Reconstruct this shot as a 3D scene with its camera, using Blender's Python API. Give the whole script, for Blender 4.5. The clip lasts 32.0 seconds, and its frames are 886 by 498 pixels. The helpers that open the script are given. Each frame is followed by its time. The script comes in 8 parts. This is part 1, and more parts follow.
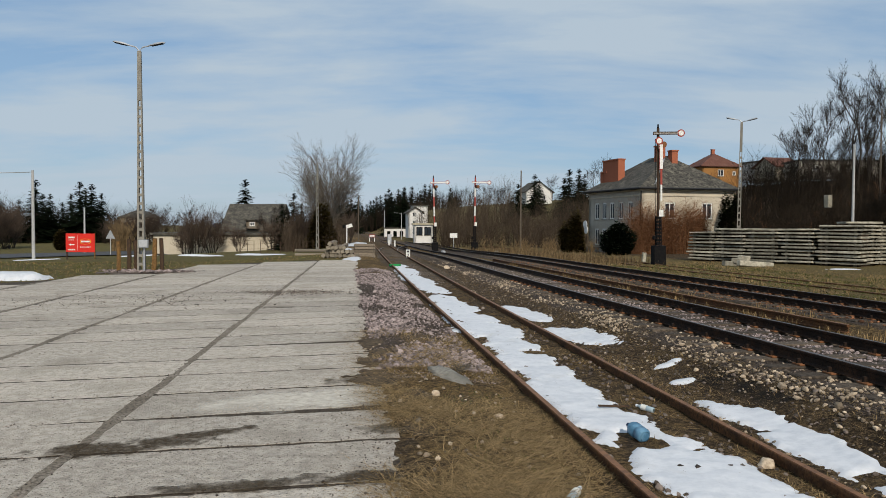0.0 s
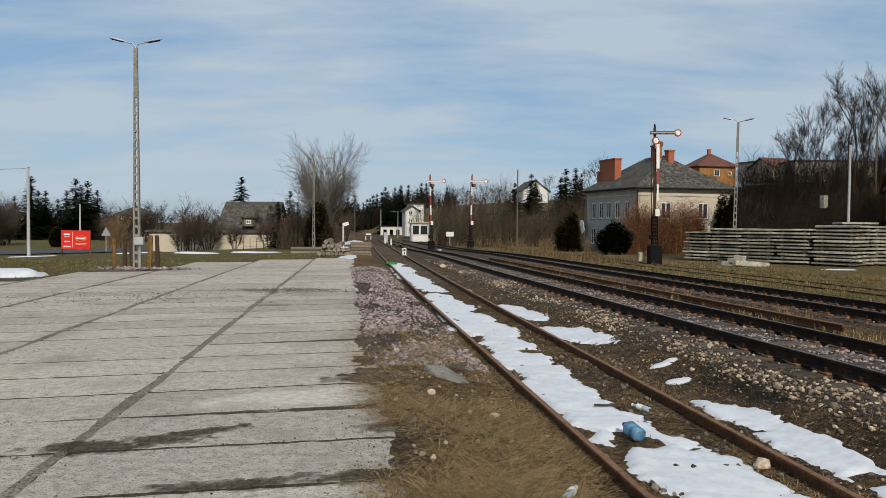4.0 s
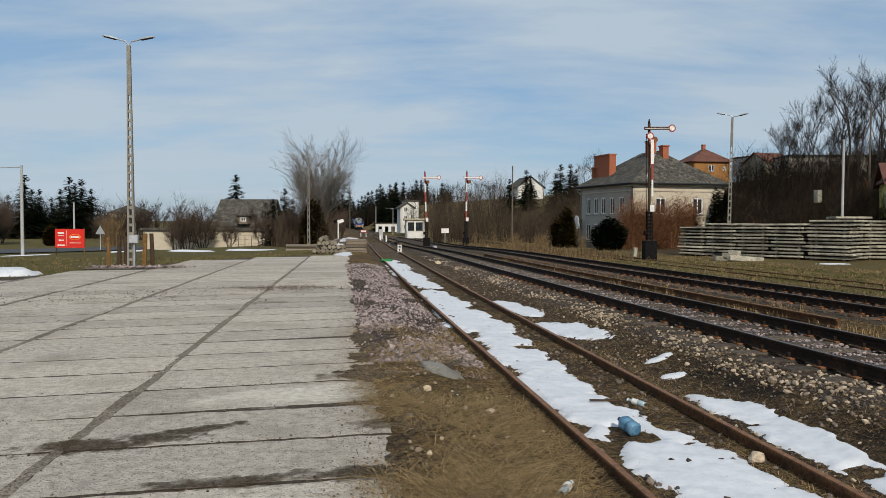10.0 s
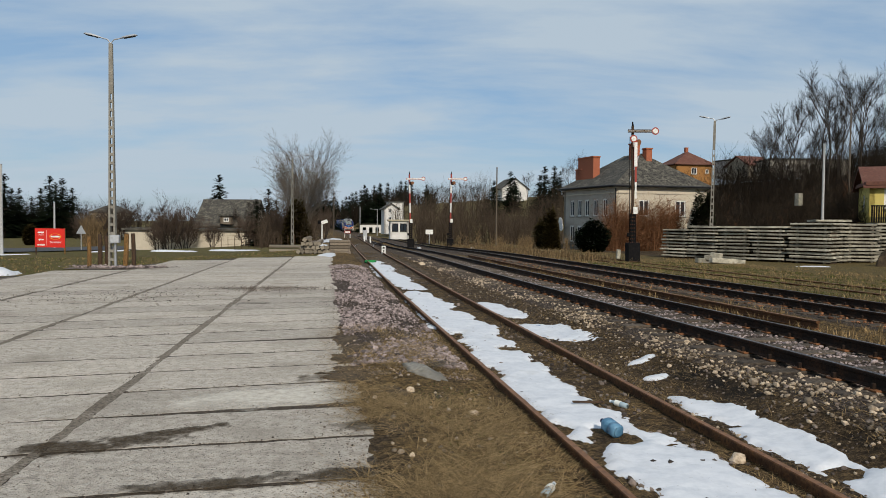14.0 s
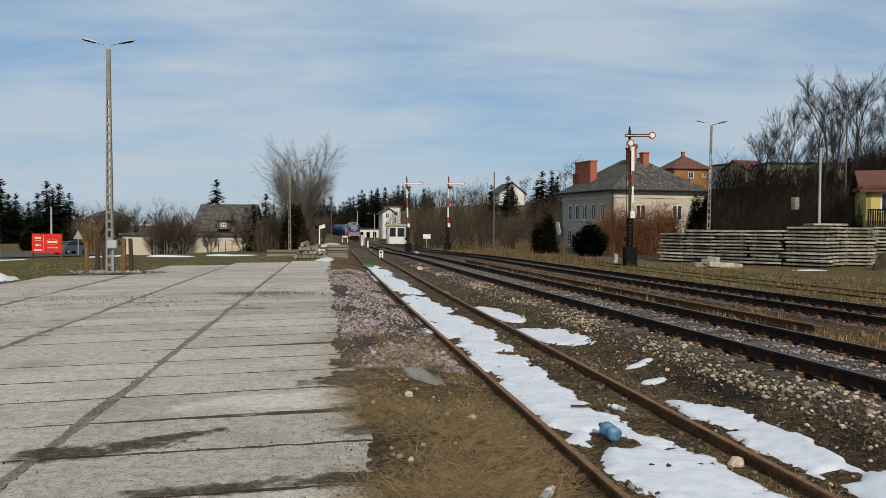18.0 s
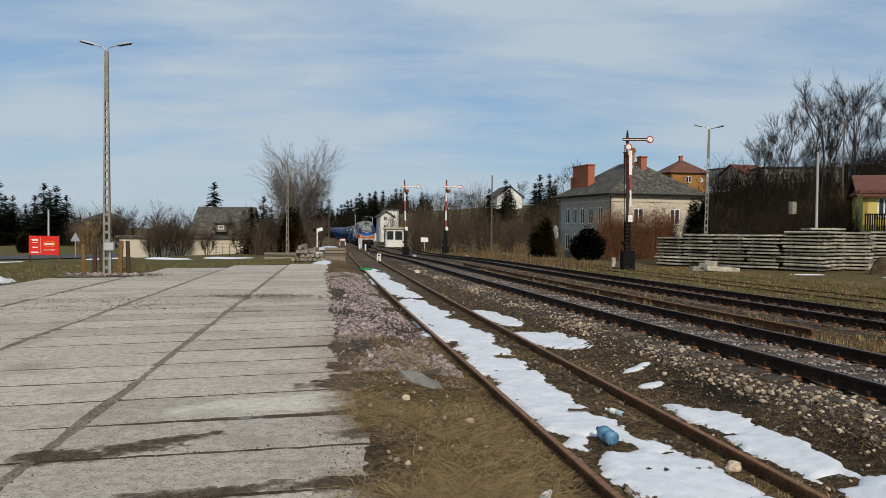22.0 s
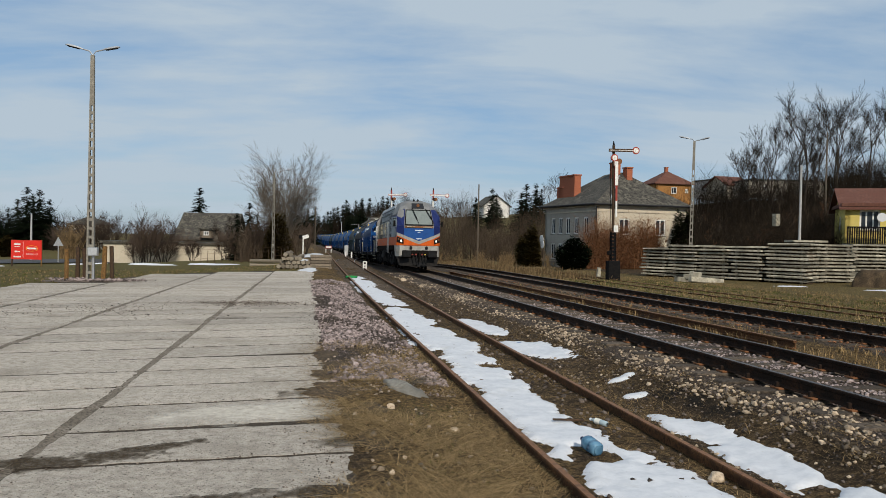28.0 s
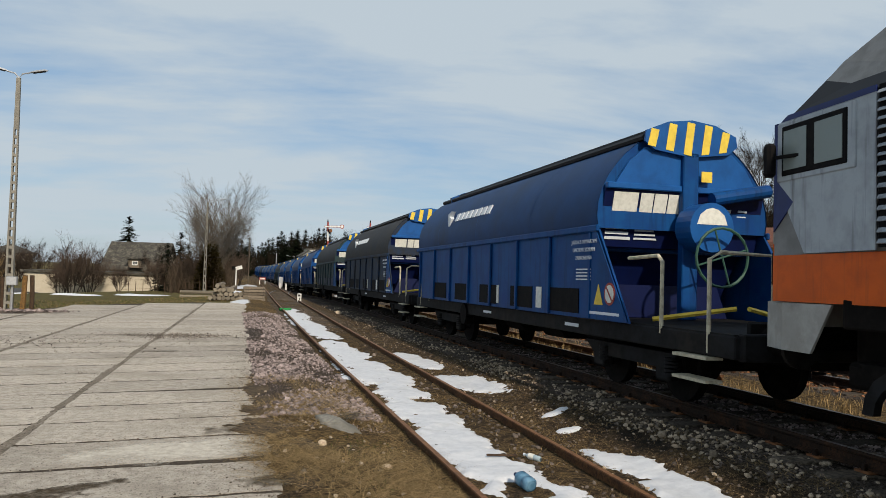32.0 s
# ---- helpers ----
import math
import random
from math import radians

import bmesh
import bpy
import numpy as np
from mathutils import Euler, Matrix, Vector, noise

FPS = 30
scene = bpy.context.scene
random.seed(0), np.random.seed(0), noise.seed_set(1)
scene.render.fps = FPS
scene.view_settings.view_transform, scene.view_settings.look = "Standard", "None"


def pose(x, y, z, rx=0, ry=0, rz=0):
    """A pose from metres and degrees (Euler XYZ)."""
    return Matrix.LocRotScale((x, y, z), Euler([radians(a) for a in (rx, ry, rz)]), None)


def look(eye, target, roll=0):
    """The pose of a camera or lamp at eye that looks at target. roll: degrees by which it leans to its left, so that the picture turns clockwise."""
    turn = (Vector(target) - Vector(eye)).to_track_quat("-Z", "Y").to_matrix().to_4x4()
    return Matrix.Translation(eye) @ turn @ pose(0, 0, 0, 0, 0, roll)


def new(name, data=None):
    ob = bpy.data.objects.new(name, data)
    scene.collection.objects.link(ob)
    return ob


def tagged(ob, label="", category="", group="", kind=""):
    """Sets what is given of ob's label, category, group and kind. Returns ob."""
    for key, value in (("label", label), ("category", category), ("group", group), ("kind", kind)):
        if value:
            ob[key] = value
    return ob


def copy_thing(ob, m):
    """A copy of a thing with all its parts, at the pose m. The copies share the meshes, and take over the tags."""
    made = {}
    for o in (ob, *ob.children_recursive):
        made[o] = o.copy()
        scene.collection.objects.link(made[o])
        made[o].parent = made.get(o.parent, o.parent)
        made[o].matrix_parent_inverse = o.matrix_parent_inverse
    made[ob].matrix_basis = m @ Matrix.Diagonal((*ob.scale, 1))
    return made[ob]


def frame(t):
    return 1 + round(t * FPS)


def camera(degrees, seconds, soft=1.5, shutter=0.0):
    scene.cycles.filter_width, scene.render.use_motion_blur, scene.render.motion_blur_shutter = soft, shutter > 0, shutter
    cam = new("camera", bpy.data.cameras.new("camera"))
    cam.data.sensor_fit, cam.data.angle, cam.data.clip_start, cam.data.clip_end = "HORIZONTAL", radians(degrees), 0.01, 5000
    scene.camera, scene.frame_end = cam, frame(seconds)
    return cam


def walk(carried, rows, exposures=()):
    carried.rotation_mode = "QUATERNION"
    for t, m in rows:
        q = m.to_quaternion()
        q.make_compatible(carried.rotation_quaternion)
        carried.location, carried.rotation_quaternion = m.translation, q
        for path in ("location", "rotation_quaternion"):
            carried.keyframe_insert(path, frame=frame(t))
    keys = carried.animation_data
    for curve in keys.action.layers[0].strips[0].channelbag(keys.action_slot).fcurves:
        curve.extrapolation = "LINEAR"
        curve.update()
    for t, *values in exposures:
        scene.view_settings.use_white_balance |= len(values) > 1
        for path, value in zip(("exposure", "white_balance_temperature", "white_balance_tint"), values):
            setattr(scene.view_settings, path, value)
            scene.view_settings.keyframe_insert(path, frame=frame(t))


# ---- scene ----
cam = camera(60, 32.0, soft=0.5, shutter=0.0)
EYE = (0.0, 0.0, 1.95)
# seconds, yaw, pitch and roll of the hand-held camera, and its small sway in metres
PATH = [
    (0, 0.47, -1.78, 0.32, -0.001, -0.018, 0.001), (0.5, 0.55, -1.86, 0.34, 0.000, -0.016, 0.001), (1, 0.51, -1.94, 0.23, -0.001, -0.013, -0.000),
    (1.5, 0.52, -1.99, 0.34, -0.003, -0.012, 0.000), (2, 0.44, -2.00, 0.25, -0.003, -0.008, -0.000), (2.5, 0.38, -1.98, 0.36, -0.002, -0.004, -0.001),
    (3, 0.32, -1.95, 0.39, -0.003, -0.002, -0.002), (3.5, 0.26, -1.89, 0.53, -0.003, 0.001, -0.002), (5.5, -0.03, -1.87, 0.46, -0.001, 0.000, -0.002),
    (6, -0.06, -1.91, 0.28, 0.001, -0.004, -0.003), (6.5, -0.07, -1.99, 0.41, 0.001, -0.005, -0.002), (7, -0.06, -2.03, 0.39, -0.001, -0.000, -0.001),
    (7.5, -0.03, -1.99, 0.46, -0.003, -0.003, -0.000), (8, 0.01, -1.95, 0.41, -0.004, -0.011, 0.001), (8.5, 0.01, -1.95, 0.29, -0.004, -0.012, 0.001),
    (9, -0.00, -1.99, 0.31, -0.003, -0.012, -0.001), (9.5, -0.04, -2.06, 0.30, -0.001, -0.009, -0.002), (10, -0.16, -2.13, 0.28, 0.000, -0.005, -0.004),
    (10.5, -0.50, -2.18, 0.30, 0.001, -0.001, -0.004), (11, -0.74, -2.24, 0.38, 0.001, 0.002, -0.002), (11.5, -0.86, -2.25, 0.33, 0.003, 0.002, -0.002),
    (12, -0.98, -2.24, 0.48, 0.004, 0.003, -0.001), (12.5, -1.07, -2.21, 0.59, 0.003, 0.003, -0.001), (13, -1.16, -2.17, 0.51, 0.001, 0.002, -0.001),
    (13.5, -1.23, -2.10, 0.51, 0.003, 0.003, -0.002), (14, -1.34, -2.03, 0.56, 0.005, 0.009, -0.004), (14.5, -1.45, -1.95, 0.57, 0.005, 0.010, -0.004),
    (16.5, -1.90, -1.74, 0.86, 0.002, 0.004, -0.003), (17, -1.80, -1.69, 0.57, -0.001, -0.005, -0.001), (17.5, -1.55, -1.70, 0.48, -0.003, -0.011, -0.001),
    (18, -1.53, -1.69, 0.45, -0.003, -0.007, -0.003), (18.5, -1.55, -1.69, 0.41, -0.002, 0.001, -0.004), (19, -1.64, -1.70, 0.45, -0.001, 0.003, -0.004),
    (19.5, -1.61, -1.66, 0.45, 0.000, 0.002, -0.003), (20, -1.60, -1.62, 0.34, 0.001, 0.002, -0.002), (20.5, -1.62, -1.57, 0.52, -0.000, 0.001, -0.001),
    (21, -1.62, -1.52, 0.54, -0.001, 0.000, -0.002), (21.5, -1.67, -1.49, 0.63, -0.002, 0.000, -0.003), (22, -1.70, -1.44, 0.62, -0.003, 0.000, -0.004),
    (22.5, -1.74, -1.39, 0.75, -0.005, 0.000, -0.005), (23, -1.99, -1.34, 0.90, -0.006, 0.000, -0.004), (23.5, -2.21, -1.34, 0.79, -0.008, -0.002, -0.002),
    (24, -2.22, -1.31, 0.84, -0.010, -0.004, -0.000), (24.5, -2.23, -1.28, 0.95, -0.011, -0.004, 0.001), (25, -2.24, -1.22, 0.97, -0.011, -0.005, 0.000),
    (25.5, -2.27, -1.12, 0.98, -0.008, -0.006, 0.000), (27.5, -2.58, -0.84, 1.12, -0.006, -0.006, 0.001), (28, -2.72, -0.80, 1.21, -0.005, -0.005, 0.001),
    (28.5, -2.93, -0.74, 1.45, -0.006, -0.003, 0.002), (29, -3.31, -0.64, 1.62, -0.005, 0.004, 0.004), (29.5, -3.98, -0.49, 1.81, -0.001, 0.017, 0.004),
    (30, -5.41, 0.23, 2.07, -0.004, 0.005, 0.005), (30.5, -7.03, 1.03, 2.30, -0.008, -0.005, 0.010), (31, -7.37, 1.40, 2.02, -0.002, 0.004, 0.011),
    (31.5, -7.29, 1.66, 2.02, 0.005, 0.016, 0.008), (32, -7.38, 1.79, 1.86, 0.008, 0.024, 0.007),
]


def eye_pose(yaw, pitch, roll, dx, dy, dz):
    return pose(EYE[0] + dx, EYE[1] + dy, EYE[2] + dz, 90 + pitch, 0, yaw) @ pose(0, 0, 0, 0, 0, roll)


walk(cam, [(t, eye_pose(*row)) for t, *row in PATH],
     exposures=[(0, 0.0, 6600, 11), (29, 0.0, 6650, 11), (31, 0.1, 7000, 12), (32, 0.12, 7000, 12)])

# ---------------------------------------------------------------- world and sun
SUN_DIR = Vector((0.23, -0.95, 0.66)).normalized()
world = bpy.data.worlds.new("world")
scene.world = world
world.use_nodes = True
wn, wl = world.node_tree.nodes, world.node_tree.links
wn.clear()
w_out = wn.new("ShaderNodeOutputWorld")
w_bg = wn.new("ShaderNodeBackground")
w_sky = wn.new("ShaderNodeTexSky")
w_sky.sky_type = 'NISHITA'
w_sky.sun_disc = False
w_sky.sun_elevation = math.asin(SUN_DIR.z)
w_sky.sun_rotation = math.atan2(SUN_DIR.x, SUN_DIR.y)
w_sky.air_density, w_sky.dust_density, w_sky.ozone_density = 1.0, 0.6, 1.5
w_co = wn.new("ShaderNodeTexCoord")
w_sep = wn.new("ShaderNodeSeparateXYZ")
wl.new(w_co.outputs["Generated"], w_sep.inputs[0])
# a cloud deck seen in perspective: the way divided by its height
w_up = wn.new("ShaderNodeMath")
w_up.operation = 'MAXIMUM'
w_up.inputs[1].default_value = 0.0
wl.new(w_sep.outputs[2], w_up.inputs[0])
w_add = wn.new("ShaderNodeMath")
w_add.operation = 'ADD'
w_add.inputs[1].default_value = 0.16
wl.new(w_up.outputs[0], w_add.inputs[0])
w_div = wn.new("ShaderNodeVectorMath")
w_div.operation = 'DIVIDE'
w_cmb = wn.new("ShaderNodeCombineXYZ")
for i in range(3):
    wl.new(w_add.outputs[0], w_cmb.inputs[i])
wl.new(w_co.outputs["Generated"], w_div.inputs[0])
wl.new(w_cmb.outputs[0], w_div.inputs[1])
w_map = wn.new("ShaderNodeMapping")
w_map.inputs["Scale"].default_value = (0.55, 1.15, 0.6)
w_map.inputs["Location"].default_value = (1.3, 0.4, 0.0)
w_map.inputs["Rotation"].default_value = (0, 0, 0.12)
wl.new(w_div.outputs[0], w_map.inputs[0])
w_n1 = wn.new("ShaderNodeTexNoise")
w_n1.inputs["Scale"].default_value = 1.25
w_n1.inputs["Detail"].default_value = 9.0
w_n1.inputs["Roughness"].default_value = 0.56
w_n1.inputs["Distortion"].default_value = 0.2
wl.new(w_map.outputs[0], w_n1.inputs["Vector"])
w_rmp = wn.new("ShaderNodeValToRGB")
w_rmp.color_ramp.elements[0].position, w_rmp.color_ramp.elements[0].color = 0.38, (0.0, 0.0, 0.0, 1)
w_rmp.color_ramp.elements[1].position, w_rmp.color_ramp.elements[1].color = 0.58, (0.92, 0.92, 0.92, 1)
wl.new(w_n1.outputs["Fac"], w_rmp.inputs[0])
w_mix = wn.new("ShaderNodeMixRGB")
wl.new(w_rmp.outputs[0], w_mix.inputs[0])
w_cool = wn.new("ShaderNodeMixRGB")
w_cool.blend_type = 'MIX'
w_cool.inputs[0].default_value = 0.68
w_cool.inputs[2].default_value = (1.85, 3.2, 5.0, 1)
wl.new(w_sky.outputs[0], w_cool.inputs[1])
wl.new(w_cool.outputs[0], w_mix.inputs[1])
w_mix.inputs[2].default_value = (4.15, 5.05, 5.85, 1)
wl.new(w_mix.outputs[0], w_bg.inputs[0])
w_bg.inputs[1].default_value = 0.112
wl.new(w_bg.outputs[0], w_out.inputs[0])

sun_data = bpy.data.lights.new("sun", 'SUN')
sun_data.energy, sun_data.angle, sun_data.color = 3.45, radians(1.5), (1.0, 0.92, 0.80)
sun = new("sun", sun_data)
sun.matrix_world = look(SUN_DIR * 100, (0, 0, 0))


# ---------------------------------------------------------------- materials
def material(name, base, rough=0.8, metal=0.0, grain=None, stain=None, bump=0.0, bump_scale=60.0, random_tint=0.0,
             grain_scale=40.0, stain_scale=1.5, stain_range=(0.45, 0.7), spec=0.22, coords="Object", speck=None, streak=None):
    """Base colour with a fine grain colour and a broad stain colour mixed in by noise, a bump, and a random tint per object."""
    m = bpy.data.materials.new(name)
    m.use_nodes = True
    n, l = m.node_tree.nodes, m.node_tree.links
    b = n["Principled BSDF"]
    b.inputs["Roughness"].default_value, b.inputs["Metallic"].default_value = rough, metal
    b.inputs["Specular IOR Level"].default_value = spec
    co = n.new("ShaderNodeTexCoord")
    if coords == "World":
        geo = n.new("ShaderNodeNewGeometry")
        where = geo.outputs["Position"]
    else:
        where = co.outputs[coords]
    col = n.new("ShaderNodeRGB")
    col.outputs[0].default_value = (*base, 1)
    out = col.outputs[0]

    def blend(colour, scale, low, high, detail):
        nonlocal out
        t = n.new("ShaderNodeTexNoise")
        t.inputs["Scale"].default_value, t.inputs["Detail"].default_value = scale, detail
        t.inputs["Roughness"].default_value = 0.62
        l.new(where, t.inputs["Vector"])
        r = n.new("ShaderNodeMapRange")
        r.inputs["From Min"].default_value, r.inputs["From Max"].default_value = low, high
        l.new(t.outputs["Fac"], r.inputs["Value"])
        x = n.new("ShaderNodeMixRGB")
        l.new(r.outputs[0], x.inputs[0])
        l.new(out, x.inputs[1])
        x.inputs[2].default_value = (*colour, 1)
        out = x.outputs[0]
        return t

    if stain:
        blend(stain, stain_scale, *stain_range, 6.0)
    if grain:
        blend(grain, grain_scale, 0.42, 0.66, 4.0)
    if speck:
        blend(speck, 38.0, 0.565, 0.65, 3.0)
        blend((base[0] * 1.25, base[1] * 1.25, base[2] * 1.25), 60.0, 0.60, 0.70, 3.0)
        blend(speck, 3.3, 0.66, 0.84, 9.0)
    if streak:
        mp = n.new("ShaderNodeMapping")
        mp.inputs["Scale"].default_value = (7.0, 7.0, 0.45)
        l.new(where, mp.inputs["Vector"])
        t = blend(streak, 1.0, 0.52, 0.74, 5.0)
        l.new(mp.outputs[0], t.inputs["Vector"])
    if random_tint:
        info = n.new("ShaderNodeObjectInfo")
        mr = n.new("ShaderNodeMapRange")
        mr.inputs["To Min"].default_value, mr.inputs["To Max"].default_value = 1 - random_tint, 1 + random_tint
        l.new(info.outputs["Random"], mr.inputs["Value"])
        hv = n.new("ShaderNodeHueSaturation")
        l.new(mr.outputs[0], hv.inputs["Value"])
        l.new(out, hv.inputs["Color"])
        out = hv.outputs[0]
    l.new(out, b.inputs["Base Color"])
    if bump:
        t = n.new("ShaderNodeTexNoise")
        t.inputs["Scale"].default_value, t.inputs["Detail"].default_value = bump_scale, 6.0
        l.new(where, t.inputs["Vector"])
        bp = n.new("ShaderNodeBump")
        bp.inputs["Strength"].default_value, bp.inputs["Distance"].default_value = bump, 0.02
        l.new(t.outputs["Fac"], bp.inputs["Height"])
        l.new(bp.outputs[0], b.inputs["Normal"])
    return m


def island_tint(m, low, high):
    """Vary a material's value from piece to piece of a joined mesh."""
    n, l = m.node_tree.nodes, m.node_tree.links
    b = n["Principled BSDF"]
    link = b.inputs["Base Color"].links[0]
    src = link.from_socket
    geo = n.new("ShaderNodeNewGeometry")
    mr = n.new("ShaderNodeMapRange")
    mr.inputs["To Min"].default_value, mr.inputs["To Max"].default_value = low, high
    l.new(geo.outputs["Random Per Island"], mr.inputs["Value"])
    hv = n.new("ShaderNodeHueSaturation")
    l.new(mr.outputs[0], hv.inputs["Value"])
    l.new(src, hv.inputs["Color"])
    l.new(hv.outputs[0], b.inputs["Base Color"])
    return m


M = {}
M["slab"] = material("slab", (0.50, 0.447, 0.378), 0.9, grain=(0.325, 0.285, 0.235), grain_scale=9, stain=(0.27, 0.235, 0.185), stain_scale=0.8,
                     stain_range=(0.50, 0.74), bump=1.0, bump_scale=55, random_tint=0.13, coords="World", speck=(0.13, 0.108, 0.082))
M["joint_dark"] = material("joint_dark", (0.075, 0.058, 0.042), 1.0, grain=(0.022, 0.017, 0.012), grain_scale=30, bump=0.6, coords="World")
M["joint"] = material("joint", (0.30, 0.26, 0.21), 1.0, grain=(0.075, 0.06, 0.044), grain_scale=30, stain=(0.18, 0.15, 0.115), stain_scale=1.6, stain_range=(0.42, 0.6), bump=1.0, bump_scale=45, coords="World")
M["lime"] = material("lime", (0.80, 0.745, 0.64), 0.95, grain=(0.66, 0.61, 0.52), grain_scale=30, bump=0.4, coords="World")
M["earth"] = material("earth", (0.085, 0.06, 0.037), 1.0, grain=(0.026, 0.019, 0.012), grain_scale=24, stain=(0.15, 0.105, 0.06), stain_scale=2.5, bump=1.0, bump_scale=18, coords="World")
M["snow"] = material("snow", (0.62, 0.635, 0.66), 0.7, grain=(0.54, 0.56, 0.59), grain_scale=9, stain=(0.42, 0.42, 0.41), stain_scale=2.0, stain_range=(0.58, 0.8), bump=0.35, bump_scale=14, coords="World")
M["heap_stone"] = island_tint(material("heap_stone", (0.26, 0.212, 0.20), 0.9, grain=(0.16, 0.127, 0.118), grain_scale=30, bump=0.3, coords="World"), 0.25, 1.75)
M["stone"] = island_tint(material("stone", (0.135, 0.108, 0.09), 0.9, grain=(0.07, 0.056, 0.046), grain_scale=30, bump=0.3, coords="World"), 0.25, 1.9)
M["pale_stone"] = island_tint(material("pale_stone", (0.42, 0.335, 0.24), 0.9, grain=(0.24, 0.185, 0.13), grain_scale=25, bump=0.3, coords="World"), 0.2, 1.4)
M["rust_stone"] = island_tint(material("rust_stone", (0.19, 0.085, 0.042), 0.95, grain=(0.085, 0.045, 0.026), grain_scale=30, bump=0.3, coords="World"), 0.3, 1.8)
M["rail_rust"] = material("rail_rust", (0.026, 0.016, 0.011), 0.8, metal=0.1, grain=(0.014, 0.010, 0.008), grain_scale=35, stain=(0.07, 0.033, 0.017), stain_scale=3, bump=0.3, spec=0.12)
M["siding_rust"] = material("siding_rust", (0.15, 0.07, 0.03), 0.85, metal=0.1, grain=(0.06, 0.03, 0.016), grain_scale=30, stain=(0.045, 0.026, 0.017), stain_scale=3, bump=0.4, spec=0.15)
M["rail_top"] = material("rail_top", (0.15, 0.125, 0.11), 0.42, metal=0.8, grain=(0.06, 0.042, 0.034), grain_scale=20)
M["rail_top_rust"] = material("rail_top_rust", (0.25, 0.125, 0.06), 0.6, metal=0.25, grain=(0.12, 0.06, 0.032), grain_scale=20)
M["sleeper"] = material("sleeper", (0.10, 0.078, 0.058), 0.95, grain=(0.035, 0.028, 0.021), grain_scale=18, bump=0.5, random_tint=0.35)
M["grass_blade"] = island_tint(material("grass_blade", (0.26, 0.178, 0.085), 0.95, spec=0.1), 0.2, 1.7)
M["green_blade"] = island_tint(material("green_blade", (0.085, 0.092, 0.028), 0.95, spec=0.1), 0.4, 1.5)
M["concrete"] = material("concrete", (0.25, 0.235, 0.20), 0.9, grain=(0.15, 0.14, 0.12), grain_scale=16, stain=(0.11, 0.105, 0.09), stain_scale=1.2, bump=0.4, random_tint=0.12)
M["old_concrete"] = material("old_concrete", (0.38, 0.35, 0.275), 0.95, grain=(0.20, 0.185, 0.145), grain_scale=7, stain=(0.065, 0.066, 0.052), stain_scale=1.1, stain_range=(0.46, 0.66), bump=0.6, bump_scale=30, random_tint=0.35, coords="World")
M["wood_post"] = material("wood_post", (0.20, 0.11, 0.038), 0.9, grain=(0.08, 0.045, 0.02), grain_scale=14, bump=0.5)
M["dark_post"] = material("dark_post", (0.045, 0.03, 0.021), 0.9, grain=(0.085, 0.05, 0.028), grain_scale=14, bump=0.5)
M["old_wood"] = material("old_wood", (0.19, 0.155, 0.115), 0.95, grain=(0.09, 0.075, 0.06), grain_scale=16, bump=0.5, random_tint=0.35)
M["end_wood"] = material("end_wood", (0.21, 0.18, 0.135), 0.95, grain=(0.16, 0.14, 0.11), grain_scale=22, bump=0.5, random_tint=0.3)
M["galv"] = material("galv", (0.46, 0.47, 0.48), 0.5, metal=0.6, grain=(0.36, 0.37, 0.38), grain_scale=15)
M["white_paint"] = material("white_paint", (0.74, 0.74, 0.71), 0.6, grain=(0.55, 0.54, 0.5), grain_scale=9)
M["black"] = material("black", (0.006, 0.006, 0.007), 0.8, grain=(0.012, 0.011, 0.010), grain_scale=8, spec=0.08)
M["red_paint"] = material("red_paint", (0.30, 0.055, 0.04), 0.6, grain=(0.28, 0.05, 0.04), grain_scale=9)
M["sign_red"] = material("sign_red", (0.62, 0.03, 0.02), 0.45, grain=(0.52, 0.03, 0.02), grain_scale=4)
M["sign_yellow"] = material("sign_yellow", (0.75, 0.42, 0.04), 0.5)
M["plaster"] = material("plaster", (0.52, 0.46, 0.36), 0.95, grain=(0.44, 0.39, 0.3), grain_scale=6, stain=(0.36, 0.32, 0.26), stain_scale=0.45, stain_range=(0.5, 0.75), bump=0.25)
# grey plaster; on the station house it is plaster with shade in the colour
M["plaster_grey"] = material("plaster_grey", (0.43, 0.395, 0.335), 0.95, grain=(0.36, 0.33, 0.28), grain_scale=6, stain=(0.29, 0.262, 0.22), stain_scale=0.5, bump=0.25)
M["roof_tile"] = material("roof_tile", (0.075, 0.07, 0.06), 0.95, grain=(0.022, 0.021, 0.019), grain_scale=5, stain=(0.17, 0.158, 0.125), stain_scale=1.6, bump=1.0, bump_scale=12)
M["roof_brown"] = material("roof_brown", (0.13, 0.055, 0.038), 0.85, grain=(0.09, 0.04, 0.03), grain_scale=8, stain=(0.17, 0.09, 0.065), stain_scale=0.6, bump=0.4, bump_scale=20)
M["brick"] = material("brick", (0.35, 0.115, 0.06), 0.9, grain=(0.25, 0.085, 0.05), grain_scale=9, bump=0.4, bump_scale=14)
M["orange_board"] = material("orange_board", (0.30, 0.15, 0.05), 0.85, grain=(0.28, 0.13, 0.04), grain_scale=8)
M["white_wall"] = material("white_wall", (0.66, 0.65, 0.62), 0.9, grain=(0.58, 0.57, 0.54), grain_scale=3, stain=(0.52, 0.51, 0.48), stain_scale=0.3)
M["yellow_wall"] = material("yellow_wall", (0.62, 0.50, 0.14), 0.9, grain=(0.54, 0.43, 0.12), grain_scale=3, stain=(0.47, 0.39, 0.14), stain_scale=0.4)
M["window_glass"] = material("window_glass", (0.02, 0.026, 0.034), 0.12, grain=(0.035, 0.042, 0.05), grain_scale=0.8)
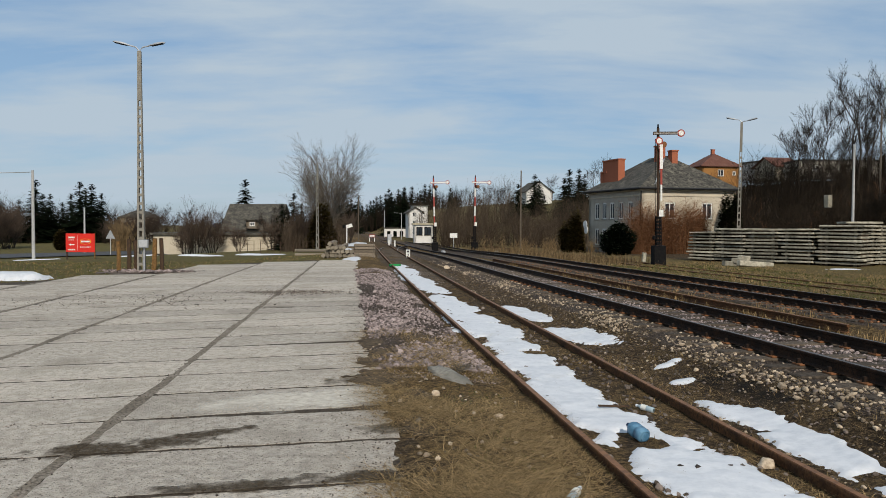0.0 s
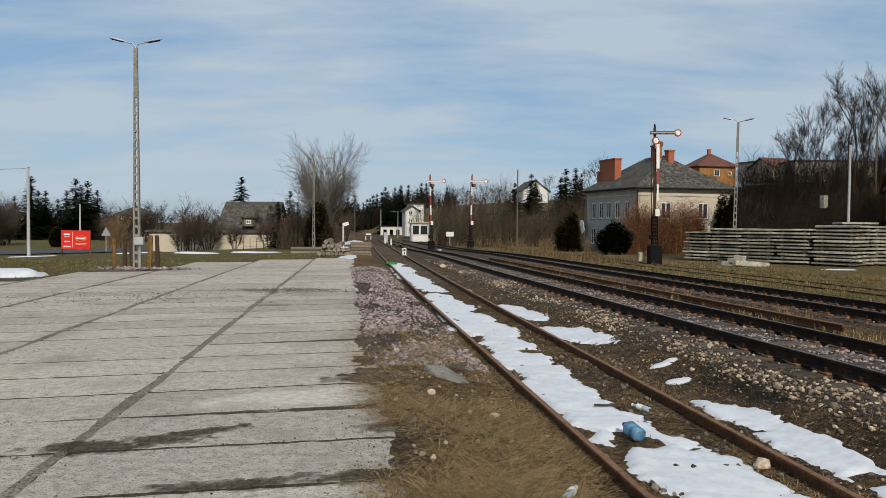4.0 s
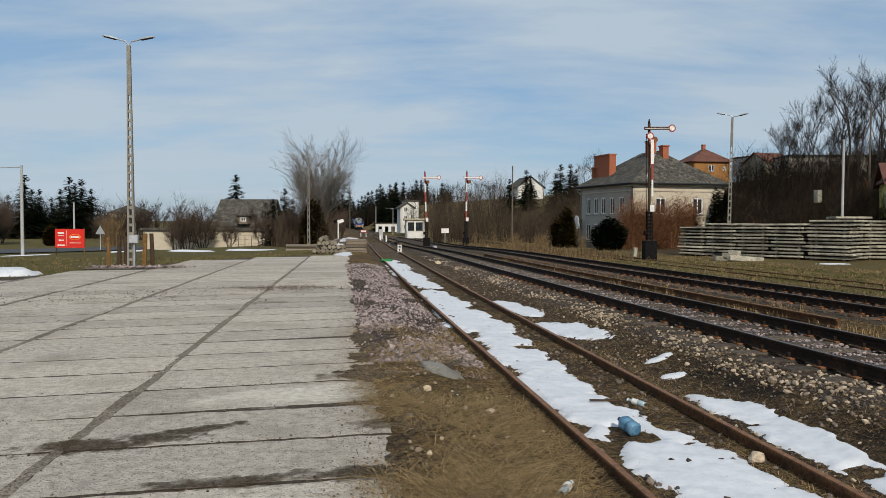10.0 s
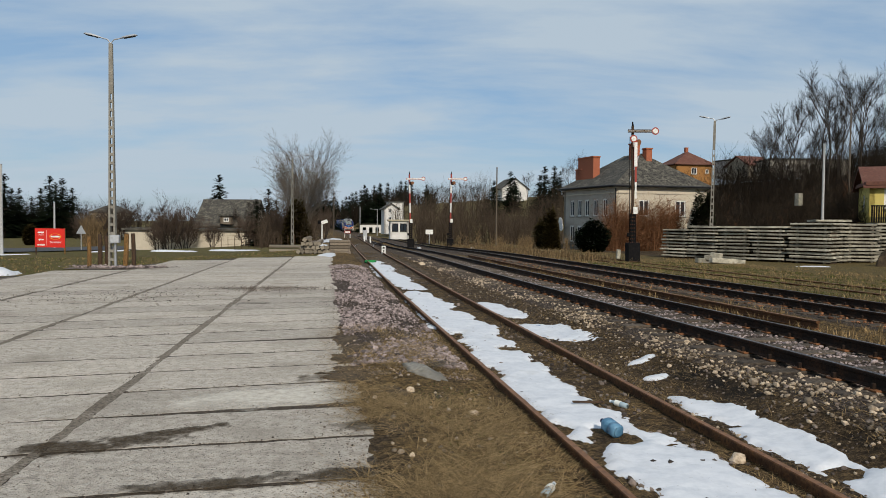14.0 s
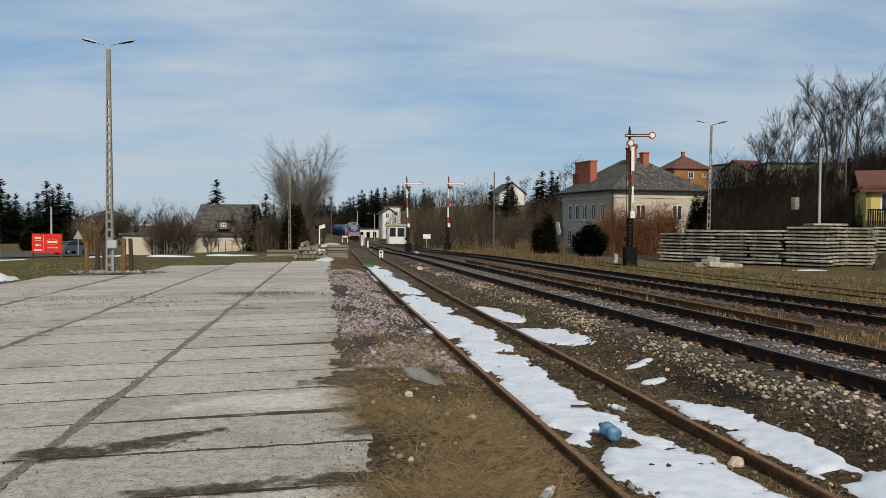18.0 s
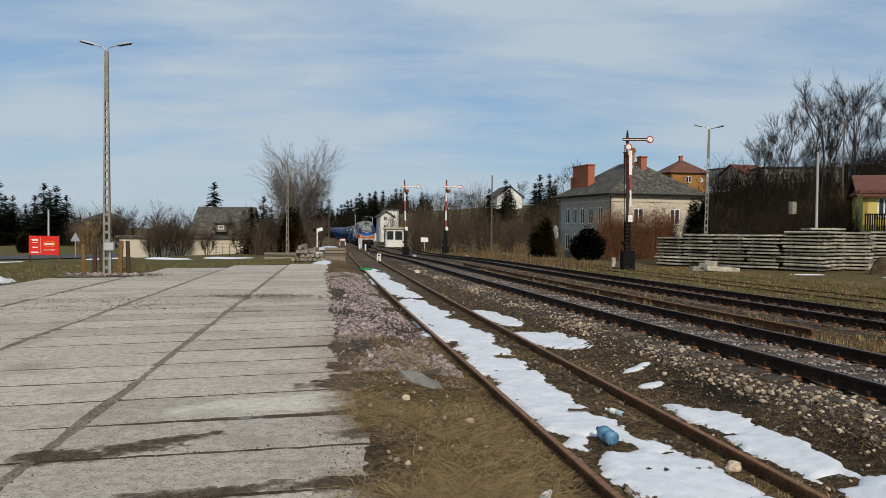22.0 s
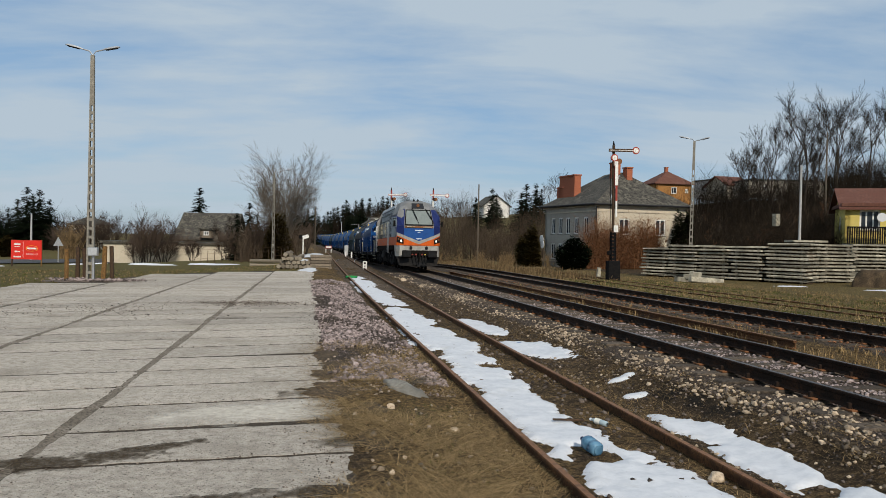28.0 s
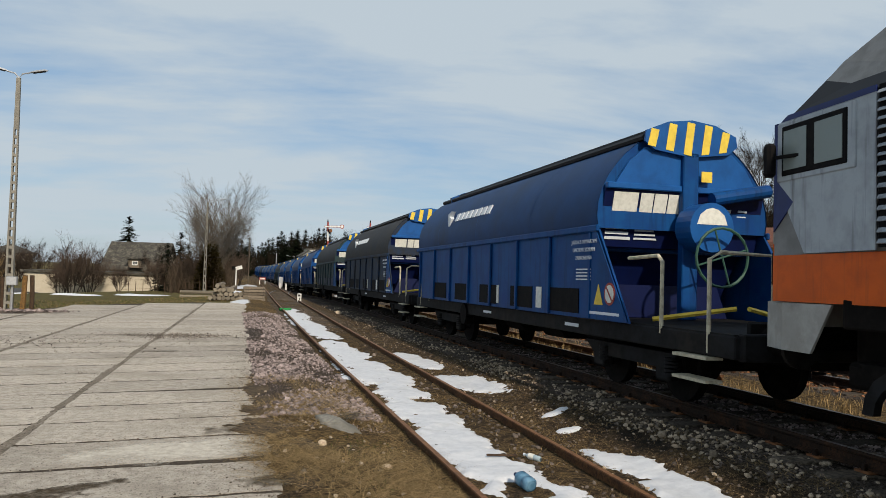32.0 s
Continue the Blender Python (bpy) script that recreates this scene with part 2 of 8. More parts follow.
M["cream_wall"] = material("cream_wall", (0.40, 0.36, 0.26), 0.9, grain=(0.33, 0.3, 0.21), grain_scale=3, stain=(0.26, 0.24, 0.18), stain_scale=0.5)
M["pole_grey"] = material("pole_grey", (0.42, 0.42, 0.41), 0.6, grain=(0.30, 0.30, 0.29), grain_scale=9)
M["bark"] = material("bark", (0.045, 0.036, 0.028), 0.95, grain=(0.028, 0.023, 0.019), grain_scale=14, spec=0.1)
M["twig"] = material("twig", (0.024, 0.020, 0.016), 0.95, random_tint=0.25, spec=0.08)
M["brown_twig"] = material("brown_twig", (0.075, 0.055, 0.042), 0.95, random_tint=0.25, spec=0.08)
M["grey_twig"] = material("grey_twig", (0.12, 0.105, 0.088), 0.95, random_tint=0.2, spec=0.1)
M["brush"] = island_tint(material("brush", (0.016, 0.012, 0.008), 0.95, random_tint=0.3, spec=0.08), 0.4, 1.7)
M["pale_brush"] = island_tint(material("pale_brush", (0.062, 0.046, 0.032), 0.95, random_tint=0.3, spec=0.1), 0.4, 1.6)
M["russet"] = island_tint(material("russet", (0.15, 0.072, 0.036), 0.95, random_tint=0.2, spec=0.1), 0.4, 1.5)
M["reed"] = island_tint(material("reed", (0.17, 0.118, 0.062), 0.95, spec=0.1), 0.35, 1.4)
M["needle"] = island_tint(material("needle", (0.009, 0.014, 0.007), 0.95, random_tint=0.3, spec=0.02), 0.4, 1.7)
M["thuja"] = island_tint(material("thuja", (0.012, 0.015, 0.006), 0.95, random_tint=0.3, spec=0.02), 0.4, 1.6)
M["brown_thuja"] = island_tint(material("brown_thuja", (0.055, 0.042, 0.014), 0.95, random_tint=0.2, spec=0.02), 0.3, 1.5)
M["wagon_blue"] = material("wagon_blue", (0.002, 0.056, 0.19), 0.5, spec=0.12, grain=(0.002, 0.038, 0.16), grain_scale=3, stain=(0.004, 0.022, 0.075), stain_scale=0.7, stain_range=(0.5, 0.75), random_tint=0.0, bump=0.04, bump_scale=4, streak=(0.004, 0.022, 0.08))
M["wagon_light"] = material("wagon_light", (0.005, 0.080, 0.27), 0.4, grain=(0.004, 0.06, 0.21), grain_scale=3)
# navy darkened further: shade below the roof overhang is in this colour
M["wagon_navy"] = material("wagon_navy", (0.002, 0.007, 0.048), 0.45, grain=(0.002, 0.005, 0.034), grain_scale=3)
M["wagon_dusty"] = material("wagon_dusty", (0.012, 0.028, 0.06), 0.7, grain=(0.018, 0.02, 0.024), grain_scale=5, stain=(0.022, 0.02, 0.019), stain_scale=0.8)
M["wagon_teal"] = material("wagon_teal", (0.010, 0.035, 0.042), 0.6, grain=(0.018, 0.024, 0.025), grain_scale=4, stain=(0.04, 0.045, 0.04), stain_scale=0.8)
M["roof_dust"] = material("roof_dust", (0.003, 0.038, 0.13), 0.5, spec=0.12, grain=(0.003, 0.03, 0.10), grain_scale=3, stain=(0.012, 0.02, 0.036), stain_scale=0.6, stain_range=(0.46, 0.74))
M["roof_grime"] = material("roof_grime", (0.036, 0.032, 0.029), 0.7, grain=(0.024, 0.022, 0.021), grain_scale=5, stain=(0.014, 0.022, 0.034), stain_scale=0.7)
# grey sunk towards black, deepening the shade under the train by colour
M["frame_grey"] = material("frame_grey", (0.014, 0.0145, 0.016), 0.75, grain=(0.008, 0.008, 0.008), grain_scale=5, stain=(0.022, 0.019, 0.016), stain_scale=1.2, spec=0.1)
M["loco_grey"] = material("loco_grey", (0.33, 0.37, 0.405), 0.45, grain=(0.26, 0.29, 0.32), grain_scale=4, stain=(0.10, 0.106, 0.112), stain_scale=0.9, stain_range=(0.54, 0.82), bump=0.04, bump_scale=5, streak=(0.05, 0.052, 0.054))
M["loco_pale"] = material("loco_pale", (0.34, 0.335, 0.315), 0.55, grain=(0.27, 0.265, 0.245), grain_scale=6, stain=(0.13, 0.115, 0.095), stain_scale=1.6, stain_range=(0.48, 0.72))
M["loco_roof"] = material("loco_roof", (0.20, 0.205, 0.205), 0.6, grain=(0.15, 0.152, 0.15), grain_scale=5, stain=(0.08, 0.08, 0.078), stain_scale=1.3, stain_range=(0.48, 0.75))
M["loco_blue"] = material("loco_blue", (0.010, 0.065, 0.24), 0.35, grain=(0.009, 0.055, 0.2), grain_scale=5)
M["loco_navy"] = material("loco_navy", (0.012, 0.022, 0.105), 0.4, grain=(0.010, 0.018, 0.085), grain_scale=5)
M["loco_orange"] = material("loco_orange", (0.56, 0.092, 0.005), 0.42, grain=(0.46, 0.075, 0.005), grain_scale=5, stain=(0.33, 0.062, 0.012), stain_scale=0.8, stain_range=(0.5, 0.8), streak=(0.22, 0.055, 0.016))
M["loco_dark"] = material("loco_dark", (0.018, 0.019, 0.022), 0.6, grain=(0.02, 0.02, 0.022), grain_scale=5)
# colour lowered to near black to deepen the shade beneath the train
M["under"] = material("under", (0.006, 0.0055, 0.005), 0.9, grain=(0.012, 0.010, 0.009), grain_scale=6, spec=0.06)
M["cream_rail"] = material("cream_rail", (0.50, 0.46, 0.34), 0.6, grain=(0.3, 0.27, 0.2), grain_scale=12)
M["yellow_rail"] = material("yellow_rail", (0.60, 0.42, 0.05), 0.55, grain=(0.36, 0.26, 0.07), grain_scale=12)
M["haz_yellow"] = material("haz_yellow", (0.72, 0.52, 0.07), 0.5, grain=(0.6, 0.42, 0.06), grain_scale=8)
M["paper"] = material("paper", (0.66, 0.66, 0.60), 0.7, grain=(0.55, 0.55, 0.5), grain_scale=14)
M["faint_letter"] = material("faint_letter", (0.30, 0.31, 0.32), 0.7)
M["letter"] = material("letter", (0.62, 0.66, 0.70), 0.6)
M["green_wheel"] = material("green_wheel", (0.03, 0.08, 0.06), 0.5)
M["asphalt"] = material("asphalt", (0.075, 0.075, 0.078), 0.9, grain=(0.05, 0.05, 0.052), grain_scale=3, bump=0.3, coords="World")
M["canister"] = material("canister", (0.06, 0.15, 0.24), 0.2, grain=(0.12, 0.25, 0.36), grain_scale=9)
M["pet"] = material("pet", (0.30, 0.38, 0.42), 0.12)
M["car_blue"] = material("car_blue", (0.10, 0.125, 0.14), 0.3, metal=0.3)
M["rubber"] = material("rubber", (0.012, 0.012, 0.012), 0.85)
M["dish"] = material("dish", (0.62, 0.63, 0.63), 0.4)
M["rust_plate"] = material("rust_plate", (0.20, 0.085, 0.035), 0.85, grain=(0.12, 0.055, 0.03), grain_scale=10)
M["hill_grass"] = material("hill_grass", (0.075, 0.085, 0.032), 0.95, grain=(0.12, 0.10, 0.05), grain_scale=0.6)

m = bpy.data.materials.new("lamp_glow")
m.use_nodes = True
m.node_tree.nodes["Principled BSDF"].inputs["Emission Color"].default_value = (1.0, 0.93, 0.78, 1)
m.node_tree.nodes["Principled BSDF"].inputs["Emission Strength"].default_value = 0.7
M["lamp_glow"] = m

m = bpy.data.materials.new("cab_glass")
m.use_nodes = True
b = m.node_tree.nodes["Principled BSDF"]
b.inputs["Base Color"].default_value = (0.55, 0.62, 0.62, 1)
b.inputs["Roughness"].default_value, b.inputs["Transmission Weight"].default_value, b.inputs["IOR"].default_value = 0.03, 0.85, 1.3
M["cab_glass"] = m


def ground_material():
    """Soil, dead grass, ballast grey and dark spilled soot, mixed by noise and by a painted field of kinds."""
    m = bpy.data.materials.new("ground")
    m.use_nodes = True
    n, l = m.node_tree.nodes, m.node_tree.links
    b = n["Principled BSDF"]
    b.inputs["Roughness"].default_value, b.inputs["Specular IOR Level"].default_value = 1.0, 0.1
    geo = n.new("ShaderNodeNewGeometry")

    def tex(scale, detail=6.0, rough=0.65):
        t = n.new("ShaderNodeTexNoise")
        t.inputs["Scale"].default_value, t.inputs["Detail"].default_value, t.inputs["Roughness"].default_value = scale, detail, rough
        l.new(geo.outputs["Position"], t.inputs["Vector"])
        return t.outputs["Fac"]

    def mix(fac, a, c):
        x = n.new("ShaderNodeMixRGB")
        l.new(fac, x.inputs[0])
        for k, v in ((1, a), (2, c)):
            if isinstance(v, tuple):
                x.inputs[k].default_value = (*v, 1)
            else:
                l.new(v, x.inputs[k])
        return x.outputs[0]

    def ramp(fac, lo, hi):
        r = n.new("ShaderNodeMapRange")
        r.inputs["From Min"].default_value, r.inputs["From Max"].default_value = lo, hi
        l.new(fac, r.inputs["Value"])
        return r.outputs[0]

    fine, mid, tiny = tex(19.0), tex(3.2), tex(75.0, 3.0)
    crumb = mix(ramp(tiny, 0.40, 0.60), (0.034, 0.024, 0.015), (0.18, 0.122, 0.065))
    soil = mix(ramp(fine, 0.38, 0.60), crumb, (0.030, 0.022, 0.015))
    blade = mix(ramp(tiny, 0.38, 0.60), (0.07, 0.046, 0.02), (0.33, 0.215, 0.09))
    straw = mix(ramp(fine, 0.42, 0.62), blade, (0.048, 0.032, 0.017))
    moss = mix(ramp(tiny, 0.4, 0.6), (0.06, 0.062, 0.018), (0.17, 0.16, 0.052))
    green = mix(ramp(mid, 0.4, 0.62), moss, (0.115, 0.085, 0.042))
    stone = mix(ramp(tex(42.0, 3.0), 0.42, 0.60), (0.12, 0.094, 0.075), (0.024, 0.018, 0.014))
    kinds = {}
    for key in ("straw", "green", "stone", "soot"):
        a = n.new("ShaderNodeAttribute")
        a.attribute_name = key
        s = n.new("ShaderNodeMath")
        s.operation = 'ADD'
        l.new(a.outputs["Fac"], s.inputs[0])
        o = n.new("ShaderNodeMath")
        o.operation = 'MULTIPLY_ADD'
        l.new(mid, o.inputs[0])
        o.inputs[1].default_value, o.inputs[2].default_value = 1.2, -0.6
        l.new(o.outputs[0], s.inputs[1])
        kinds[key] = ramp(s.outputs[0], 0.34, 0.62)
    c = mix(kinds["straw"], soil, straw)
    c = mix(kinds["green"], c, green)
    c = mix(kinds["stone"], c, stone)
    c = mix(kinds["soot"], c, mix(ramp(tiny, 0.5, 0.7), (0.014, 0.012, 0.010), (0.05, 0.04, 0.03)))
    l.new(c, b.inputs["Base Color"])
    bp = n.new("ShaderNodeBump")
    bp.inputs["Strength"].default_value, bp.inputs["Distance"].default_value = 0.9, 0.05
    l.new(tiny, bp.inputs["Height"])
    l.new(bp.outputs[0], b.inputs["Normal"])
    return m


M["ground"] = ground_material()


def patchy(m, scale, low, high, most=1.0):
    """Let a thin spill fade out in specks towards its rim, by its own field of thickness."""
    n, l = m.node_tree.nodes, m.node_tree.links
    b = n["Principled BSDF"]
    geo, a = n.new("ShaderNodeNewGeometry"), n.new("ShaderNodeAttribute")
    a.attribute_name = "rim"
    t = n.new("ShaderNodeTexNoise")
    t.inputs["Scale"].default_value, t.inputs["Detail"].default_value, t.inputs["Roughness"].default_value = scale, 8.0, 0.7
    l.new(geo.outputs["Position"], t.inputs["Vector"])
    s = n.new("ShaderNodeMath")
    s.operation = 'MULTIPLY_ADD'
    l.new(a.outputs["Fac"], s.inputs[0])
    s.inputs[1].default_value = 0.55
    l.new(t.outputs["Fac"], s.inputs[2])
    r = n.new("ShaderNodeMapRange")
    r.inputs["From Min"].default_value, r.inputs["From Max"].default_value, r.inputs["To Max"].default_value = low, high, most
    l.new(s.outputs[0], r.inputs["Value"])
    l.new(r.outputs[0], b.inputs["Alpha"])
    return m


M["lime"] = patchy(M["lime"], 9.0, 0.45, 1.3, 0.75)
M["dirt"] = patchy(material("dirt", (0.13, 0.102, 0.066), 1.0, grain=(0.045, 0.036, 0.024), grain_scale=30, bump=0.8, bump_scale=50, coords="World"), 9.0, 0.55, 1.12, 0.85)
M["mud"] = patchy(material("mud", (0.085, 0.06, 0.034), 1.0, grain=(0.03, 0.022, 0.013), grain_scale=45, bump=1.0, bump_scale=60, coords="World"), 14.0, 0.52, 1.15, 0.9)
M["thin_dirt"] = patchy(material("thin_dirt", (0.15, 0.115, 0.078), 1.0, grain=(0.06, 0.047, 0.032), grain_scale=30, bump=0.8, bump_scale=50, coords="World"), 9.0, 0.6, 1.4, 0.55)


# ---------------------------------------------------------------- geometry helpers
def finish(name, bm, mat, parent=None, smooth=False):
    me = bpy.data.meshes.new(name)
    bm.to_mesh(me)
    bm.free()
    if smooth:
        me.polygons.foreach_set("use_smooth", [True] * len(me.polygons))
    me.materials.append(mat)
    ob = new(name, me)
    if parent:
        ob.parent = parent
    return ob


def part(name, bm, mat, parent, label="", smooth=False):
    ob = finish(name, bm, mat, parent, smooth)
    if label:
        ob["label"] = label
    return ob


def base(name, m, label, category, group="", kind=""):
    e = new(name)
    e.matrix_world = m
    return tagged(e, label, category, group, kind)


def raw(name, verts, faces, mat, parent=None):
    me = bpy.data.meshes.new(name)
    me.from_pydata([tuple(v) for v in verts], [], [tuple(f) for f in faces])
    me.update()
    me.materials.append(mat)
    ob = new(name, me)
    if parent:
        ob.parent = parent
    return ob


def box(bm, x0, x1, y0, y1, z0, z1, bevel=0.0):
    v = [bm.verts.new((x, y, z)) for x in (x0, x1) for y in (y0, y1) for z in (z0, z1)]
    f = [bm.faces.new([v[i] for i in q]) for q in ((0, 1, 3, 2), (4, 6, 7, 5), (0, 4, 5, 1), (2, 3, 7, 6), (0, 2, 6, 4), (1, 5, 7, 3))]
    if bevel:
        bmesh.ops.bevel(bm, geom=list({e for q in f for e in q.edges}), offset=bevel, segments=1, affect='EDGES')
    return bm


def B(x0, x1, y0, y1, z0, z1, bevel=0.0):
    return box(bmesh.new(), x0, x1, y0, y1, z0, z1, bevel)


def tube(bm, points, r, seg=8, r2=None, caps=True):
    """A round bar through points, its radius going from r to r2."""
    pts = [Vector(p) for p in points]
    r2 = r if r2 is None else r2
    rings = []
    for i, p in enumerate(pts):
        d = (pts[min(i + 1, len(pts) - 1)] - pts[max(i - 1, 0)]).normalized()
        side = d.cross(Vector((0, 0, 1)) if abs(d.z) < 0.95 else Vector((1, 0, 0))).normalized()
        up = side.cross(d)
        q = r + (r2 - r) * i / max(len(pts) - 1, 1)
        rings.append([bm.verts.new(p + (side * math.cos(a) + up * math.sin(a)) * q) for a in (2 * math.pi * k / seg for k in range(seg))])
    for a, c in zip(rings[:-1], rings[1:]):
        for k in range(seg):
            bm.faces.new((a[k], a[(k + 1) % seg], c[(k + 1) % seg], c[k]))
    if caps:
        bm.faces.new(rings[0][::-1])
        bm.faces.new(rings[-1])
    return bm


def TUBE(points, r, seg=8, r2=None):
    return tube(bmesh.new(), points, r, seg, r2)


def prism(bm, outline, axis, a, c):
    """An outline of (p, q) pairs pushed along an axis from a to c. Axis x takes (y, z), y takes (x, z), z takes (x, y)."""
    def put(p, q, w):
        return {"x": (w, p, q), "y": (p, w, q), "z": (p, q, w)}[axis]
    lo = [bm.verts.new(put(p, q, a)) for p, q in outline]
    hi = [bm.verts.new(put(p, q, c)) for p, q in outline]
    n = len(outline)
    for k in range(n):
        bm.faces.new((lo[k], lo[(k + 1) % n], hi[(k + 1) % n], hi[k]))
    bm.faces.new(lo[::-1])
    bm.faces.new(hi)
    bmesh.ops.recalc_face_normals(bm, faces=bm.faces[:])
    return bm


def PRISM(outline, axis, a, c):
    return prism(bmesh.new(), outline, axis, a, c)


def sheet(outlines):
    """A skin through equal rows of points."""
    bm = bmesh.new()
    rows = [[bm.verts.new(p) for p in row] for row in outlines]
    for a, c in zip(rows[:-1], rows[1:]):
        for k in range(len(a) - 1):
            bm.faces.new((a[k], a[k + 1], c[k + 1], c[k]))
    bmesh.ops.recalc_face_normals(bm, faces=bm.faces[:])
    return bm


def disc(bm, centre, r, axis, thick, seg=20):
    outline = [(centre[{"x": 1, "y": 0, "z": 0}[axis]] + r * math.cos(2 * math.pi * k / seg),
                centre[{"x": 2, "y": 2, "z": 1}[axis]] + r * math.sin(2 * math.pi * k / seg)) for k in range(seg)]
    w = centre["xyz".index(axis)]
    return prism(bm, outline, axis, w - thick / 2, w + thick / 2)


def DISC(centre, r, axis, thick, seg=20):
    return disc(bmesh.new(), centre, r, axis, thick, seg)


def sm(a, c, x):
    t = min(max((x - a) / (c - a), 0.0), 1.0)
    return t * t * (3 - 2 * t)


def text_part(name, words, size, mat, parent, m, label=""):
    """Flat raised lettering made into a mesh, in its own xy plane and then posed by m."""
    cu = bpy.data.curves.new(name, 'FONT')
    cu.body, cu.size, cu.extrude, cu.resolution_u = words, size, 0.002, 2
    cu.align_x, cu.align_y = 'CENTER', 'CENTER'
    tmp = bpy.data.objects.new(name, cu)
    scene.collection.objects.link(tmp)
    me = bpy.data.meshes.new_from_object(tmp.evaluated_get(bpy.context.evaluated_depsgraph_get()))
    bpy.data.objects.remove(tmp)
    me.materials.clear()
    me.materials.append(mat)
    ob = new(name, me)
    ob.parent = parent
    ob.matrix_local = m
    if label:
        ob["label"] = label
    return ob


# ---------------------------------------------------------------- the lie of the land
# Along the railway: v metres to the right of the running line's centre, s metres ahead.
CV, SV = 0.9906, 0.1367


def vs_of(x, y):
    return (x - 6.6) * CV + y * SV, -x * SV + y * CV


def xy_of(v, s):
    return (v + 6.538) * CV - s * SV, (v + 6.538) * SV + s * CV


def bend(s):
    """How far the line swings to the right of its first straight."""
    return 1.8 * sm(15, 135, s)


def beside_line(x, y):
    """How far a place lies to the right of the running line, out to where it bends left."""
    v, s = vs_of(x, y)
    return v - bend(s) + max(0.0, s - 280) ** 2 / 1200


def z_line(s):
    return 0.47 - 0.0094 * min(max(s, -60), 190) - 0.3 * sm(43, 85, s)


def z_siding(s):
    return -0.0045 * max(0.0, s - 35)


def hill(x, y):
    v, s = vs_of(x, y)
    q = max(0.0, (x - 22) * 0.8 + (min(y, 330) - 60) * 0.25)
    return 13.0 * math.tanh(0.36 * q * q / (q + 12) / 13.0) * sm(8, 22, v)


def land(x, y, rough=True):
    v, s = vs_of(x, y)
    v -= bend(s)
    zl, zs = z_line(s), z_siding(s)
    yard = -0.05 - (0.019 + 0.030 * sm(-20, -36, x)) * max(0.0, s - 39) * sm(-6, -13, v) if v < -6 else -0.05
    yard = max(yard, -3.2 + 1.55 * sm(-20, -36, x))
    if v < -6.7:
        z = yard
    elif v < -5.4:
        z = yard + 0.075 * sm(-6.7, -5.7, v)
    elif v < -4.6:
        z = 0.025 - (0.025 + 0.085 - zs) * sm(-5.4, -4.6, v)
    elif v < -2.4:
        z = zs - 0.085
    elif v < -1.35:
        z = zs - 0.085 + (zl - 0.2 - zs + 0.085) * sm(-2.4, -1.35, v)
    elif v < 1.35:
        z = zl - 0.2
    elif v < 3.0:
        z = zl - 0.2 - 0.07 * math.sin((v - 1.35) / 1.65 * math.pi)
    elif v < 5.8:
        z = zl - 0.2
    else:
        z = zl - 0.2 - 0.16 * sm(5.8, 8.0, v)
    if v > 5.8 and s > 40:
        z += 0.0094 * (min(s, 190) - 40) * sm(6, 14, v) * 0.7
    z += hill(x, y)
    if rough and v > -6.4:
        z += 0.022 * noise.noise((x * 1.7, y * 1.7, 0)) + 0.012 * noise.noise((x * 6, y * 6, 3))
    elif rough and s > 39:
        z += 0.06 * noise.noise((x * 0.6, y * 0.6, 0))
    return z


def spread(stops):
    out = []
    for a, c, step in stops:
        k = max(1, round((c - a) / step))
        out += [a + (c - a) * i / k for i in range(k)]
    return out + [stops[-1][1]]


V_AX = spread([(-620, -120, 60), (-120, -30, 6), (-30, -7, 1.2), (-7, 8, 0.17), (8, 16, 0.5), (16, 70, 2.5), (70, 150, 8), (150, 900, 75)])
S_AX = spread([(-120, -10, 12), (-10, 3, 1.0), (3, 16, 0.2), (16, 34, 0.5), (34, 80, 1.2), (80, 190, 5), (190, 400, 14), (400, 1600, 120)])


def build_ground():
    verts, faces, kinds = [], [], {"straw": [], "green": [], "stone": [], "soot": []}
    for s in S_AX:
        for v in V_AX:
            x, y = xy_of(v, s)
            verts.append((x, y, land(x, y)))
            n1 = noise.noise((x * 0.5, y * 0.5, 9))
            straw = 0.5 if v < -4.4 else 0.3
            green = 0.05
            stone = 0.1
            soot = 0.0
            if v < -6.2:
                straw, green = 0.35, 0.62
            elif v < -4.5:
                straw, green = 0.55 + 0.45 * n1, -0.02 - 0.45 * n1
                stone = 0.75 * sm(10.2, 12.5, s) * sm(42, 24, s)
            elif v < -2.8:
                straw, stone = 0.42, 0.22
            elif v < -1.6:
                straw, stone = 0.38, 0.28
                soot = 0.55 * sm(12.5, 10, s) * sm(-2.6, -1.9, v) * sm(-0.2, 0.3, n1)
            elif v < 1.3:
                stone = 0.65
            elif v < 3.0:
                straw, stone = 0.6, 0.3
            elif v < 5.8:
                stone = 0.6
            elif v < 17 or (s < 47 and v < 60):
                straw, green = 0.7, 0.5
            else:
                straw, green = (0.2, 0.6) if y > 105 and x < 34 else (-0.1, -0.15)
            for key, val in (("straw", straw), ("green", green), ("stone", stone), ("soot", soot)):
                kinds[key].append(val)
    w = len(V_AX)
    for j in range(len(S_AX) - 1):
        for i in range(w - 1):
            k = j * w + i
            faces.append((k, k + 1, k + w + 1, k + w))
    ob = raw("ground", verts, faces, M["ground"])
    for key, vals in kinds.items():
        ob.data.attributes.new(key, 'FLOAT', 'POINT').data.foreach_set("value", vals)
    ob.data.polygons.foreach_set("use_smooth", [True] * len(ob.data.polygons))
    tagged(ob, "trampled soil with dead grass and ballast beside the tracks", "ground", kind="structure")
    return ob


build_ground()


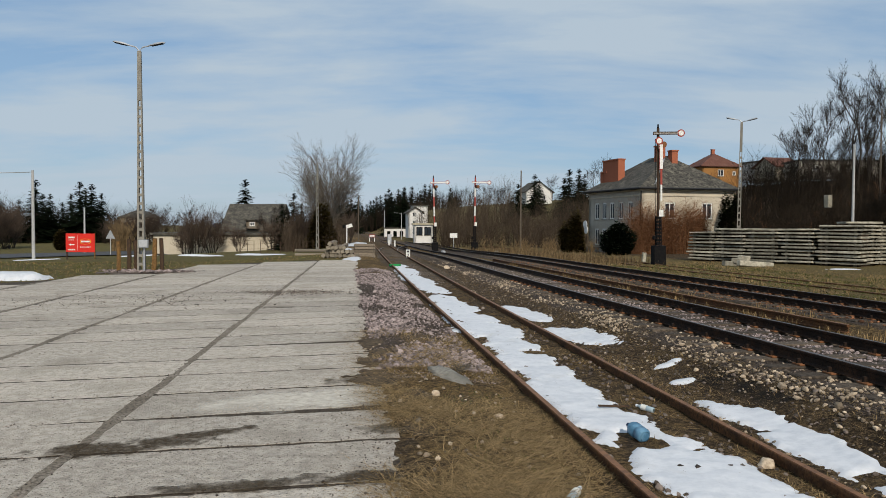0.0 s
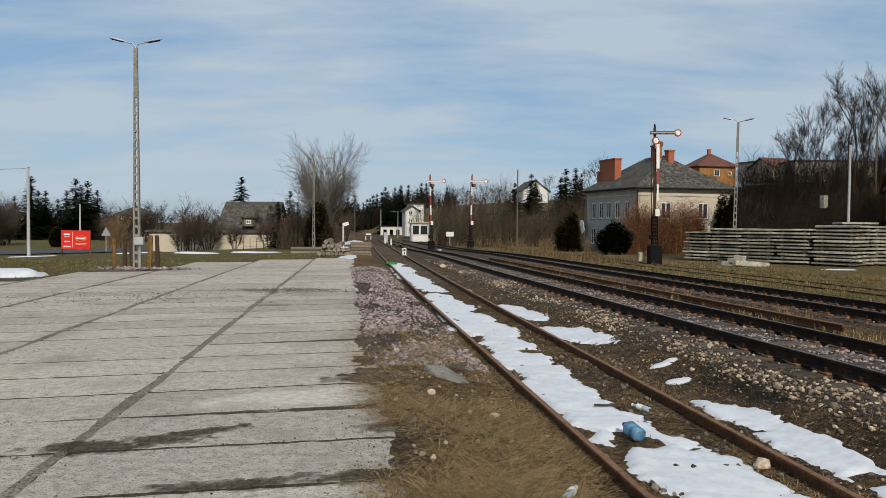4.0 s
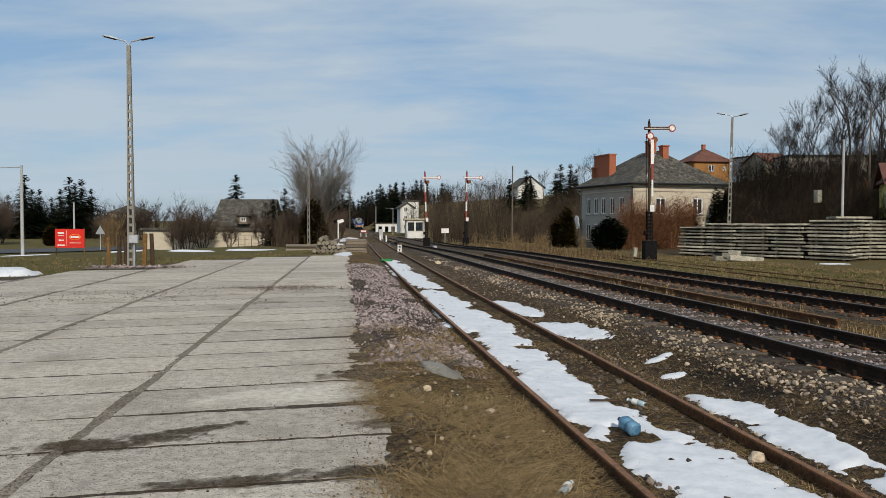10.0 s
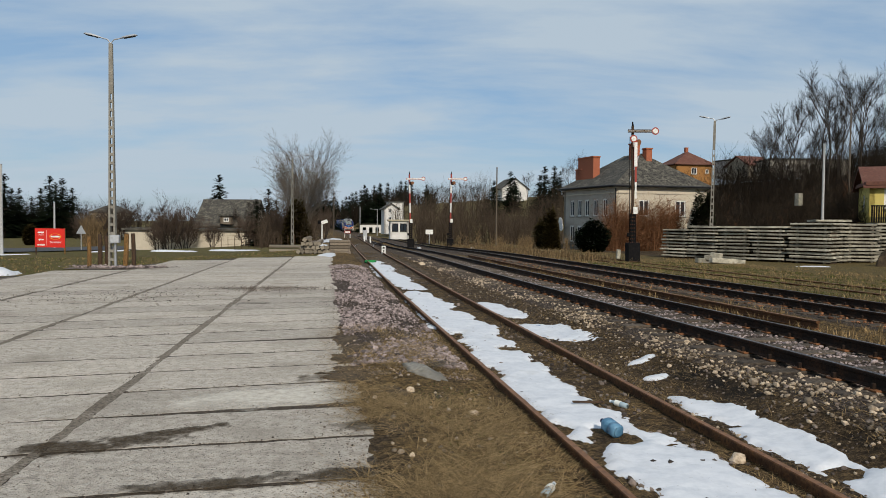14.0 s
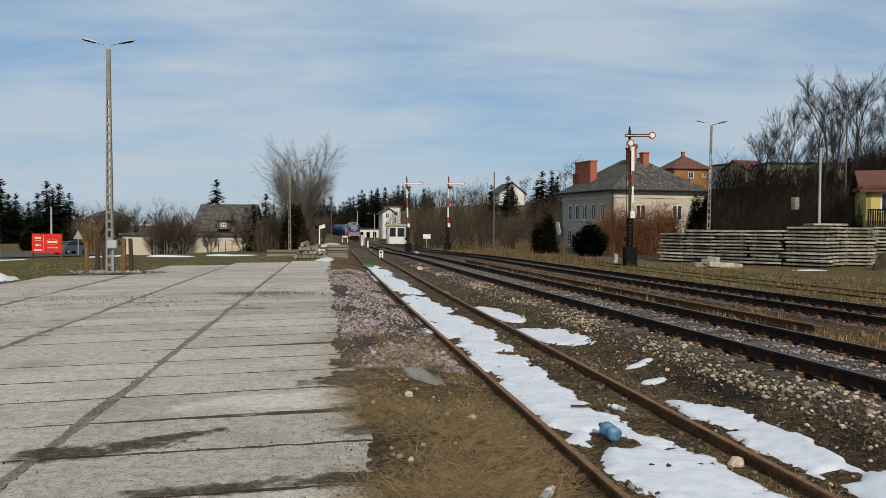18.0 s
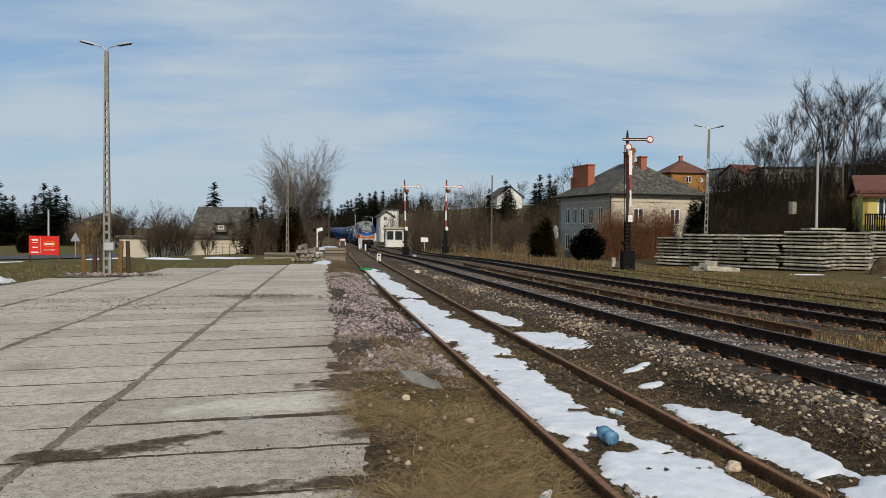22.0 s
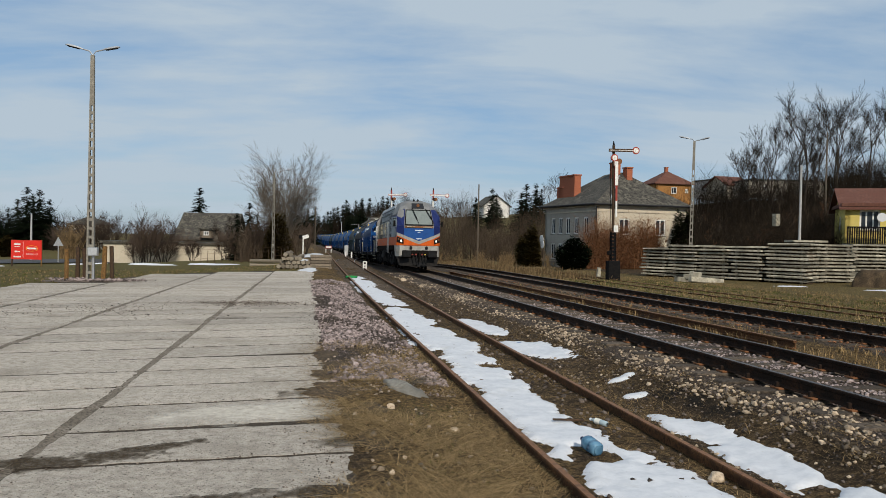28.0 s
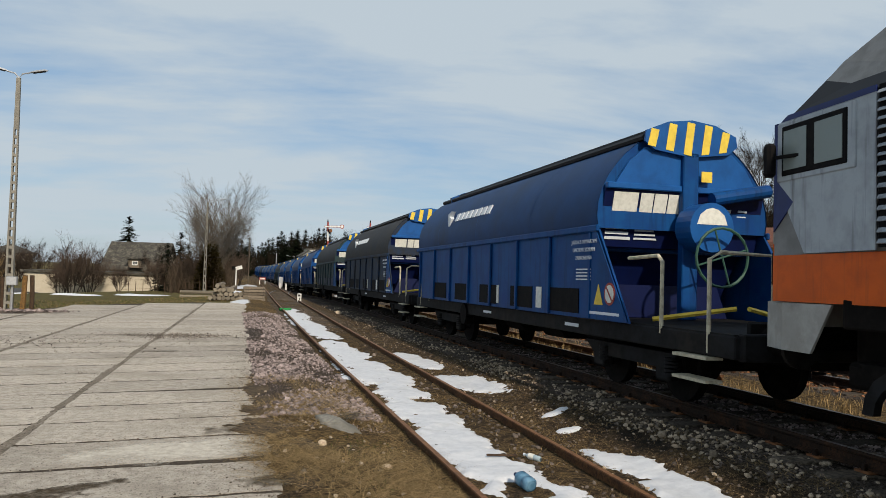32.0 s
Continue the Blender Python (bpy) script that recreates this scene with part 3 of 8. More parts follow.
# ---------------------------------------------------------------- railway tracks
def rail_outline(head=0.036):
    return [(-0.062, 0.0), (0.062, 0.0), (0.062, 0.012), (0.012, 0.03), (0.010, 0.105), (head, 0.118), (head, 0.145),
            (head - 0.008, 0.153), (-head + 0.008, 0.153), (-head, 0.145), (-head, 0.118), (-0.010, 0.105), (-0.012, 0.03), (-0.062, 0.012)]


def rail(parent, v, s0, s1, zf, top, steps=44, swing=None):
    bm = bmesh.new()
    rows = []
    for k in range(steps + 1):
        t = k / steps
        s = s0 + (s1 - s0) * t
        off = v + bend(s) + (swing(t) if swing else 0.0)
        ring = []
        for p, q in rail_outline():
            x, y = xy_of(off + p, s)
            ring.append(bm.verts.new((x, y, zf(s) - 0.153 + q)))
        rows.append(ring)
    n = len(rows[0])
    for a, c in zip(rows[:-1], rows[1:]):
        for k in range(n):
            f = bm.faces.new((a[k], a[(k + 1) % n], c[(k + 1) % n], c[k]))
            f.material_index = 1 if k == 7 else 0
    bm.faces.new(rows[0][::-1])
    bm.faces.new(rows[-1])
    bmesh.ops.recalc_face_normals(bm, faces=bm.faces[:])
    ob = part("rail", bm, M["siding_rust" if top == "rail_top_rust" else "rail_rust"], parent)
    ob.data.materials.append(M[top])
    return ob


def track(name, label, v, s0, s1, zf, top, sleepers, lift=0.0):
    t = base(name, Matrix(), label, "railway track", kind="structure")
    for side in (-0.752, 0.752):
        rail(t, v + side, s0, min(190, s1), zf, top)
    if sleepers:
        bm = B(-1.28, 1.28, -0.125, 0.125, -0.15, 0.0, 0.015)
        first = part("sleeper", bm, M["sleeper"], t)
        plate = part("tie_plate", B(-0.13, 0.13, -0.09, 0.09, 0.0, 0.022, 0.004), M["rust_plate"], t)
        bolts = bmesh.new()
        for dx in (-0.095, 0.095):
            box(bolts, dx - 0.022, dx + 0.022, -0.022, 0.022, 0.02, 0.085, 0.006)
        bolt = part("rail_clip", bolts, M["rail_rust"], t)
        s, k = sleepers[0], 0
        while s < sleepers[1]:
            x, y = xy_of(v + bend(s), s)
            rz = math.degrees(math.atan2(SV, CV)) + random.uniform(-1.2, 1.2)
            m = pose(x, y, zf(s) - 0.173 + lift, 0, 0.0, rz)
            ob = first if k == 0 else new("sleeper", first.data)
            ob.parent, ob.matrix_local = t, m
            if s < 26:
                for side in (-0.752, 0.752):
                    xx, yy = xy_of(v + side, s)
                    for src in (plate, bolt):
                        o = new(src.name.split(".")[0], src.data)
                        o.parent, o.matrix_local = t, pose(xx, yy, zf(s) - 0.153 - 0.018, 0, 0, 7.86)
            s += 0.62
            k += 1
        for src in (plate, bolt):
            bpy.data.objects.remove(src)
    return t


track("main_track", "running line with polished dark rails on wooden sleepers", 0.0, -45, 190, z_line, "rail_top", (4.0, 62))
track("second_track", "second line with dark steel rails on old sleepers", 4.42, -45, 150, z_line, "rail_top", (8.0, 58))
siding = track("siding_track", "rusty siding half buried in soil and snow", -3.59, -12, 112, lambda s: z_siding(s) + 0.02, "rail_top_rust", (27.0, 74), 0.075)
far_track = track("overgrown_track", "rusty disused track sunk in dead grass", 10.3, -20, 100,
                  lambda s: z_line(s) - 0.30 + 0.0066 * max(0, min(s, 190) - 40), "rail_top_rust", ())
# the turnout that ties the siding to the running line
for side in (-0.752, 0.752):
    rail(siding, -3.59 + side, 58, 112, lambda s: z_line(s) + (z_siding(s) - z_line(s)) * sm(112, 58, s), "rail_top",
         steps=24, swing=lambda t: 3.59 * sm(0, 1, t))

spare = base("loose_rail", Matrix(), "rusty spare rail lying between the two lines", "rail")
rail(spare, 2.2, 12.3, 46, lambda s: z_line(s) - 0.10, "rail_top_rust")


# ---------------------------------------------------------------- concrete yard
AX, AY = -0.1095, 0.994
CX, CY = 0.9604, 0.2785


def yard_limit(x):
    if x > -7.0:
        return 42.3
    pts = ((-40, 20), (-18, 23.3), (-14.2, 24.6), (-13.3, 26.6), (-10.6, 37.6), (-7.0, 42.3))
    for (a, p), (c, q) in zip(pts[:-1], pts[1:]):
        if x <= c:
            return p + (q - p) * (x - a) / (c - a)
    return 42.3


def slab_mesh(seed, wide, deep, cx, cy, ragged=0.0):
    rnd = random.Random(seed)
    edge = []
    for (x0, y0), (x1, y1), n in (((0, 0), (1, 0), 26), ((1, 0), (1, 1), 12), ((1, 1), (0, 1), 26), ((0, 1), (0, 0), 12)):
        for k in range(n):
            t = k / n
            edge.append((x0 + (x1 - x0) * t, y0 + (y1 - y0) * t))
    pts = []
    for p, q in edge:
        u = p * wide + rnd.uniform(-0.022, 0.022) + (0.03 if p == 0 else -0.03 if p == 1 else 0)
        w = q * deep + rnd.uniform(-0.018, 0.018) + (0.03 if q == 0 else -0.03 if q == 1 else 0)
        if p in (0, 1) and q in (0, 1) and rnd.random() < 0.5:
            u += rnd.uniform(0.02, 0.06) * (1 if p == 0 else -1)
            w += rnd.uniform(0.01, 0.05) * (1 if q == 0 else -1)
        if ragged and p > 0.93:
            u += ragged * (1.6 * noise.noise((w * 1.7, seed, 0)) + 0.8 * noise.noise((w * 7, seed, 3)) - 0.1)
        pts.append((u, w))
    cu, cw = wide / 2, deep / 2
    low = [(u * cx + w * AX, u * cy + w * AY, -0.07) for u, w in pts]
    mid = [(u * cx + w * AX, u * cy + w * AY, -0.0015) for u, w in pts]
    top = []
    for u, w in pts:
        k = 0.0015
        uu, ww = u + k * (1 if u < cu else -1), w + k * (1 if w < cw else -1)
        top.append((uu * cx + ww * AX, uu * cy + ww * AY, 0.0))
    n = len(pts)
    faces = [tuple(range(2 * n, 3 * n))]
    for k in range(n):
        j = (k + 1) % n
        faces += [(k, j, n + j, n + k), (n + k, n + j, 2 * n + j, 2 * n + k)]
    me = bpy.data.meshes.new("slab")
    me.from_pydata(low + mid + top, [], faces)
    me.update()
    me.materials.append(M["slab"])
    return me


def build_yard():
    yard = base("concrete_yard", Matrix(), "weathered pale concrete slab yard with gritty joints", "paving", kind="structure")
    wide, deep = 2.77, 1.147
    jx, jy = -2.481 - 0.1096 * 5.2, 5.2
    # the courses fan a little: the far ones run more askew
    fans = []
    for q, slope in enumerate((0.22, 0.285, 0.35)):
        n = math.hypot(1, slope)
        fans.append((1 / n, slope / n, [slab_mesh(9 * q + k, wide, deep, 1 / n, slope / n) for k in range(7)],
                     [slab_mesh(90 + 9 * q + k, wide + 0.06, deep, 1 / n, slope / n, 0.13) for k in range(5)]))
    k = 0
    for col in range(-8, 1):
        for row in range(-8, 33):
            cx_, cy_, kinds, ends = fans[0 if row < 2 else 1 if row < 6 else 2]
            ox = jx + (col * wide) * cx_ + row * deep * AX
            oy = jy + (col * wide) * cy_ + row * deep * AY
            cx, cy = ox + wide / 2 * cx_ + deep / 2 * AX, oy + wide / 2 * cy_ + deep / 2 * AY
            if cy > yard_limit(cx) - 0.5 or cy < -4 or k >= 330:
                continue
            ob = new("slab", ends[row % 5] if col == 0 else kinds[(k * 5 + col) % 7])
            ob.parent = yard
            ob.matrix_local = pose(ox, oy, random.uniform(-0.001, 0.001), random.uniform(-0.02, 0.02), random.uniform(-0.03, 0.03), 0)
            k += 1
    verts, faces = [], []
    rows = [-8 + 1.5 * k for k in range(34)]
    for y in rows:
        y = min(y, 42.0)
        right = 6.6 + (-6.05 - 0.1367 * y) / 0.9906
        left = right - 0.5
        while left > -34 and yard_limit(left) > y:
            left -= 0.25
        verts += [(left, y, -0.0025), (right, y, -0.0025)]
    faces = [(2 * i, 2 * i + 1, 2 * i + 3, 2 * i + 2) for i in range(len(rows) - 1)]
    bed = raw("slab_bed", verts, faces, M["joint_dark"], yard)
    for col in range(-7, 1):
        rows = []
        for k in range(320):
            w = -7.0 + k * 0.12
            half = 0.06 + 0.03 * noise.noise((w * 5.1, col, 2.0)) + 0.03 * noise.noise((w * 0.5, col, 4.0))
            mid = col * wide + 0.05 * noise.noise((w * 0.6, col, 7.0))
            if jy + mid * CY + w * AY > yard_limit(jx + mid * CX + w * AX) - 0.5:
                break
            rows.append([(jx + u * CX + w * AX, jy + u * CY + w * AY, 0.0015) for u in (mid - half, mid + half)])
        grit = part("joint_fill", sheet(rows), M["joint"], yard)
    bed["label"] = "dark gritty soil in the joints"


build_yard()


def field_patch(name, blobs, cell, thick, mat, label, category, seed=0, rag=0.45, rag_scale=2.2, lift=0.004, on=None, kind="", frame_v=True, parent=None, holes=(), pieces=False):
    """A ragged low patch over blobs of (v or x, s or y, half length across, half length along, turn)."""
    us = [c[0] - max(c[2], c[3]) for c in blobs] + [c[0] + max(c[2], c[3]) for c in blobs]
    ws = [c[1] - max(c[2], c[3]) for c in blobs] + [c[1] + max(c[2], c[3]) for c in blobs]
    u0, u1, w0, w1 = min(us) - 0.1, max(us) + 0.1, min(ws) - 0.1, max(ws) + 0.1
    nu, nw = int((u1 - u0) / cell) + 2, int((w1 - w0) / cell) + 2
    val = {}

    def h(i, j):
        u, w = u0 + i * cell, w0 + j * cell
        best = -1.0
        for bu, bw, a, c, turn in blobs:
            ct, st = math.cos(radians(turn)), math.sin(radians(turn))
            du, dw = u - bu, w - bw
            p, q = (du * ct + dw * st) / a, (-du * st + dw * ct) / c
            best = max(best, 1 - p * p - q * q)
        if best < -0.7:
            return -1.0
        for bu, bw, a in holes:
            best = min(best, ((u - bu) / a) ** 2 + ((w - bw) / a / 1.3) ** 2 - 1.0)
        return best + rag * (0.4 * noise.noise((u * rag_scale * 4, w * rag_scale * 8, seed + 3)) + noise.noise((u * rag_scale, w * rag_scale, seed)) + 0.6 * noise.noise((u * rag_scale * 3.1, w * rag_scale * 3.1, seed + 7)))

    grid = [[h(i, j) for j in range(nw)] for i in range(nu)]
    verts, faces, index, rims = [], [], {}, []

    def vid(i, j):
        if (i, j) not in index:
            u, w = u0 + i * cell, w0 + j * cell
            x, y = xy_of(u, w) if frame_v else (u, w)
            z = on(x, y) if on else land(x, y)
            g = max(grid[i][j], 0.0)
            index[(i, j)] = len(verts)
            rims.append(min(1.0, g * 1.3))
            verts.append((x, y, z + (lift + thick * min(1.0, g * 2.4) ** 0.5 if g > 0 else -0.012)))
        return index[(i, j)]

    for i in range(nu - 1):
        for j in range(nw - 1):
            q = (grid[i][j], grid[i + 1][j], grid[i + 1][j + 1], grid[i][j + 1])
            if max(q) > 0:
                faces.append((vid(i, j), vid(i + 1, j), vid(i + 1, j + 1), vid(i, j + 1)))
    if pieces:
        # each separate scrap is a thing of its own
        lead = list(range(len(verts)))

        def find(i):
            while lead[i] != i:
                lead[i] = lead[lead[i]]
                i = lead[i]
            return i
        for f in faces:
            for k in f[1:]:
                lead[find(k)] = find(f[0])
        bunch = {}
        for f in faces:
            bunch.setdefault(find(f[0]), []).append(f)
        for fs in bunch.values():
            if len(fs) < 14:
                continue
            use = sorted({k for f in fs for k in f})
            at = {k: i for i, k in enumerate(use)}
            o = raw(name, [verts[k] for k in use], [tuple(at[k] for k in f) for f in fs], mat)
            o.data.polygons.foreach_set("use_smooth", [True] * len(fs))
            tagged(o, label, category, "snow patches")
        return None
    ob = raw(name, verts, faces, mat, parent)
    ob.data.attributes.new("rim", 'FLOAT', 'POINT').data.foreach_set("value", rims)
    ob.data.polygons.foreach_set("use_smooth", [True] * len(ob.data.polygons))
    if not parent:
        tagged(ob, label, category, kind=kind)
    return ob


snow = dict(cell=0.045, thick=0.03, mat=M["snow"], category="snow patch", rag=0.62, rag_scale=1.9, pieces=True)
field_patch("snow_patch", [(-3.52, 4.6, 0.58, 1.6, 0), (-3.58, 6.0, 0.5, 1.1, 0), (-3.78, 7.6, 0.43, 1.1, -3), (-3.85, 9.2, 0.42, 1.3, -4), (-3.8, 11.0, 0.45, 1.3, 0), (-3.7, 12.6, 0.42, 1.0, 4)],
            label="long strip of melting snow between the siding's rails", seed=1, holes=((-3.78, 6.93, 0.25), (-4.25, 7.2, 0.22), (-3.3, 8.1, 0.25), (-4.3, 9.9, 0.2), (-3.5, 11.9, 0.22)), **snow)
field_patch("snow_patch", [(-3.75, 14.6, 0.60, 1.3, 0), (-3.85, 16.4, 0.55, 1.6, 0), (-3.8, 18.8, 0.52, 1.7, 0), (-3.85, 20.8, 0.4, 1.2, 0)],
            label="melting snow between the siding's rails", seed=2, **snow)
field_patch("snow_patch", [(-3.75, 24.5, 0.42, 2.2, 4), (-3.85, 28.5, 0.5, 2.8, 4), (-3.8, 33.5, 0.5, 2.6, 0), (-3.8, 38.0, 0.4, 1.6, 0)], label="thin strip of snow between far siding rails", seed=3, **dict(snow, cell=0.07))
field_patch("snow_patch", [(-2.3, 7.6, 0.22, 0.85, 10), (-2.3, 6.3, 0.26, 0.9, 0), (-2.25, 5.0, 0.24, 0.9, 0)], label="patch of dirty snow beside the siding", seed=5, holes=((-1.85, 6.5, 0.16), (-2.3, 5.6, 0.12)), **snow)
field_patch("snow_patch", [(-2.40, 17.2, 0.30, 1.7, 4)], label="patch of snow beside the siding", seed=6, **snow)
field_patch("snow_patch", [(-2.28, 13.5, 0.40, 1.25, 8)], label="patch of snow beside the siding", seed=7, **snow)
field_patch("snow_patch", [(-2.02, 10.25, 0.2, 0.10, 0)], label="small scrap of snow on soil", seed=8, **dict(snow, rag=0.3))
field_patch("snow_patch", [(-2.2, 9.35, 0.17, 0.12, 0)], label="small scrap of snow on soil", seed=9, **dict(snow, rag=0.3))
far_snow = dict(cell=0.2, thick=0.10, mat=M["snow"], category="snow patch", rag=0.7, rag_scale=0.7, frame_v=False, pieces=True)
field_patch("snow_patch", [(-15.6, 27.0, 1.3, 1.0, 0)], label="ploughed heap of old snow at the yard's edge", seed=11, **dict(far_snow, thick=0.22, cell=0.12))
field_patch("snow_patch", [(-31.5, 58, 1.8, 0.9, 0)], label="snow round a lamp post", seed=12, **dict(far_snow, thick=0.2))
field_patch("snow_patch", [(-24.5, 60, 1.4, 0.5, 8)], label="strip of snow on the grass verge", seed=13, **far_snow)
field_patch("snow_patch", [(-18.2, 56, 1.6, 0.5, 8)], label="strip of snow on the grass verge", seed=14, **far_snow)
field_patch("snow_patch", [(-15.0, 60, 1.9, 0.6, 8)], label="strip of snow on the grass verge", seed=15, **far_snow)
field_patch("snow_patch", [(-9.6, 78, 1.5, 6.5, 8), (-8.4, 62, 0.5, 2.5, 8)], label="trodden snow over the crossing", seed=16, **dict(far_snow, thick=0.05))
field_patch("snow_patch", [(-5.6, 44, 0.4, 3.0, 8)], label="scrap of snow beside the siding", seed=17, **dict(far_snow, thick=0.04))
field_patch("snow_patch", [(24.5, 37.0, 1.6, 0.35, -8), (20.5, 40.0, 0.8, 0.3, -8)], label="scraps of snow in dead grass", seed=18, **dict(far_snow, thick=0.04, cell=0.06, rag=0.9, rag_scale=2.2))

flat = dict(cell=0.06, frame_v=False, on=lambda x, y: 0.0)
field_patch("lime_spill", [(-1.6, 8.42, 1.2, 0.5, 14), (-0.85, 8.75, 0.8, 0.5, 14)], thick=0.002, mat=M["lime"], label="white lime dust spilled on the concrete", category="spill", seed=21, rag=0.8, **flat)
field_patch("dirt_patch", [(-3.0, 6.5, 0.75, 0.24, 15), (-2.55, 6.72, 0.55, 0.22, 24), (-2.2, 7.05, 0.4, 0.13, 36)], thick=0.003, mat=M["mud"], label="dark muddy dirt dried on the concrete", category="dirt", seed=22, rag=1.1, rag_scale=4.5, **dict(flat, cell=0.04))
field_patch("dirt_patch", [(-1.5, 5.6, 0.8, 0.15, 12), (-0.6, 5.84, 0.6, 0.18, 12)], thick=0.008, mat=M["mud"], label="soil washed over a slab joint", category="dirt", seed=23, rag=1.1, rag_scale=4.5, **dict(flat, cell=0.04))
field_patch("dirt_patch", [(-4.35, 21.9, 1.3, 0.6, 12), (-5.6, 21.7, 0.6, 0.4, 12)], thick=0.006, mat=M["thin_dirt"], label="gravelly dirt on the concrete", category="dirt", seed=24, rag=0.8, **dict(flat, cell=0.12))
field_patch("dirt_patch", [(-4.0, 18.0, 0.6, 0.3, 12)], thick=0.003, mat=M["thin_dirt"], label="damp dark hollow in the concrete", category="dirt", seed=25, rag=0.4, **dict(flat, cell=0.1))
field_patch("gravel_mound", [(-12.3, 30.6, 1.6, 0.7, 12), (-11.2, 30.9, 0.9, 0.4, 10)], thick=0.03, mat=M["stone"], label="low ring of gravel round a lamp post", category="gravel", seed=26, rag=0.4, **dict(flat, cell=0.12))


def stones(name, count, mat, size, place, label, seed, level=None):
    """Loose stones, joined: each an uneven lump turned at random and half sunk."""
    rnd = np.random.default_rng(seed)
    g = (1 + 5 ** 0.5) / 2
    lump = np.array([(-1, g, 0), (1, g, 0), (-1, -g, 0), (1, -g, 0), (0, -1, g), (0, 1, g), (0, -1, -g), (0, 1, -g), (g, 0, -1), (g, 0, 1), (-g, 0, -1), (-g, 0, 1)]) / 1.9
    tri = np.array([(0, 11, 5), (0, 5, 1), (0, 1, 7), (0, 7, 10), (0, 10, 11), (1, 5, 9), (5, 11, 4), (11, 10, 2), (10, 7, 6), (7, 1, 8),
                    (3, 9, 4), (3, 4, 2), (3, 2, 6), (3, 6, 8), (3, 8, 9), (4, 9, 5), (2, 4, 11), (6, 2, 10), (8, 6, 7), (9, 8, 1)])
    verts, faces = [], []
    n = 0
    while n < count:
        got = place(rnd)
        if got is None:
            continue
        v, s = got
        x, y = xy_of(v, s)
        z = land(x, y) if level is None else level
        r = rnd.uniform(*size) * (1.6 if rnd.random() < 0.06 else 1.0)
        q = lump * rnd.uniform(0.62, 1.12, (12, 1)) * r * 0.56 * np.array((1.0, rnd.uniform(0.6, 1), rnd.uniform(0.45, 0.8)))
        a, b2, c = rnd.uniform(0, 6.28), rnd.uniform(-0.5, 0.5), rnd.uniform(-0.5, 0.5)
        rot = np.array(Euler((b2, c, a)).to_matrix())
        verts.append(q @ rot.T + (x, y, z + r * 0.16))
        faces.append(tri + 12 * n)
        n += 1
    ob = raw(name, np.concatenate(verts), np.concatenate(faces).tolist(), mat)
    return tagged(ob, label, "stones", kind="stuff")


def band(v0, v1, s0, s1, power=1.6, fade=None):
    def place(rnd):
        v, s = rnd.uniform(v0, v1), s0 + (s1 - s0) * rnd.uniform(0, 1) ** power
        if fade and noise.noise((v * 1.1, s * 0.5, fade)) < rnd.uniform(-0.35, 0.35):
            return None
        return v, s
    return place


field_patch("dirt_patch", [(-0.75, 9.6, 0.75, 0.4, 12), (-0.2, 10.4, 0.6, 0.7, 0), (-0.35, 7.3, 0.5, 0.25, 10), (-0.1, 8.4, 0.4, 0.5, 0)], thick=0.006, mat=M["dirt"], label="dark soil and grit creeping over the slab ends", category="dirt", seed=27, rag=0.9, rag_scale=1.6, **flat)
field_patch("dirt_patch", [(-0.9, 12.2, 0.5, 0.9, 0), (-1.2, 14.8, 0.4, 1.3, 0), (-1.5, 18.0, 0.4, 1.6, 0)], thick=0.006, mat=M["dirt"], label="dark soil and grit creeping over the slab ends", category="dirt", seed=28, rag=0.9, rag_scale=1.6, **flat)
field_patch("soil_spill", [(-0.2, 7.4, 0.22, 0.6, 0), (-0.4, 8.6, 0.32, 0.5, 0), (-0.8, 9.8, 0.45, 0.6, 0), (-0.08, 6.35, 0.16, 0.4, 0), (-0.05, 5.6, 0.2, 0.35, 0), (-1.0, 11.2, 0.3, 0.8, 0), (-1.25, 13.0, 0.25, 0.9, 0)], thick=0.012, mat=M["earth"], label="brown soil creeping over the broken slab ends", category="soil", seed=29, rag=1.0, rag_scale=2.0, lift=0.006, **dict(flat, cell=0.035))
stones("edge_grit", 1500, M["stone"], (0.006, 0.02), lambda r: (-6.05 - abs(r.normal(0, 0.28)), 5 + 19 * r.uniform(0, 1) ** 1.4), "dark grit scattered over the slab ends", 10, 0.004)
stones("yard_gravel", 700, M["stone"], (0.012, 0.045), lambda r: vs_of(-4.4 + r.normal(0, 0.85), 21.9 + r.normal(0, 0.45)), "small gravel strewn over the concrete", 31, 0.004)
stones("yard_gravel", 500, M["stone"], (0.012, 0.04), lambda r: vs_of(-7.5 + r.normal(0, 1.6), 19.5 + r.normal(0, 1.0)), "small gravel strewn over the concrete", 32, 0.004)
stones("mound_rubble", 1500, M["heap_stone"], (0.03, 0.11), lambda r: vs_of(-12.1 + r.normal(0, 0.75), 30.6 + r.normal(0, 0.33)), "rubble heaped round a lamp post", 11, 0.045)
stones("gravel_heap", 9000, M["heap_stone"], (0.022, 0.085), band(-6.1, -4.5, 10.3, 34, 1.5, 3), "purplish crushed stone spread beside the siding", 1)
stones("gravel_fines", 6500, M["heap_stone"], (0.008, 0.026), band(-6.25, -4.5, 9.6, 34, 1.4), "fine purplish grit among crushed stone", 21)
stones("track_ballast", 7000, M["heap_stone"], (0.03, 0.065), band(-0.7, 0.7, 5, 40, 1.7), "grey crushed stone between the running rails", 2)
stones("shoulder_stones", 2300, M["pale_stone"], (0.018, 0.075), band(-1.75, -0.85, 4.5, 44, 1.6, 5), "pale limestone lumps on the track's shoulder", 3)
stones("scattered_stones", 900, M["pale_stone"], (0.012, 0.06), band(-2.8, -1.2, 4.5, 30, 1.5, 6), "pale stones strewn on the soil", 12)
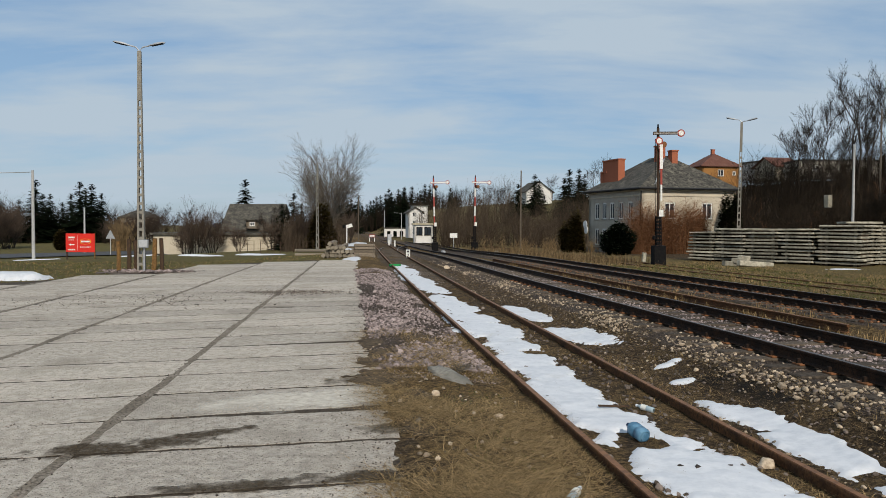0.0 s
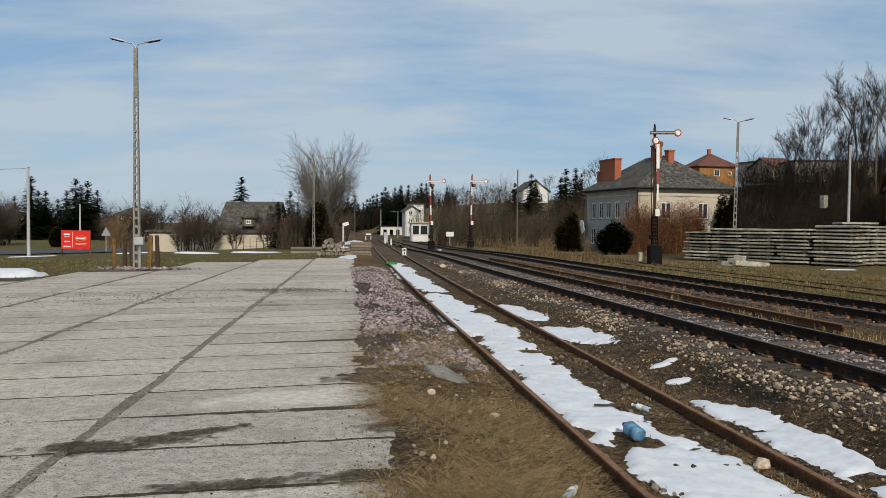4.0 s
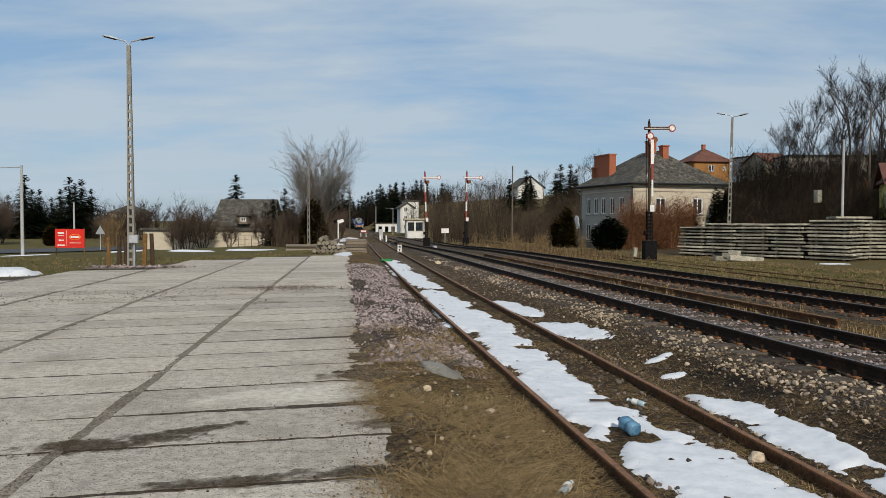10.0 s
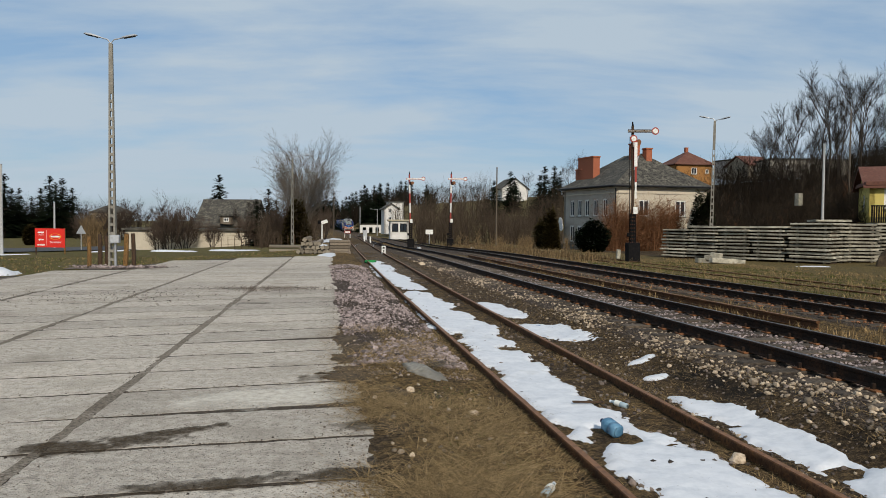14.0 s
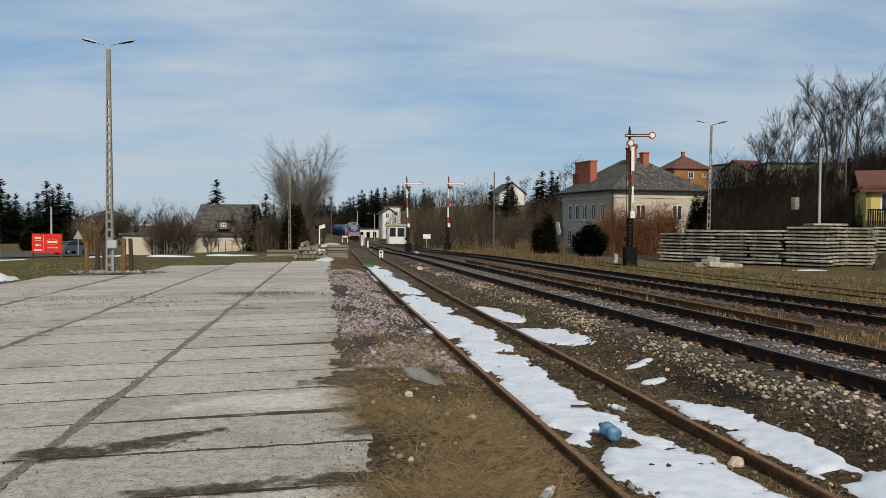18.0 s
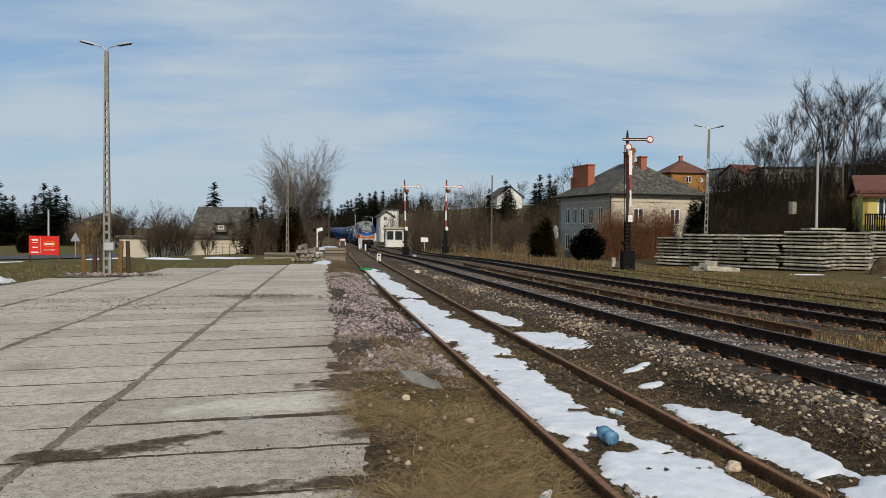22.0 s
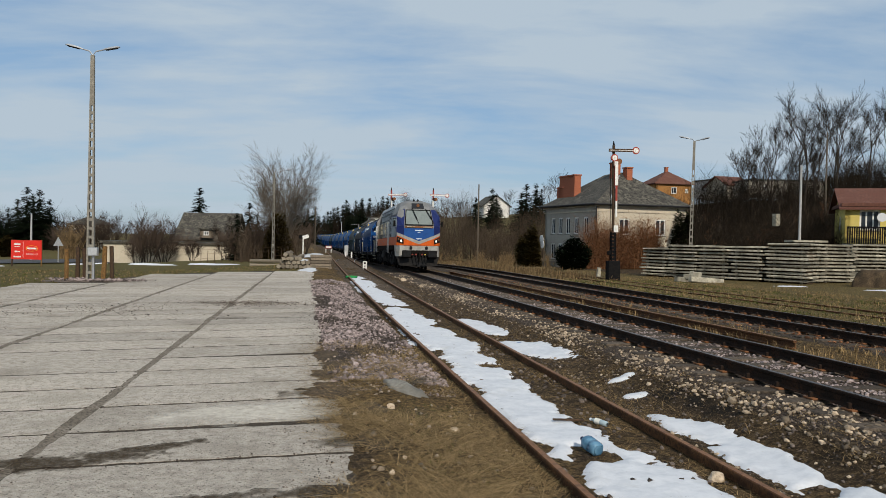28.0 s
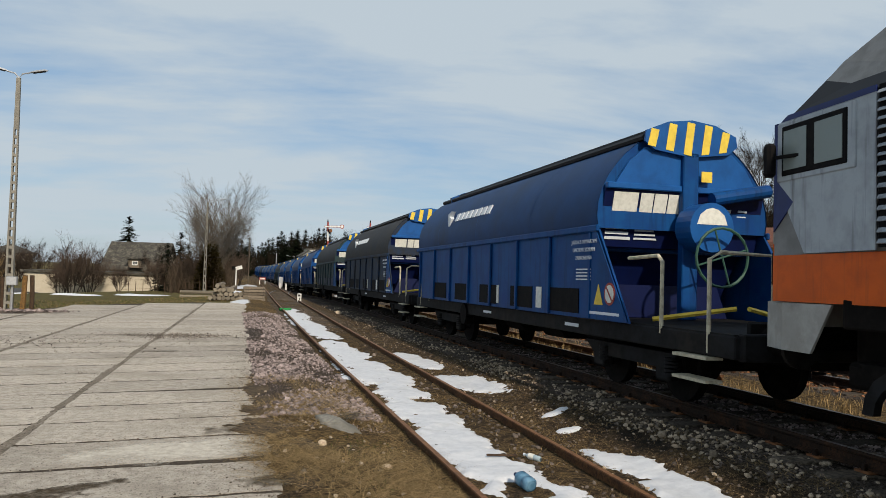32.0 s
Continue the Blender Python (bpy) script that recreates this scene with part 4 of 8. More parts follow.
stones("scattered_stones", 4200, M["stone"], (0.010, 0.045), band(-2.8, -0.9, 4.5, 36, 1.6), "loose stones on the soil", 4)
stones("siding_stones", 900, M["stone"], (0.03, 0.07), band(-4.25, -2.9, 5, 40, 1.3, 8), "loose stones between the siding's rails", 5)
stones("second_ballast", 6500, M["rust_stone"], (0.03, 0.07), band(3.2, 5.6, 8, 44, 1.4), "rust-stained crushed stone round the second line", 6)


def along_joints(rnd):
    """A place near a joint between the slabs, mostly across the yard."""
    if rnd.random() < 0.75:
        row, u = int(rnd.integers(-1, 14)), rnd.uniform(-6, 1) * 2.77
        k = rnd.normal(0, 0.05)
        x, y = -3.051 + u * CX + (row * 1.147 + k) * AX, 5.2 + u * (CY if row > 1 else 0.215) + (row * 1.147 + k) * AY
    else:
        col, w = int(rnd.integers(-2, 1)), rnd.uniform(-1, 24) * 1.147
        k = rnd.normal(0, 0.07)
        x, y = -3.051 + (col * 2.77 + k) * CX + w * AX, 5.2 + (col * 2.77 + k) * CY + w * AY
    v, s = vs_of(x, y)
    return (v, s) if v < -6.1 and y < yard_limit(x) else None


stones("joint_grit", 3200, M["stone"], (0.008, 0.026), along_joints, "fine grit scattered along the slab joints", 9, 0.0)
stones("pebbles", 160, M["pale_stone"], (0.02, 0.06), band(-6.3, -4.5, 4.5, 14, 1.0), "pebbles in dead grass", 7)


def blades(name, count, mat, place, tall, wide, label, seed, lean=0.8):
    """Dead grass, joined: thin bent blades."""
    rnd = np.random.default_rng(seed)
    verts, faces = [], []
    n = 0
    while n < count:
        got = place(rnd)
        if got is None:
            continue
        x, y = xy_of(*got)
        z = land(x, y)
        for _ in range(4):
            h = rnd.uniform(*tall)
            a = rnd.uniform(0, 6.28)
            d = np.array((math.cos(a), math.sin(a), 0))
            e = np.array((-d[1], d[0], 0)) * wide * rnd.uniform(0.6, 1.3)
            o = np.array((x + rnd.uniform(-0.05, 0.05), y + rnd.uniform(-0.05, 0.05), z - 0.01))
            k = rnd.uniform(0.3, 1.0) * lean
            up = h * math.sqrt(max(0.05, 1 - min(k, 0.95) ** 2))
            mid, tip = o + d * h * k * 0.4 + (0, 0, up * 0.65), o + d * h * k + (0, 0, up)
            i = len(verts)
            verts += [o - e, o + e, mid + e * 0.7, mid - e * 0.7, tip]
            faces += [(i, i + 1, i + 2, i + 3), (i + 3, i + 2, i + 4)]
        n += 1
    ob = raw(name, verts, faces, mat)
    return tagged(ob, label, "grass", kind="stuff")


blades("dead_grass", 5200, M["grass_blade"], band(-4.35, -1.3, 4.2, 17, 1.4, 18), (0.03, 0.11), 0.003, "short dead grass round the siding", 16, 2.6)
blades("dead_grass", 260, M["grass_blade"], band(6.2, 15, 14, 46, 1.0, 19), (0.15, 0.4), 0.004, "taller dry stalks beyond the tracks", 17, 0.5)
blades("dead_grass", 9000, M["grass_blade"], band(-6.45, -4.45, 4.2, 14, 1.2, 11), (0.05, 0.2), 0.0032, "flattened straw-coloured dead grass", 1, 3.2)
blades("green_grass", 700, M["green_blade"], band(-5.9, -4.6, 4.2, 9, 1.2, 14), (0.015, 0.045), 0.003, "sparse green blades in dead grass", 2, 0.8)
blades("dead_grass", 6500, M["grass_blade"], band(6.2, 17, 12, 46, 1.0, 12), (0.05, 0.16), 0.007, "yellowed grass beyond the tracks", 3, 1.5)
blades("green_grass", 5200, M["green_blade"], band(6.0, 15, 12, 42, 1.0, 15), (0.04, 0.10), 0.008, "short winter grass beyond the tracks", 4, 0.7)
blades("reeds", 1500, M["reed"], band(6.5, 12, 42, 84, 1.0, 16), (0.2, 0.6), 0.012, "tall straw-coloured weeds along the line", 5, 0.45)
blades("dead_grass", 700, M["grass_blade"], band(1.4, 3.0, 9, 40, 1.3, 17), (0.06, 0.22), 0.005, "dead grass between the lines", 6, 0.8)
blades("verge_grass", 2600, M["green_blade"], lambda r: vs_of(*(lambda x: (x, yard_limit(x) + r.uniform(0.2, 17)))(r.uniform(-32, -8))), (0.03, 0.09), 0.016, "short grass on the yard's verge", 7, 0.7)
blades("dead_grass", 3800, M["grass_blade"], lambda r: vs_of(*(lambda x: (x, yard_limit(x) + r.uniform(0.1, 17)))(r.uniform(-32, -6))), (0.04, 0.12), 0.006, "dead grass on the yard's verge", 8, 0.8)


# ---------------------------------------------------------------- trees and shrubs
class Wood:
    """Gathers tapered sticks into one mesh."""

    def __init__(self):
        self.verts, self.faces = [], []

    def stick(self, a, c, r0, r1, n=3):
        d = (c - a)
        if d.length < 1e-4:
            return
        d.normalize()
        side = d.cross(Vector((0, 0, 1)) if abs(d.z) < 0.9 else Vector((1, 0, 0))).normalized()
        up = side.cross(d)
        i = len(self.verts)
        for p, r in ((a, r0), (c, r1)):
            for k in range(n):
                t = 2 * math.pi * k / n
                self.verts.append(tuple(p + (side * math.cos(t) + up * math.sin(t)) * r))
        for k in range(n):
            self.faces.append((i + k, i + (k + 1) % n, i + n + (k + 1) % n, i + n + k))

    def leaf(self, p, d, e):
        i = len(self.verts)
        self.verts += [tuple(p - e), tuple(p + e), tuple(p + d)]
        self.faces.append((i, i + 1, i + 2))

    def mesh(self, name, mat):
        me = bpy.data.meshes.new(name)
        me.from_pydata(self.verts, [], self.faces)
        me.update()
        me.materials.append(mat)
        return me


def grow(wood, twig, p, d, length, r, level, rnd, up, angle, kids):
    """A limb in three bent lengths, its side limbs, and so on down to twigs."""
    w = twig if level <= 1 else wood
    steps = 3 if level > 1 else 2
    for k in range(steps):
        q = p + d * (length / steps)
        w.stick(p, q, r * (1 - k / steps * 0.55), r * (1 - (k + 1) / steps * 0.55), 5 if level > 2 else 3)
        if level > 0 and (k > 0 or level < 3):
            for _ in range(kids if level > 1 else kids + 1):
                a = rnd.uniform(0, 2 * math.pi)
                s = d.orthogonal().normalized()
                s = Matrix.Rotation(a, 3, d) @ s
                lean = radians(angle) * rnd.uniform(0.6, 1.25)
                nd = (d * math.cos(lean) + s * math.sin(lean) + Vector((0, 0, up))).normalized()
                grow(wood, twig, p + (q - p) * rnd.uniform(0.2, 1), nd, length * rnd.uniform(0.42, 0.68), max(r * 0.45, 0.0065), level - 1, rnd, up, angle, kids)
        d = (d + Vector((rnd.uniform(-0.13, 0.13), rnd.uniform(-0.13, 0.13), rnd.uniform(-0.02, 0.12) + up * 0.3))).normalized()
        p = q


def bare_tree(name, seed, height, stems, lean, level, up, angle, kids, mat_twig, label, group="", girth=0.010, bark="bark"):
    rnd = random.Random(seed)
    wood, twig = Wood(), Wood()
    for k in range(stems):
        a = 2 * math.pi * k / stems + rnd.uniform(-0.4, 0.4)
        out = rnd.uniform(0.35, 1.0) if stems < 5 else rnd.uniform(0.1, 1.0)
        t = radians(lean) * out if stems > 1 else 0.04
        d = Vector((math.cos(a) * math.sin(t), math.sin(a) * math.sin(t), math.cos(t)))
        o = Vector((math.cos(a), math.sin(a), 0)) * 0.25 * (stems > 1)
        h = height * rnd.uniform(0.72, 0.98) * (1.0 if stems < 5 else 1.08 - 0.38 * out)
        grow(wood, twig, o - Vector((0, 0, 0.2)), d, h * 0.72, girth * h + 0.015, level, rnd, up, angle, kids)
    t = base(name, Matrix(), label, "tree", group)
    for nm, w, m in (("trunk", wood, M[bark]), ("crown", twig, mat_twig)):
        o = new(nm, w.mesh(nm, m))
        o.parent = t
    return t


def conifer(name, seed, height, radius, label, group="", mat="needle", ragged=0.3):
    rnd = random.Random(seed)
    wood, leaf = Wood(), Wood()
    wood.stick(Vector((0, 0, -0.2)), Vector((0, 0, height * 0.97)), 0.02 * height, 0.01, 6)
    tiers = int(height * 3.6)
    for k in range(tiers):
        f = k / tiers
        z = height * (0.06 + 0.92 * f)
        n = 7 + int(8 * (1 - f))
        for j in range(n):
            a = rnd.uniform(0, 6.283)
            ln = radius * (1 - f) ** 0.85 * rnd.uniform(1 - ragged, 1.12) + 0.1
            d = Vector((math.cos(a), math.sin(a), rnd.uniform(-0.32, -0.02) if f < 0.85 else 0.5))
            p0 = Vector((0, 0, z + rnd.uniform(-0.15, 0.15)))
            m = 4 + int(ln * 2.2)
            for i in range(m):
                t = (i + 0.6) / m
                p = p0 + d * ln * t
                for sgn in (-1, 1, 0):
                    s = Vector((-d.y, d.x, 0)) * sgn
                    dirn = (d * 0.7 + s * 0.8 + Vector((0, 0, rnd.uniform(-0.35, 0.1)))) * (0.26 + 0.12 * ln) * (1.1 - t * 0.5)
                    leaf.leaf(p, dirn * rnd.uniform(0.7, 1.2), Vector((-dirn.y, dirn.x, rnd.uniform(-0.05, 0.05))).normalized() * (0.045 + 0.02 * ln) * 1.5)
    t = base(name, Matrix(), label, "tree", group)
    for nm, w, m in (("trunk", wood, M["bark"]), ("crown", leaf, M[mat])):
        o = new(nm, w.mesh(nm, m))
        o.parent = t
    return t


def thicket(name, seed, spots, tall, stems, mat, label, twigs=5, lean=0.35, thick=0.026, droop=0.0):
    """A mass of bare brush over many spots, joined."""
    rnd = random.Random(seed)
    w = Wood()
    for x, y in spots:
        z = land(x, y, False)
        size = rnd.uniform(*tall)
        for _ in range(stems):
            a = rnd.uniform(0, 6.283)
            l = rnd.uniform(0, lean)
            d = Vector((math.cos(a) * l, math.sin(a) * l, 1)).normalized()
            h = size * rnd.uniform(0.6, 1.05)
            p = Vector((x + rnd.uniform(-0.5, 0.5), y + rnd.uniform(-0.5, 0.5), z - 0.1))
            for k in range(3):
                q = p + d * h / 3
                w.stick(p, q, thick * (1.1 - k * 0.3) * (0.5 + size / 6), thick * (0.8 - k * 0.3) * (0.5 + size / 6))
                for _ in range(twigs):
                    b2 = rnd.uniform(0, 6.283)
                    e = (d * 0.75 + Vector((math.cos(b2), math.sin(b2), 0.1 - droop)) * rnd.uniform(0.4, 0.9)).normalized()
                    o = p + (q - p) * rnd.random()
                    f = o + e * h * rnd.uniform(0.14, 0.3)
                    w.stick(o, f, thick * 0.55, thick * 0.22)
                    g = f + (e + Vector((rnd.uniform(-0.5, 0.5), rnd.uniform(-0.5, 0.5), 0.2 - droop))).normalized() * h * 0.1
                    w.stick(f, g, thick * 0.3, thick * 0.12)
                d = (d + Vector((rnd.uniform(-0.2, 0.2), rnd.uniform(-0.2, 0.2), 0.1))).normalized()
                p = q
    o = new(name, w.mesh(name, M[mat] if isinstance(mat, str) else mat))
    return tagged(o, label, "brush", kind="stuff")


def stand(t, x, y, turn=0.0, size=1.0, sink=0.0, z=None):
    t.matrix_world = pose(x, y, (land(x, y, False) if z is None else z) - sink, 0, 0, turn) @ Matrix.Scale(size, 4)
    return t


def again(t, x, y, turn=0.0, size=1.0, z=None):
    if abs(beside_line(x, y)) < 4.5:
        x += math.copysign(6.0, beside_line(x, y))
    m = pose(x, y, land(x, y, False) if z is None else z, 0, 0, turn)
    c = copy_thing(t, m)
    c.matrix_basis = m @ Matrix.Scale(size, 4)
    return c


# the big many-stemmed tree beyond the timber pile, and its neighbours
stand(bare_tree("tree", 5, 9.6, 26, 17, 4, 0.045, 31, 2, M["grey_twig"], "tall bare many-stemmed tree beside a lamp post", "", 0.0055, "grey_twig"), -12.75, 80.0, 20)
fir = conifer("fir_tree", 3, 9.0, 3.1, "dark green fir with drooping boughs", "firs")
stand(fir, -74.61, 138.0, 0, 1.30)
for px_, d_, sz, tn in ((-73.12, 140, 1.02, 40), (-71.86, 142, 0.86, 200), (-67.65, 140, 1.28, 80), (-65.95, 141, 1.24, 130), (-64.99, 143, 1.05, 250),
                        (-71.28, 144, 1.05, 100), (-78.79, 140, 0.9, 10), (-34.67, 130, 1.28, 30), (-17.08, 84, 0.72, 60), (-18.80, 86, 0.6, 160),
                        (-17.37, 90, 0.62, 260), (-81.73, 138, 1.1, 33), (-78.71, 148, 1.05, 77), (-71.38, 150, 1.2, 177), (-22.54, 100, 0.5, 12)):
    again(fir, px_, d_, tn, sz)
# pale copse round the road, left of the yard
shrub = bare_tree("small_tree", 11, 5.2, 9, 36, 3, 0.08, 30, 3, M["brown_twig"], "bare bushy shrub with fine twigs", "bare shrubs")
stand(shrub, -27.78, 84.0, 0, 1.12)
for px_, d_, sz, tn in ((-29.52, 86, 0.9, 70), (-27.37, 88, 1.0, 150), (-23.14, 84, 0.55, 99),
                        (-19.43, 84, 0.7, 280), (-51.18, 120, 1.0, 15), (-51.47, 125, 1.0, 200), (-51.61, 135, 1.25, 110),
                        (-51.14, 130, 1.1, 310), (-63.12, 110, 1.2, 60), (-61.56, 106, 1.3, 160), (-56.48, 128, 0.9, 250), (-15.17, 78, 0.9, 77),
                        (-10.58, 80, 0.7, 40), (-27.71, 96, 0.8, 166),
                        (-60.70, 102, 1.2, 66), (-60.93, 98, 1.1, 266)):
    again(shrub, px_, d_, tn, sz)
# tall bare trees on the slope to the right
tall_a = bare_tree("tree", 21, 12.6, 1, 0, 5, 0.09, 27, 2, M["twig"], "tall bare dark tree on the slope", "slope trees")
tall_b = bare_tree("tree", 22, 11.6, 2, 6, 5, 0.10, 25, 2, M["twig"], "tall bare forked tree on the slope", "slope trees")
stand(tall_a, 41.12, 78.0, 0, 1.12)
stand(tall_b, 41.19, 84.0, 0, 0.95)
for src, px_, d_, sz, tn in ((tall_b, 42.47, 90, 0.92, 120), (tall_a, 42.63, 94, 0.82, 200), 
                             (tall_a, 47.99, 84, 1.12, 300), (tall_b, 44.6, 82, 0.98, 70), (tall_a, 46.1, 88, 1.0, 230), (tall_b, 49.5, 86, 1.05, 15), (tall_a, 50.77, 82, 1.0, 150), 
                             (tall_a, 52.03, 80, 1.0, 40), (tall_a, 44.25, 100, 0.7, 310), (tall_b, 58.50, 84, 1.05, 190), (tall_a, 58.37, 80, 1.0, 260),
                             (tall_b, 61.02, 80, 1.0, 90), (tall_a, 64.96, 82, 0.95, 10), (tall_b, 30.47, 150, 0.75, 0), (tall_a, 28.82, 155, 0.65, 90)):
    again(src, px_, d_, tn, sz)
# more leafless trees beyond the road and round the far houses
for src, px_, d_, sz, tn in ((tall_b, -89.94, 150, 0.62, 15), (tall_a, -93.34, 160, 0.66, 75), (tall_b, -85.52, 150, 0.55, 140), (tall_a, -70.60, 160, 0.5, 33), (tall_b, -70.37, 165, 0.55, 222),
                             (tall_a, -63.45, 165, 0.62, 99), (tall_b, -54.58, 150, 0.55, 10), (tall_a, -54.92, 160, 0.55, 190), (tall_b, -44.64, 150, 0.5, 290), (tall_a, -29.08, 120, 0.55, 80),
                             (tall_b, -24.68, 105, 0.52, 160), (tall_a, -25.33, 115, 0.55, 260), (tall_a, -10.86, 230, 0.75, 130), (tall_b, -6.34, 220, 0.75, 200),
                             (tall_a, -2.81, 200, 0.68, 20), (tall_b, 2.22, 190, 0.70, 80), (tall_a, 4.76, 180, 0.68, 150), (tall_b, 7.62, 170, 0.70, 210), (tall_a, 9.88, 160, 0.66, 290),
                             (tall_b, 11.14, 150, 0.62, 5), (tall_a, 22.65, 170, 0.6, 105), (tall_b, -6.87, 190, 0.7, 45), (tall_a, -0.51, 170, 0.62, 95), (tall_b, 2.64, 150, 0.55, 15)):
    again(src, px_, d_, tn, sz)
# firs on the hill and the wooded horizon
for px_, d_, sz, tn in ((19.41, 125, 1.05, 0), (19.03, 128, 0.9, 60), (25.17, 150, 0.95, 120), (26.28, 150, 0.8, 10), (13.35, 150, 0.9, 50),
                        (17.66, 160, 1.0, 110), (18.84, 162, 0.85, 170), (0.29, 210, 1.0, 230), (-19.67, 230, 1.55, 290), (-18.80, 250, 1.35, 350),
                        (-24.72, 260, 1.4, 45), (-26.12, 255, 1.25, 105), (-27.27, 250, 1.2, 165), (-30.08, 260, 1.2, 225), (-30.77, 250, 1.1, 285),
                        (-17.92, 270, 1.2, 345), (-16.31, 280, 1.0, 33), (-32.88, 255, 1.2, 93), (-35.25, 260, 1.2, 153), (-37.88, 265, 1.25, 12)):
    again(fir, px_, d_, tn, sz)

rnd_w = random.Random(17)
for k in range(30):
    y_ = rnd_w.uniform(415, 470)
    x_ = (545 + 215 * (k + rnd_w.random()) / 30 - 784) / 1358 * y_
    again(fir, x_, y_, rnd_w.uniform(0, 360), rnd_w.uniform(1.5, 2.3))


def spots(n, seed, x0, x1, y0, y1, keep=None):
    rnd = random.Random(seed)
    out = []
    while len(out) < n:
        k, d = rnd.uniform(x0, x1), rnd.uniform(y0, y1)
        p = ((k - 784) / 1358 * d, d)
        if abs(beside_line(*p)) > 4.5 and (keep is None or keep(*p)):
            out.append(p)
    return out


thicket("brush", 1, spots(110, 1, 770, 1032, 95, 135), (3.0, 6.0), 7, "pale_brush", "dense brown leafless brush behind the tracks", 4)
thicket("brush", 2, spots(90, 2, 690, 900, 140, 200, lambda x, y: vs_of(x, y)[0] > 10), (5.0, 9.0), 6, "pale_brush", "dense brown leafless brush on the hillside", 4, thick=0.02)
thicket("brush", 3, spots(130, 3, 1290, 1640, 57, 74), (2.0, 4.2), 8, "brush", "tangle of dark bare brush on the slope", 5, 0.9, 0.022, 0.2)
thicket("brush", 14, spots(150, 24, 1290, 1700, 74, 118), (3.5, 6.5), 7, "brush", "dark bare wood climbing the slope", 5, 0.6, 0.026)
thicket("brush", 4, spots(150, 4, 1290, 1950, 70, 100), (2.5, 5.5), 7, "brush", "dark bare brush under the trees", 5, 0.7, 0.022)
thicket("brush", 33, spots(18, 33, 1300, 1690, 56, 90), (1.2, 3.2), 7, "russet", "russet bare shrubs on the dark slope", 6, 0.9, 0.014, 0.3)
thicket("brush", 34, spots(24, 34, 1290, 1690, 60, 110), (2.0, 4.5), 6, "pale_brush", "greyish bare shrubs on the dark slope", 6, 0.9, 0.016, 0.2)
thicket("brush", 5, spots(130, 5, 540, 800, 400, 450), (8, 14), 6, "brush", "far grey leafless wood on the skyline", 4, thick=0.06)
thicket("brush", 7, spots(66, 7, 490, 598, 74, 100), (1.5, 3.6), 8, "pale_brush", "dark undergrowth below the bare tree", 4)
thicket("brush", 18, spots(60, 28, -60, 260, 140, 156), (4.5, 7.5), 8, "brush", "dark bare copse beyond the road", 5, thick=0.04)
thicket("brush", 8, spots(50, 8, -60, 205, 132, 146), (1.0, 2.4), 8, "brush", "dark hedge beyond the road", 4)
thicket("brush", 9, spots(26, 9, 905, 968, 90, 105), (2.5, 4.2), 7, "pale_brush", "russet-brown bare shrubs", 5)
thicket("brush", 10, spots(20, 10, 850, 1040, 72, 84), (0.9, 1.8), 9, "reed", "pale dry weeds beside the line", 4)
thicket("brush", 19, spots(5, 29, 186, 216, 98, 104), (3.0, 4.4), 9, "reed", "pale tree holding its dry leaves", 8, thick=0.05)
thicket("brush", 12, spots(50, 12, 1040, 1330, 90, 150), (2.0, 4.5), 6, "brush", "bare scrub on the hillside", 4, thick=0.018)
thicket("brush", 13, spots(110, 13, -80, 600, 135, 200), (3.0, 6.5), 6, "pale_brush", "far bare scrub", 4, thick=0.022)


# ---------------------------------------------------------------- buildings
def wall_holes(length, height, thick, holes):
    """A wall along x with openings (x0, x1, z0, z1) cut right through, its outer face at y = 0."""
    bm = bmesh.new()
    xs = sorted({0.0, length, *(h[0] for h in holes), *(h[1] for h in holes)})
    zs = sorted({0.0, height, *(h[2] for h in holes), *(h[3] for h in holes)})
    for x0, x1 in zip(xs[:-1], xs[1:]):
        for z0, z1 in zip(zs[:-1], zs[1:]):
            cx, cz = (x0 + x1) / 2, (z0 + z1) / 2
            if not any(h[0] < cx < h[1] and h[2] < cz < h[3] for h in holes):
                box(bm, x0, x1, 0, thick, z0, z1)
    bmesh.ops.remove_doubles(bm, verts=bm.verts[:], dist=1e-4)
    return bm


def window(parent, m, w, h, frame_mat="white_paint", bars=1, sill=True):
    """A window in its opening: frame, mullions, pane, sill. Local x along the wall, y inwards."""
    bm = bmesh.new()
    e = 0.12
    box(bm, 0, e, 0.06, 0.13, 0, h)
    box(bm, w - e, w, 0.06, 0.13, 0, h)
    box(bm, e, w - e, 0.06, 0.13, 0, e)
    box(bm, e, w - e, 0.06, 0.13, h - e, h)
    bmesh.ops.remove_doubles(bm, verts=bm.verts[:], dist=1e-4)
    f = part("window", bm, M[frame_mat], parent)
    f.matrix_local = m
    for k in range(bars):
        x = w * (k + 1) / (bars + 1)
        part("mullion", B(x - 0.05, x + 0.05, 0.065, 0.125, e, h - e), M[frame_mat], f)
    part("pane", B(e, w - e, 0.09, 0.10, e, h - e), M["window_glass"], f)
    if sill:
        part("sill", B(-0.06, w + 0.06, -0.08, 0.1, -0.07, -0.005), M["concrete"], f)
    return f


